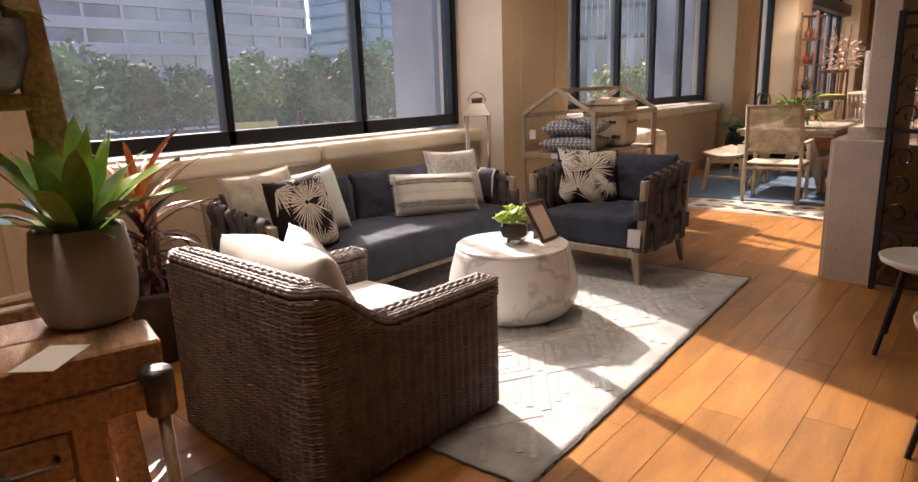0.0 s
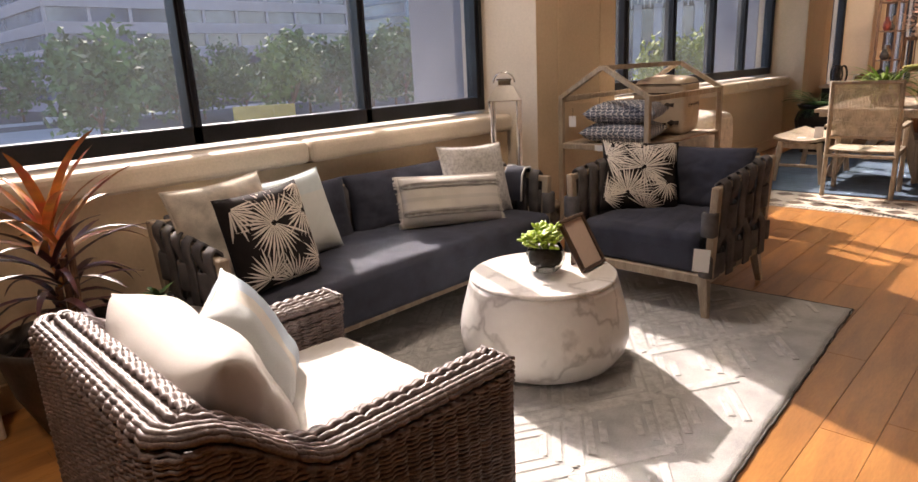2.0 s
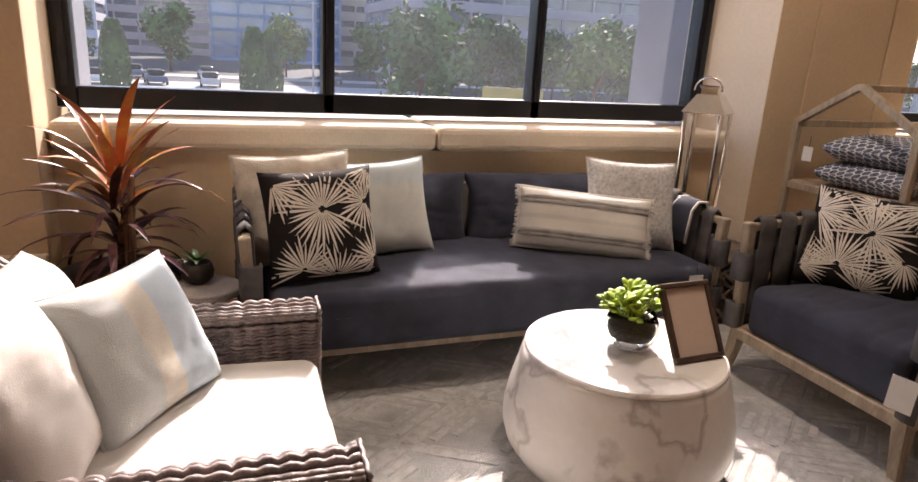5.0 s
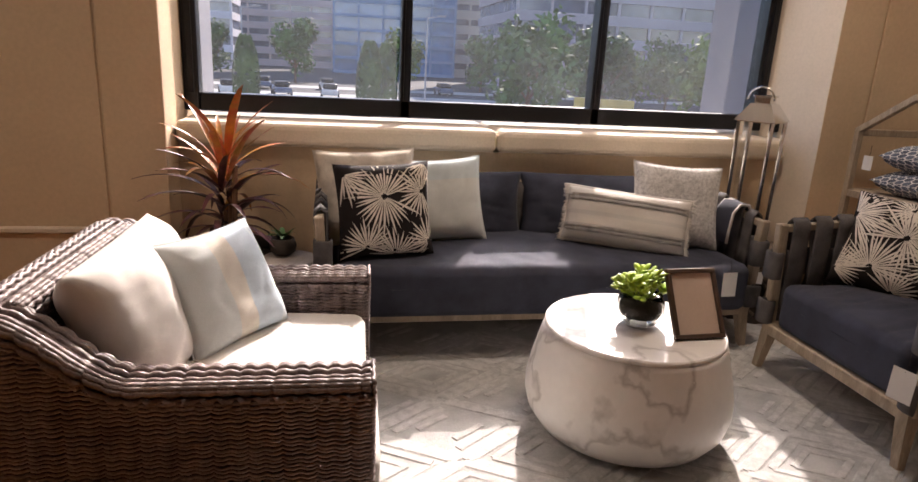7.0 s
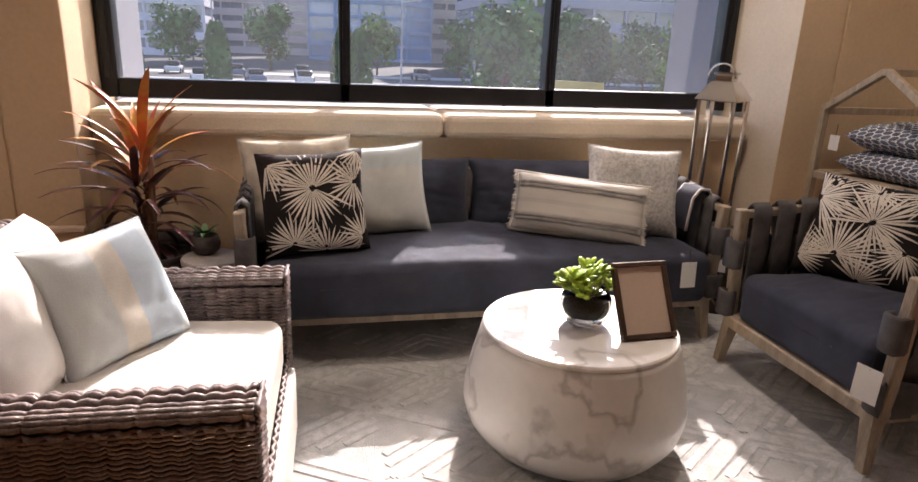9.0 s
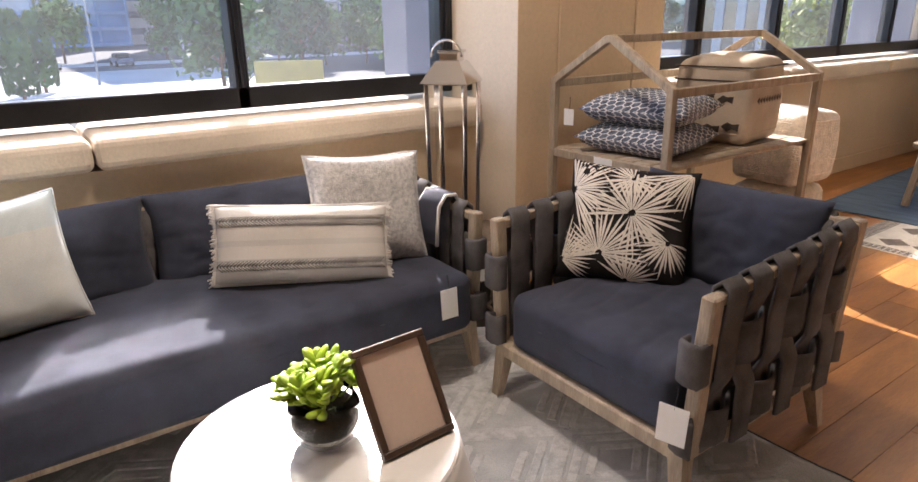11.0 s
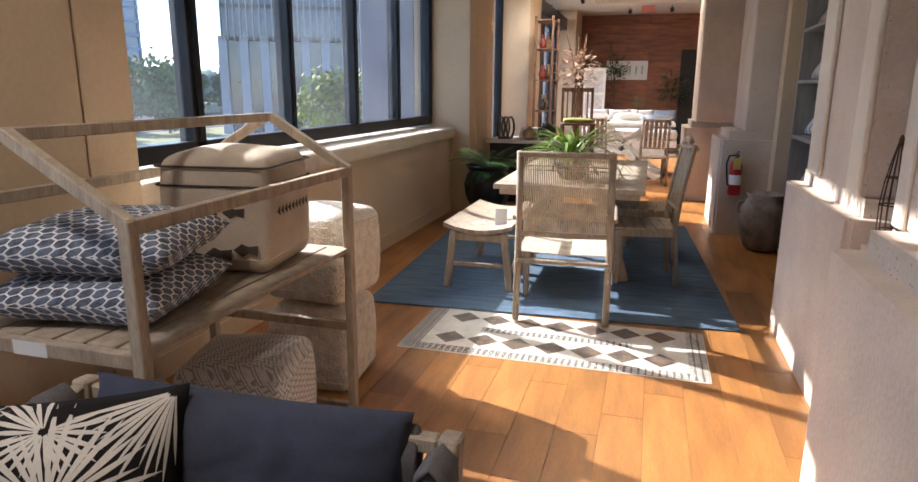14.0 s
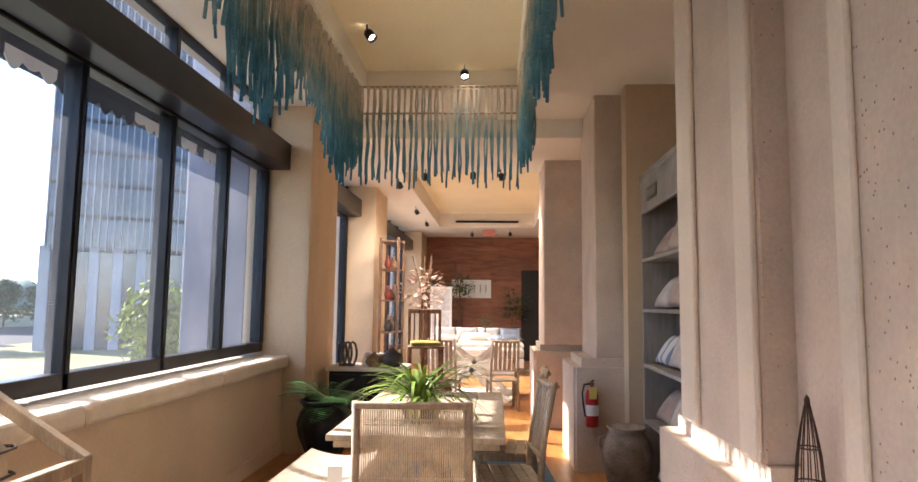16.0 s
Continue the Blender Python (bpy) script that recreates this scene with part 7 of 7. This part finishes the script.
part("top_rail", boxed(-0.24, 0.24, 0.185, 0.215, 1.46, 1.52, 0.005), BARK, ch)
for k in range(5):
    part("spindle", boxed(-0.15 + 0.075 * k - 0.01, -0.15 + 0.075 * k + 0.01, 0.19, 0.21, 1.01, 1.46), BARK, ch)

# white trestle table, daybed and chairs
wt = thing("white_table", pose(-1.95, 16.6, 0), "long white trestle table laid with white linens", "table")
part("top", boxed(-0.85, 0.85, -0.9, 0.9, 0.90, 0.95, 0.006), WHITEWOOD, wt)
for y in (-0.75, 0.75):
    for s in (-1, 1):
        part("leg", beamed((s * 0.6, y, 0), (-s * 0.45, y, 0.90), 0.09, 0.06, 0.005, (0, 1, 0)), WHITEWOOD, wt)
part("foot_board", boxed(-0.7, 0.7, -0.72, 0.72, 0.02, 0.06, 0.004), WHITEWOOD, wt)
for k, (x, y, c) in enumerate(((-2.4, 16.2, WHITE), (-1.9, 16.9, WHITE), (-1.4, 16.3, LINENS[2]))):
    root = thing("white_pillow" if k < 2 else "blue_pillow", pose(x, y, 0.952 + 0.06, 0, 0, 20 * k) @ pose(0, 0.2, 0, 90, 0, 0), "soft folded pillow lying on the white table", "pillow")
    part("cover", pillow(0.5, 0.42, 0.14, 12, 0.03, k, 0.07), c, root, "", True)
for x, y, rz in ((-2.35, 15.2, 175), (-1.45, 15.25, 188), (-0.98, 16.8, -95)):
    o = slat_chair(pose(x, y, 0, 0, 0, rz), "pale slatted chair drawn up to the white table")
db = thing("daybed", pose(-2.0, 20.6, 0), "white slip-covered daybed with pillows", "daybed")
part("base", boxed(-1.1, 1.1, -0.5, 0.5, 0.0, 0.36, 0.02, 2), WHITE, db)
part("mattress", slab_cushion(2.2, 1.0, 0.22, 0.06, 0.03, 10), WHITE, db, "", True, pose(0, 0, 0.361))
for k in range(4):
    part("pillow", pillow(0.55, 0.48, 0.18, 12, 0.03, k, 0.07), WHITE if k != 3 else LINENS[2], db, "", True, pose(-0.8 + 0.53 * k, 0.25, 0.59, -20, 0, 0))
hb = thing("pale_screen", pose(-2.98, 21.9, 0), "pale green glazed cabinet door panel standing upright", "screen")
for x0, x1, z0, z1 in ((-0.28, -0.22, 0, 2.05), (0.22, 0.28, 0, 2.05), (-0.22, 0.22, 0, 0.25), (-0.22, 0.22, 1.98, 2.05), (-0.22, 0.22, 0.80, 0.85), (-0.22, 0.22, 1.38, 1.43)):
    part("rail", boxed(x0, x1, -0.02, 0.02, z0, z1, 0.003), WHITEWOOD, hb)
part("pane", boxed(-0.22, 0.22, -0.004, 0.004, 0.25, 1.98), LINENS[1], hb)
slot = setting("ceiling_slot", boxed(-2.6, -1.0, 21.46, 21.495, FAR_Z + 0.12, FAR_Z + 0.17), BLACK, "black air slot in the far ceiling tray", "vent")
EXIT = material("faded_red_sign", (0.55, 0.20, 0.16), 0.5, vary=0.05)
ex = thing("exit_sign", pose(-1.75, 21.6, FAR_Z), "small pale red exit sign under the ceiling", "sign")
part("stem", boxed(-0.02, 0.02, -0.02, 0.02, -0.05, 0), WHITEWOOD, ex)
part("plate", boxed(-0.16, 0.16, -0.015, 0.015, -0.22, -0.05, 0.003), EXIT, ex)


# ---- outside ----
PAVE = material("pale_concrete_paving", (0.42, 0.41, 0.39), 0.85, vary=0.1, scale=0.15, fine=3, bump=0.1)
LAWN = material("mown_lawn", (0.22, 0.23, 0.10), 0.95, vary=0.25, scale=0.2, fine=6, bump=0.5, rgb2=(0.30, 0.27, 0.14))
for k, (x0, x1, y0, y1, mt, nm, lb) in enumerate(((-78, -52, -60, 24, PAVE, "car_park", "pale concrete car park"), (-50, -14, 22, 120, LAWN, "lawn", "dry green lawn"), (-26, -12, 34, 58, PAVE, "terrace", "pale stone terrace"), (-200, -80, 60, 300, LAWN, "lawn", "dry green lawn"), (-95, -88, -80, 60, PAVE, "road", "pale grey road"))):
    setting(nm, boxed(x0, x1, y0, y1, -3.0, -2.97 + 0.004 * k), mt, lb, "ground")


def bands(name, rgb, x0, x1, y0, y1, h, storey, label, glass=(0.15, 0.165, 0.22), band=0.45, z0=-3.0):
    """An office block with projecting bands and recessed window strips with piers."""
    root = thing(name, pose(0, 0, 0), label, "building")
    wall = material(name + "_wall", rgb, 0.8, vary=0.08, scale=0.05, fine=1.0, bump=0.05)
    win = material(name + "_glass", glass, 0.15, vary=0.25, scale=0.06, fine=0.6, bump=0.0, spec=0.8)
    part("core", boxed(x0, x1 - 0.5, y0 + 0.4, y1 - 0.4, z0, h - 0.5), win, root, "dark glass storeys")
    z = z0
    while z < h:
        part("band", boxed(x0, x1, y0, y1, z, min(h, z + storey * band)), wall, root)
        z += storey
    n = max(3, int((y1 - y0) / 6))
    for k in range(n + 1):
        y = y0 + 0.3 + (y1 - y0 - 0.6) * k / n
        part("pier", boxed(x1 - 0.6, x1 - 0.15, y - 0.25, y + 0.25, z0, h - 0.3), wall, root)
    part("roof", boxed(x0 - 0.1, x1 + 0.1, y0 - 0.1, y1 + 0.1, h, h + 0.8), wall, root)
    return root


# distance haze is put into the paler, bluer facade colours
bands("office_block", (0.38, 0.36, 0.41), -150, -118, 34, 92, 40, 4.0, "wide grey office block with horizontal window bands")
bands("pink_office", (0.58, 0.48, 0.47), -235, -215, -36, 2, 34, 3.6, "pinkish brick office block with window bands", band=0.55)
bands("striped_office", (0.60, 0.58, 0.63), -175, -160, -75, -20, 30, 3.6, "pale striped office block behind the car park")
bands("blue_tower", (0.17, 0.28, 0.45), -192, -172, 2, 33, 46, 3.4, "blue glass office block beyond the car park", (0.08, 0.18, 0.36), 0.22)
bands("white_office", (0.52, 0.50, 0.48), -200, -180, 26, 62, 26, 3.8, "pale stone office block", band=0.6)
bands("tall_office", (0.50, 0.52, 0.54), -300, -280, 24, 52, 70, 3.6, "pale office tower in the distance", (0.14, 0.22, 0.32))
bands("round_tower", (0.55, 0.56, 0.58), -225, -205, 176, 200, 75, 3.4, "white banded tower in the distance", (0.12, 0.20, 0.30), 0.4)
bands("far_blue_block", (0.22, 0.33, 0.46), -260, -240, 160, 200, 26, 3.4, "blue block in the distance, haze put into its colour", (0.16, 0.26, 0.40), 0.3)
bands("glass_block", (0.16, 0.25, 0.38), -150, -128, 118, 148, 60, 3.4, "blue glass block beyond the lawn", (0.06, 0.15, 0.28), 0.22)

# finned tower near the terrace
tw = thing("finned_tower", pose(-34.5, 64, -3, 0, 0, 28), "dark glass tower with pale upright fins", "building")
TG = material("tower_glass", (0.045, 0.065, 0.11), 0.12, vary=0.3, scale=0.1, fine=0.8, bump=0.0, spec=0.8)
TF = material("tower_fin", (0.31, 0.32, 0.36), 0.6, vary=0.08, scale=0.3, fine=2, bump=0.02)
part("glass_body", boxed(-8, 10, 0.5, 22, 9.0, 60), TG, tw)
part("base_wall", boxed(-7.9, 9.9, 1.0, 21, 0, 9.0), TG, tw)
for k in range(17):
    part("storey_line", boxed(-8.06, 10.06, 0.44, 22.06, 9.0 + 3 * k, 9.35 + 3 * k), BLACK, tw)
for k in range(31):
    part("fin", boxed(-8 + 0.6 * k - 0.05, -8 + 0.6 * k + 0.05, 0.05, 0.5, 9.0, 60), TF, tw)
for k in range(10):
    part("column", boxed(-8 + 1.95 * k - 0.42, -8 + 1.95 * k + 0.42, 0.4, 1.2, 0.0, 9.4, 0.05), TF, tw, "pale stone column")


def tree_crown(seed, r, h, n, leaf):
    rnd = random.Random(seed)
    bm = bmesh.new()
    blobs = [(Vector((rnd.uniform(-0.5, 0.5) * r, rnd.uniform(-0.5, 0.5) * r, rnd.uniform(0.35, 1.0) * h)), rnd.uniform(0.35, 0.6) * r) for _ in range(9)]
    for k in range(n):
        c, q = blobs[k % len(blobs)]
        d = Vector((rnd.gauss(0, 1), rnd.gauss(0, 1), rnd.gauss(0, 0.8))).normalized()
        p = c + d * q * rnd.uniform(0.55, 1.05)
        t = Vector((rnd.uniform(-1, 1), rnd.uniform(-1, 1), rnd.uniform(-1, 1))).normalized() * leaf * rnd.uniform(0.6, 1.3)
        u = t.cross(d)
        u = u.normalized() * leaf * 0.55 if u.length > 1e-3 else Vector((leaf * 0.5, 0, 0))
        vs = [bm.verts.new(v) for v in (p - t, p + u, p + t, p - u)]
        bm.faces.new(vs)
    return bm


LEAFY = [material(f"tree_leaf_{k}", c, 0.7, vary=0.3, scale=0.6, fine=4, bump=0.0, per_object=0.25) for k, c in enumerate(((0.10, 0.18, 0.055), (0.14, 0.22, 0.05), (0.085, 0.155, 0.05), (0.26, 0.30, 0.04)))]


def tree(name, m, h, r, mat, label, seed, n=1700, leaf=0.36, group="trees outside"):
    root = thing(name, m, label, "tree", group)
    part("trunk", tubed([(0, 0, 0), (0.05, 0.03, h * 0.3), (0.0, 0.1, h * 0.75)], 0.16, 8, 0.4), BARK, root, "", True)
    for k in range(3):
        a = k * 2.1 + seed
        part("limb", tubed([(0, 0, h * 0.25), (r * 0.35 * math.cos(a), r * 0.35 * math.sin(a), h * 0.5), (r * 0.6 * math.cos(a), r * 0.6 * math.sin(a), h * 0.7)], 0.08, 6, 0.4), BARK, root)
    ob = part("crown", tree_crown(seed, r, h, n, leaf), mat, root)
    ob["kind"] = "stuff"
    return root


t0 = tree("leafy_tree", pose(-58, 48, -3), 7.2, 3.4, LEAFY[0], "leafy green tree beside the car park", 3)
t1 = tree("leafy_tree", pose(-52, 34, -3), 6.4, 3.2, LEAFY[1], "leafy green tree beside the car park", 4)
t2 = tree("leafy_tree", pose(-66, 30, -3), 6.8, 3.6, LEAFY[2], "dark leafy tree beside the car park", 5)
rnd = random.Random(33)
kinds = (t0, t1, t2)
for k in range(104):
    if k < 20:
        x, y = rnd.uniform(-80, -44), rnd.uniform(16, 74)
    elif k < 30:
        x, y = rnd.uniform(-112, -98), -50 + 12 * (k - 20) + rnd.uniform(-3, 3)
    elif k < 46:
        x, y = rnd.uniform(-120, -80), rnd.uniform(85, 190)
    else:
        s = (k - 46) / 57
        x, y = -125 + 95 * s + rnd.uniform(-6, 6), 62 + 105 * s + rnd.uniform(-9, 9)
    copy_thing(kinds[k % 3], pose(x, y, -3, 0, 0, rnd.uniform(0, 360)) @ Matrix.Scale(rnd.uniform(0.8, 1.2), 4))
cy = thing("cypress_tree", pose(-50, -9.5, -3), "slim dark cypress beside the car park", "tree", "cypresses")
part("trunk", tubed([(0, 0, 0), (0, 0, 2.0)], 0.12, 8), BARK, cy)
rnd = random.Random(9)
bm = bmesh.new()
for k in range(1300):
    z = rnd.uniform(0.5, 5.4)
    r = 1.0 * (1 - ((z - 1.9) / 3.7) ** 2) ** 0.5 if abs((z - 1.9) / 3.7) < 1 else 0.05
    a = rnd.uniform(0, 6.283)
    p = Vector((r * math.cos(a), r * math.sin(a), z)) * 1.0
    d = Vector((math.cos(a) * 0.3, math.sin(a) * 0.3, 1)).normalized() * rnd.uniform(0.2, 0.4)
    s = Vector((-math.sin(a), math.cos(a), 0)) * 0.12
    bm.faces.new([bm.verts.new(v) for v in (p - d * 0.5, p + s, p + d * 0.6, p - s)])
part("crown", bm, LEAFY[2], cy)["kind"] = "stuff"
for x, y in ((-52, -4.0), (-50, 5.0), (-56, 6.6), (-50, -14)):
    copy_thing(cy, pose(x, y, -3, 0, 0, 40 * y))

# low woods on the horizon, haze put into their dull green
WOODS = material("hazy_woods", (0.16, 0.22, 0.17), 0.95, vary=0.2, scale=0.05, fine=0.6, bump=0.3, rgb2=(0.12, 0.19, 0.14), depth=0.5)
bm = bmesh.new()
rows = []
for k in range(181):
    a = radians(93 + 70 * k / 180)
    h = 11 + 5.0 * noise.noise(Vector((k * 0.13, 0, 0))) + 2.6 * noise.noise(Vector((k * 0.6, 4, 0))) + 1.3 * noise.noise(Vector((k * 1.9, 9, 0)))
    rows.append([bm.verts.new((rr * math.cos(a), rr * math.sin(a), z)) for rr, z in ((330, -3), (333, h * 0.55 - 3), (340, h * 0.9 - 3), (350, h - 3), (372, h * 0.7 - 3), (385, -3))])
for p, q in zip(rows, rows[1:]):
    for k in range(5):
        bm.faces.new((p[k], p[k + 1], q[k + 1], q[k]))
tagged(link_mesh("far_woods", bm, WOODS, True), "green woods along the horizon beyond the lawns, haze put into their colour", "woods", kind="stuff")

# bush and steps beside the window bay
bush = tree("yellow_bush", pose(-12.2, 27.0, -3), 4.6, 2.3, LEAFY[3], "yellow-green bush by the outside steps", 14, 2600, 0.15)
copy_thing(bush, pose(-13.6, 29.2, -3, 0, 0, 70))
steps = thing("outside_steps", pose(-11.0, 24.0, -3), "concrete outside steps with a metal handrail", "steps")
for k in range(10):
    part("step", boxed(-2.5, 0.5, 0.3 * k, 0.3 * k + 0.3, 0, 0.17 * (k + 1), 0.01), PAVE, steps)
for z in (0.6, 0.95):
    part("handrail", tubed([(-2.4, 0.0, z), (-2.4, 3.0, z + 1.7)], 0.035, 8), TF, steps)

sign = thing("yellow_sign", pose(-9.5, 6.45, -3, 0, 0, 58), "pale yellow board on two posts outside the window", "sign")
for x in (-0.35, 0.35):
    part("post", boxed(x - 0.03, x + 0.03, -0.03, 0.03, 0, 3.75), PEWTER, sign)
part("board", boxed(-0.45, 0.45, -0.055, -0.031, 3.78 - 0.1, 3.98, 0.004), material("pale_yellow_paint", (0.50, 0.44, 0.14), 0.6, vary=0.1, scale=3, fine=30), sign)


def car(m, rgb):
    root = thing("parked_car", m, "small parked car in the car park", "car", "parked cars")
    paint = material("car_paint", rgb, 0.3, vary=0.05, scale=2, fine=10, bump=0)
    part("body", boxed(-2.1, 2.1, -0.85, 0.85, 0.3, 0.85, 0.12, 2), paint, root)
    part("cabin", boxed(-1.1, 1.2, -0.75, 0.75, 0.84, 1.42, 0.2, 2), BLACK, root, "dark glazed cabin")
    for x in (-1.3, 1.3):
        for y in (-0.85, 0.85):
            part("wheel", turned([(0.32, -0.1), (0.32, 0.1)], 16, True, pose(x, y, 0.32, 90, 0, 0)), BLACK, root)
    return root


cars = [car(pose(-70, -8, -2.95, 0, 0, 10), (0.6, 0.6, 0.6)), car(pose(-72, -3, -2.95, 0, 0, 10), (0.1, 0.13, 0.2)), car(pose(-71, 2, -2.95), (0.5, 0.5, 0.52))]
for k in range(9):
    copy_thing(cars[k % 3], pose(-84 - 2.6 * (k % 2), -36 + 7.5 * k, -2.95, 0, 0, 4))
lampst = thing("street_lamp", pose(-62, -12.0, -3), "slim white street lamp in the car park", "street lamp", "street lamps")
part("pole", tubed([(0, 0, 0), (0, 0, 8.0)], 0.10, 8, 0.7), TF, lampst)
part("arm", tubed([(0, 0, 7.9), (0, 1.2, 8.1)], 0.05, 6), TF, lampst)
part("lamp_head", boxed(-0.12, 0.12, 0.9, 1.6, 8.05, 8.2, 0.02), TF, lampst)
for x, y in ((-62, -5.5), (-60, 10.5), (-64, 44)):
    copy_thing(lampst, pose(x, y, -3))


# ---- floor boards ----
rnd = random.Random(100)
PW, near, rest = 0.19, [], bmesh.new()
shapes = {}
x = -3.9
row = 0
while x < 2.6:
    y = -2.6 - rnd.uniform(0, 1.2)
    while y < 23.9:
        ln = rnd.choice((0.9, 1.2, 1.5, 1.8))
        y0, y1 = max(y, SOUTH), min(y + ln, FAR_Y)
        y += ln
        if y1 - y0 < 0.2:
            continue
        if -2.9 < x < 0.0 and 1.4 < (y0 + y1) / 2 < 9.0 and len(near) < 290:
            key = round(y1 - y0, 3)
            if key not in shapes:
                bm = boxed(-PW / 2 + 0.0009, PW / 2 - 0.0009, -key / 2 + 0.0009, key / 2 - 0.0009, -0.011, 0.0, 0.0008)
                me = bpy.data.meshes.new("plank")
                bm.to_mesh(me)
                bm.free()
                me.materials.append(WOOD)
                shapes[key] = me
            ob = new("plank", shapes[key])
            ob.parent = floor
            ob.matrix_basis = Matrix.Translation((x + PW / 2, (y0 + y1) / 2, 0.0))
            near.append(ob)
        else:
            box(rest, x + 0.0006, x + PW - 0.0006, y0 + 0.0006, y1 - 0.0006, -0.011, 0.0)
    x += PW
far_boards = part("planks", rest, WOOD, floor)
far_boards["kind"] = "stuff"
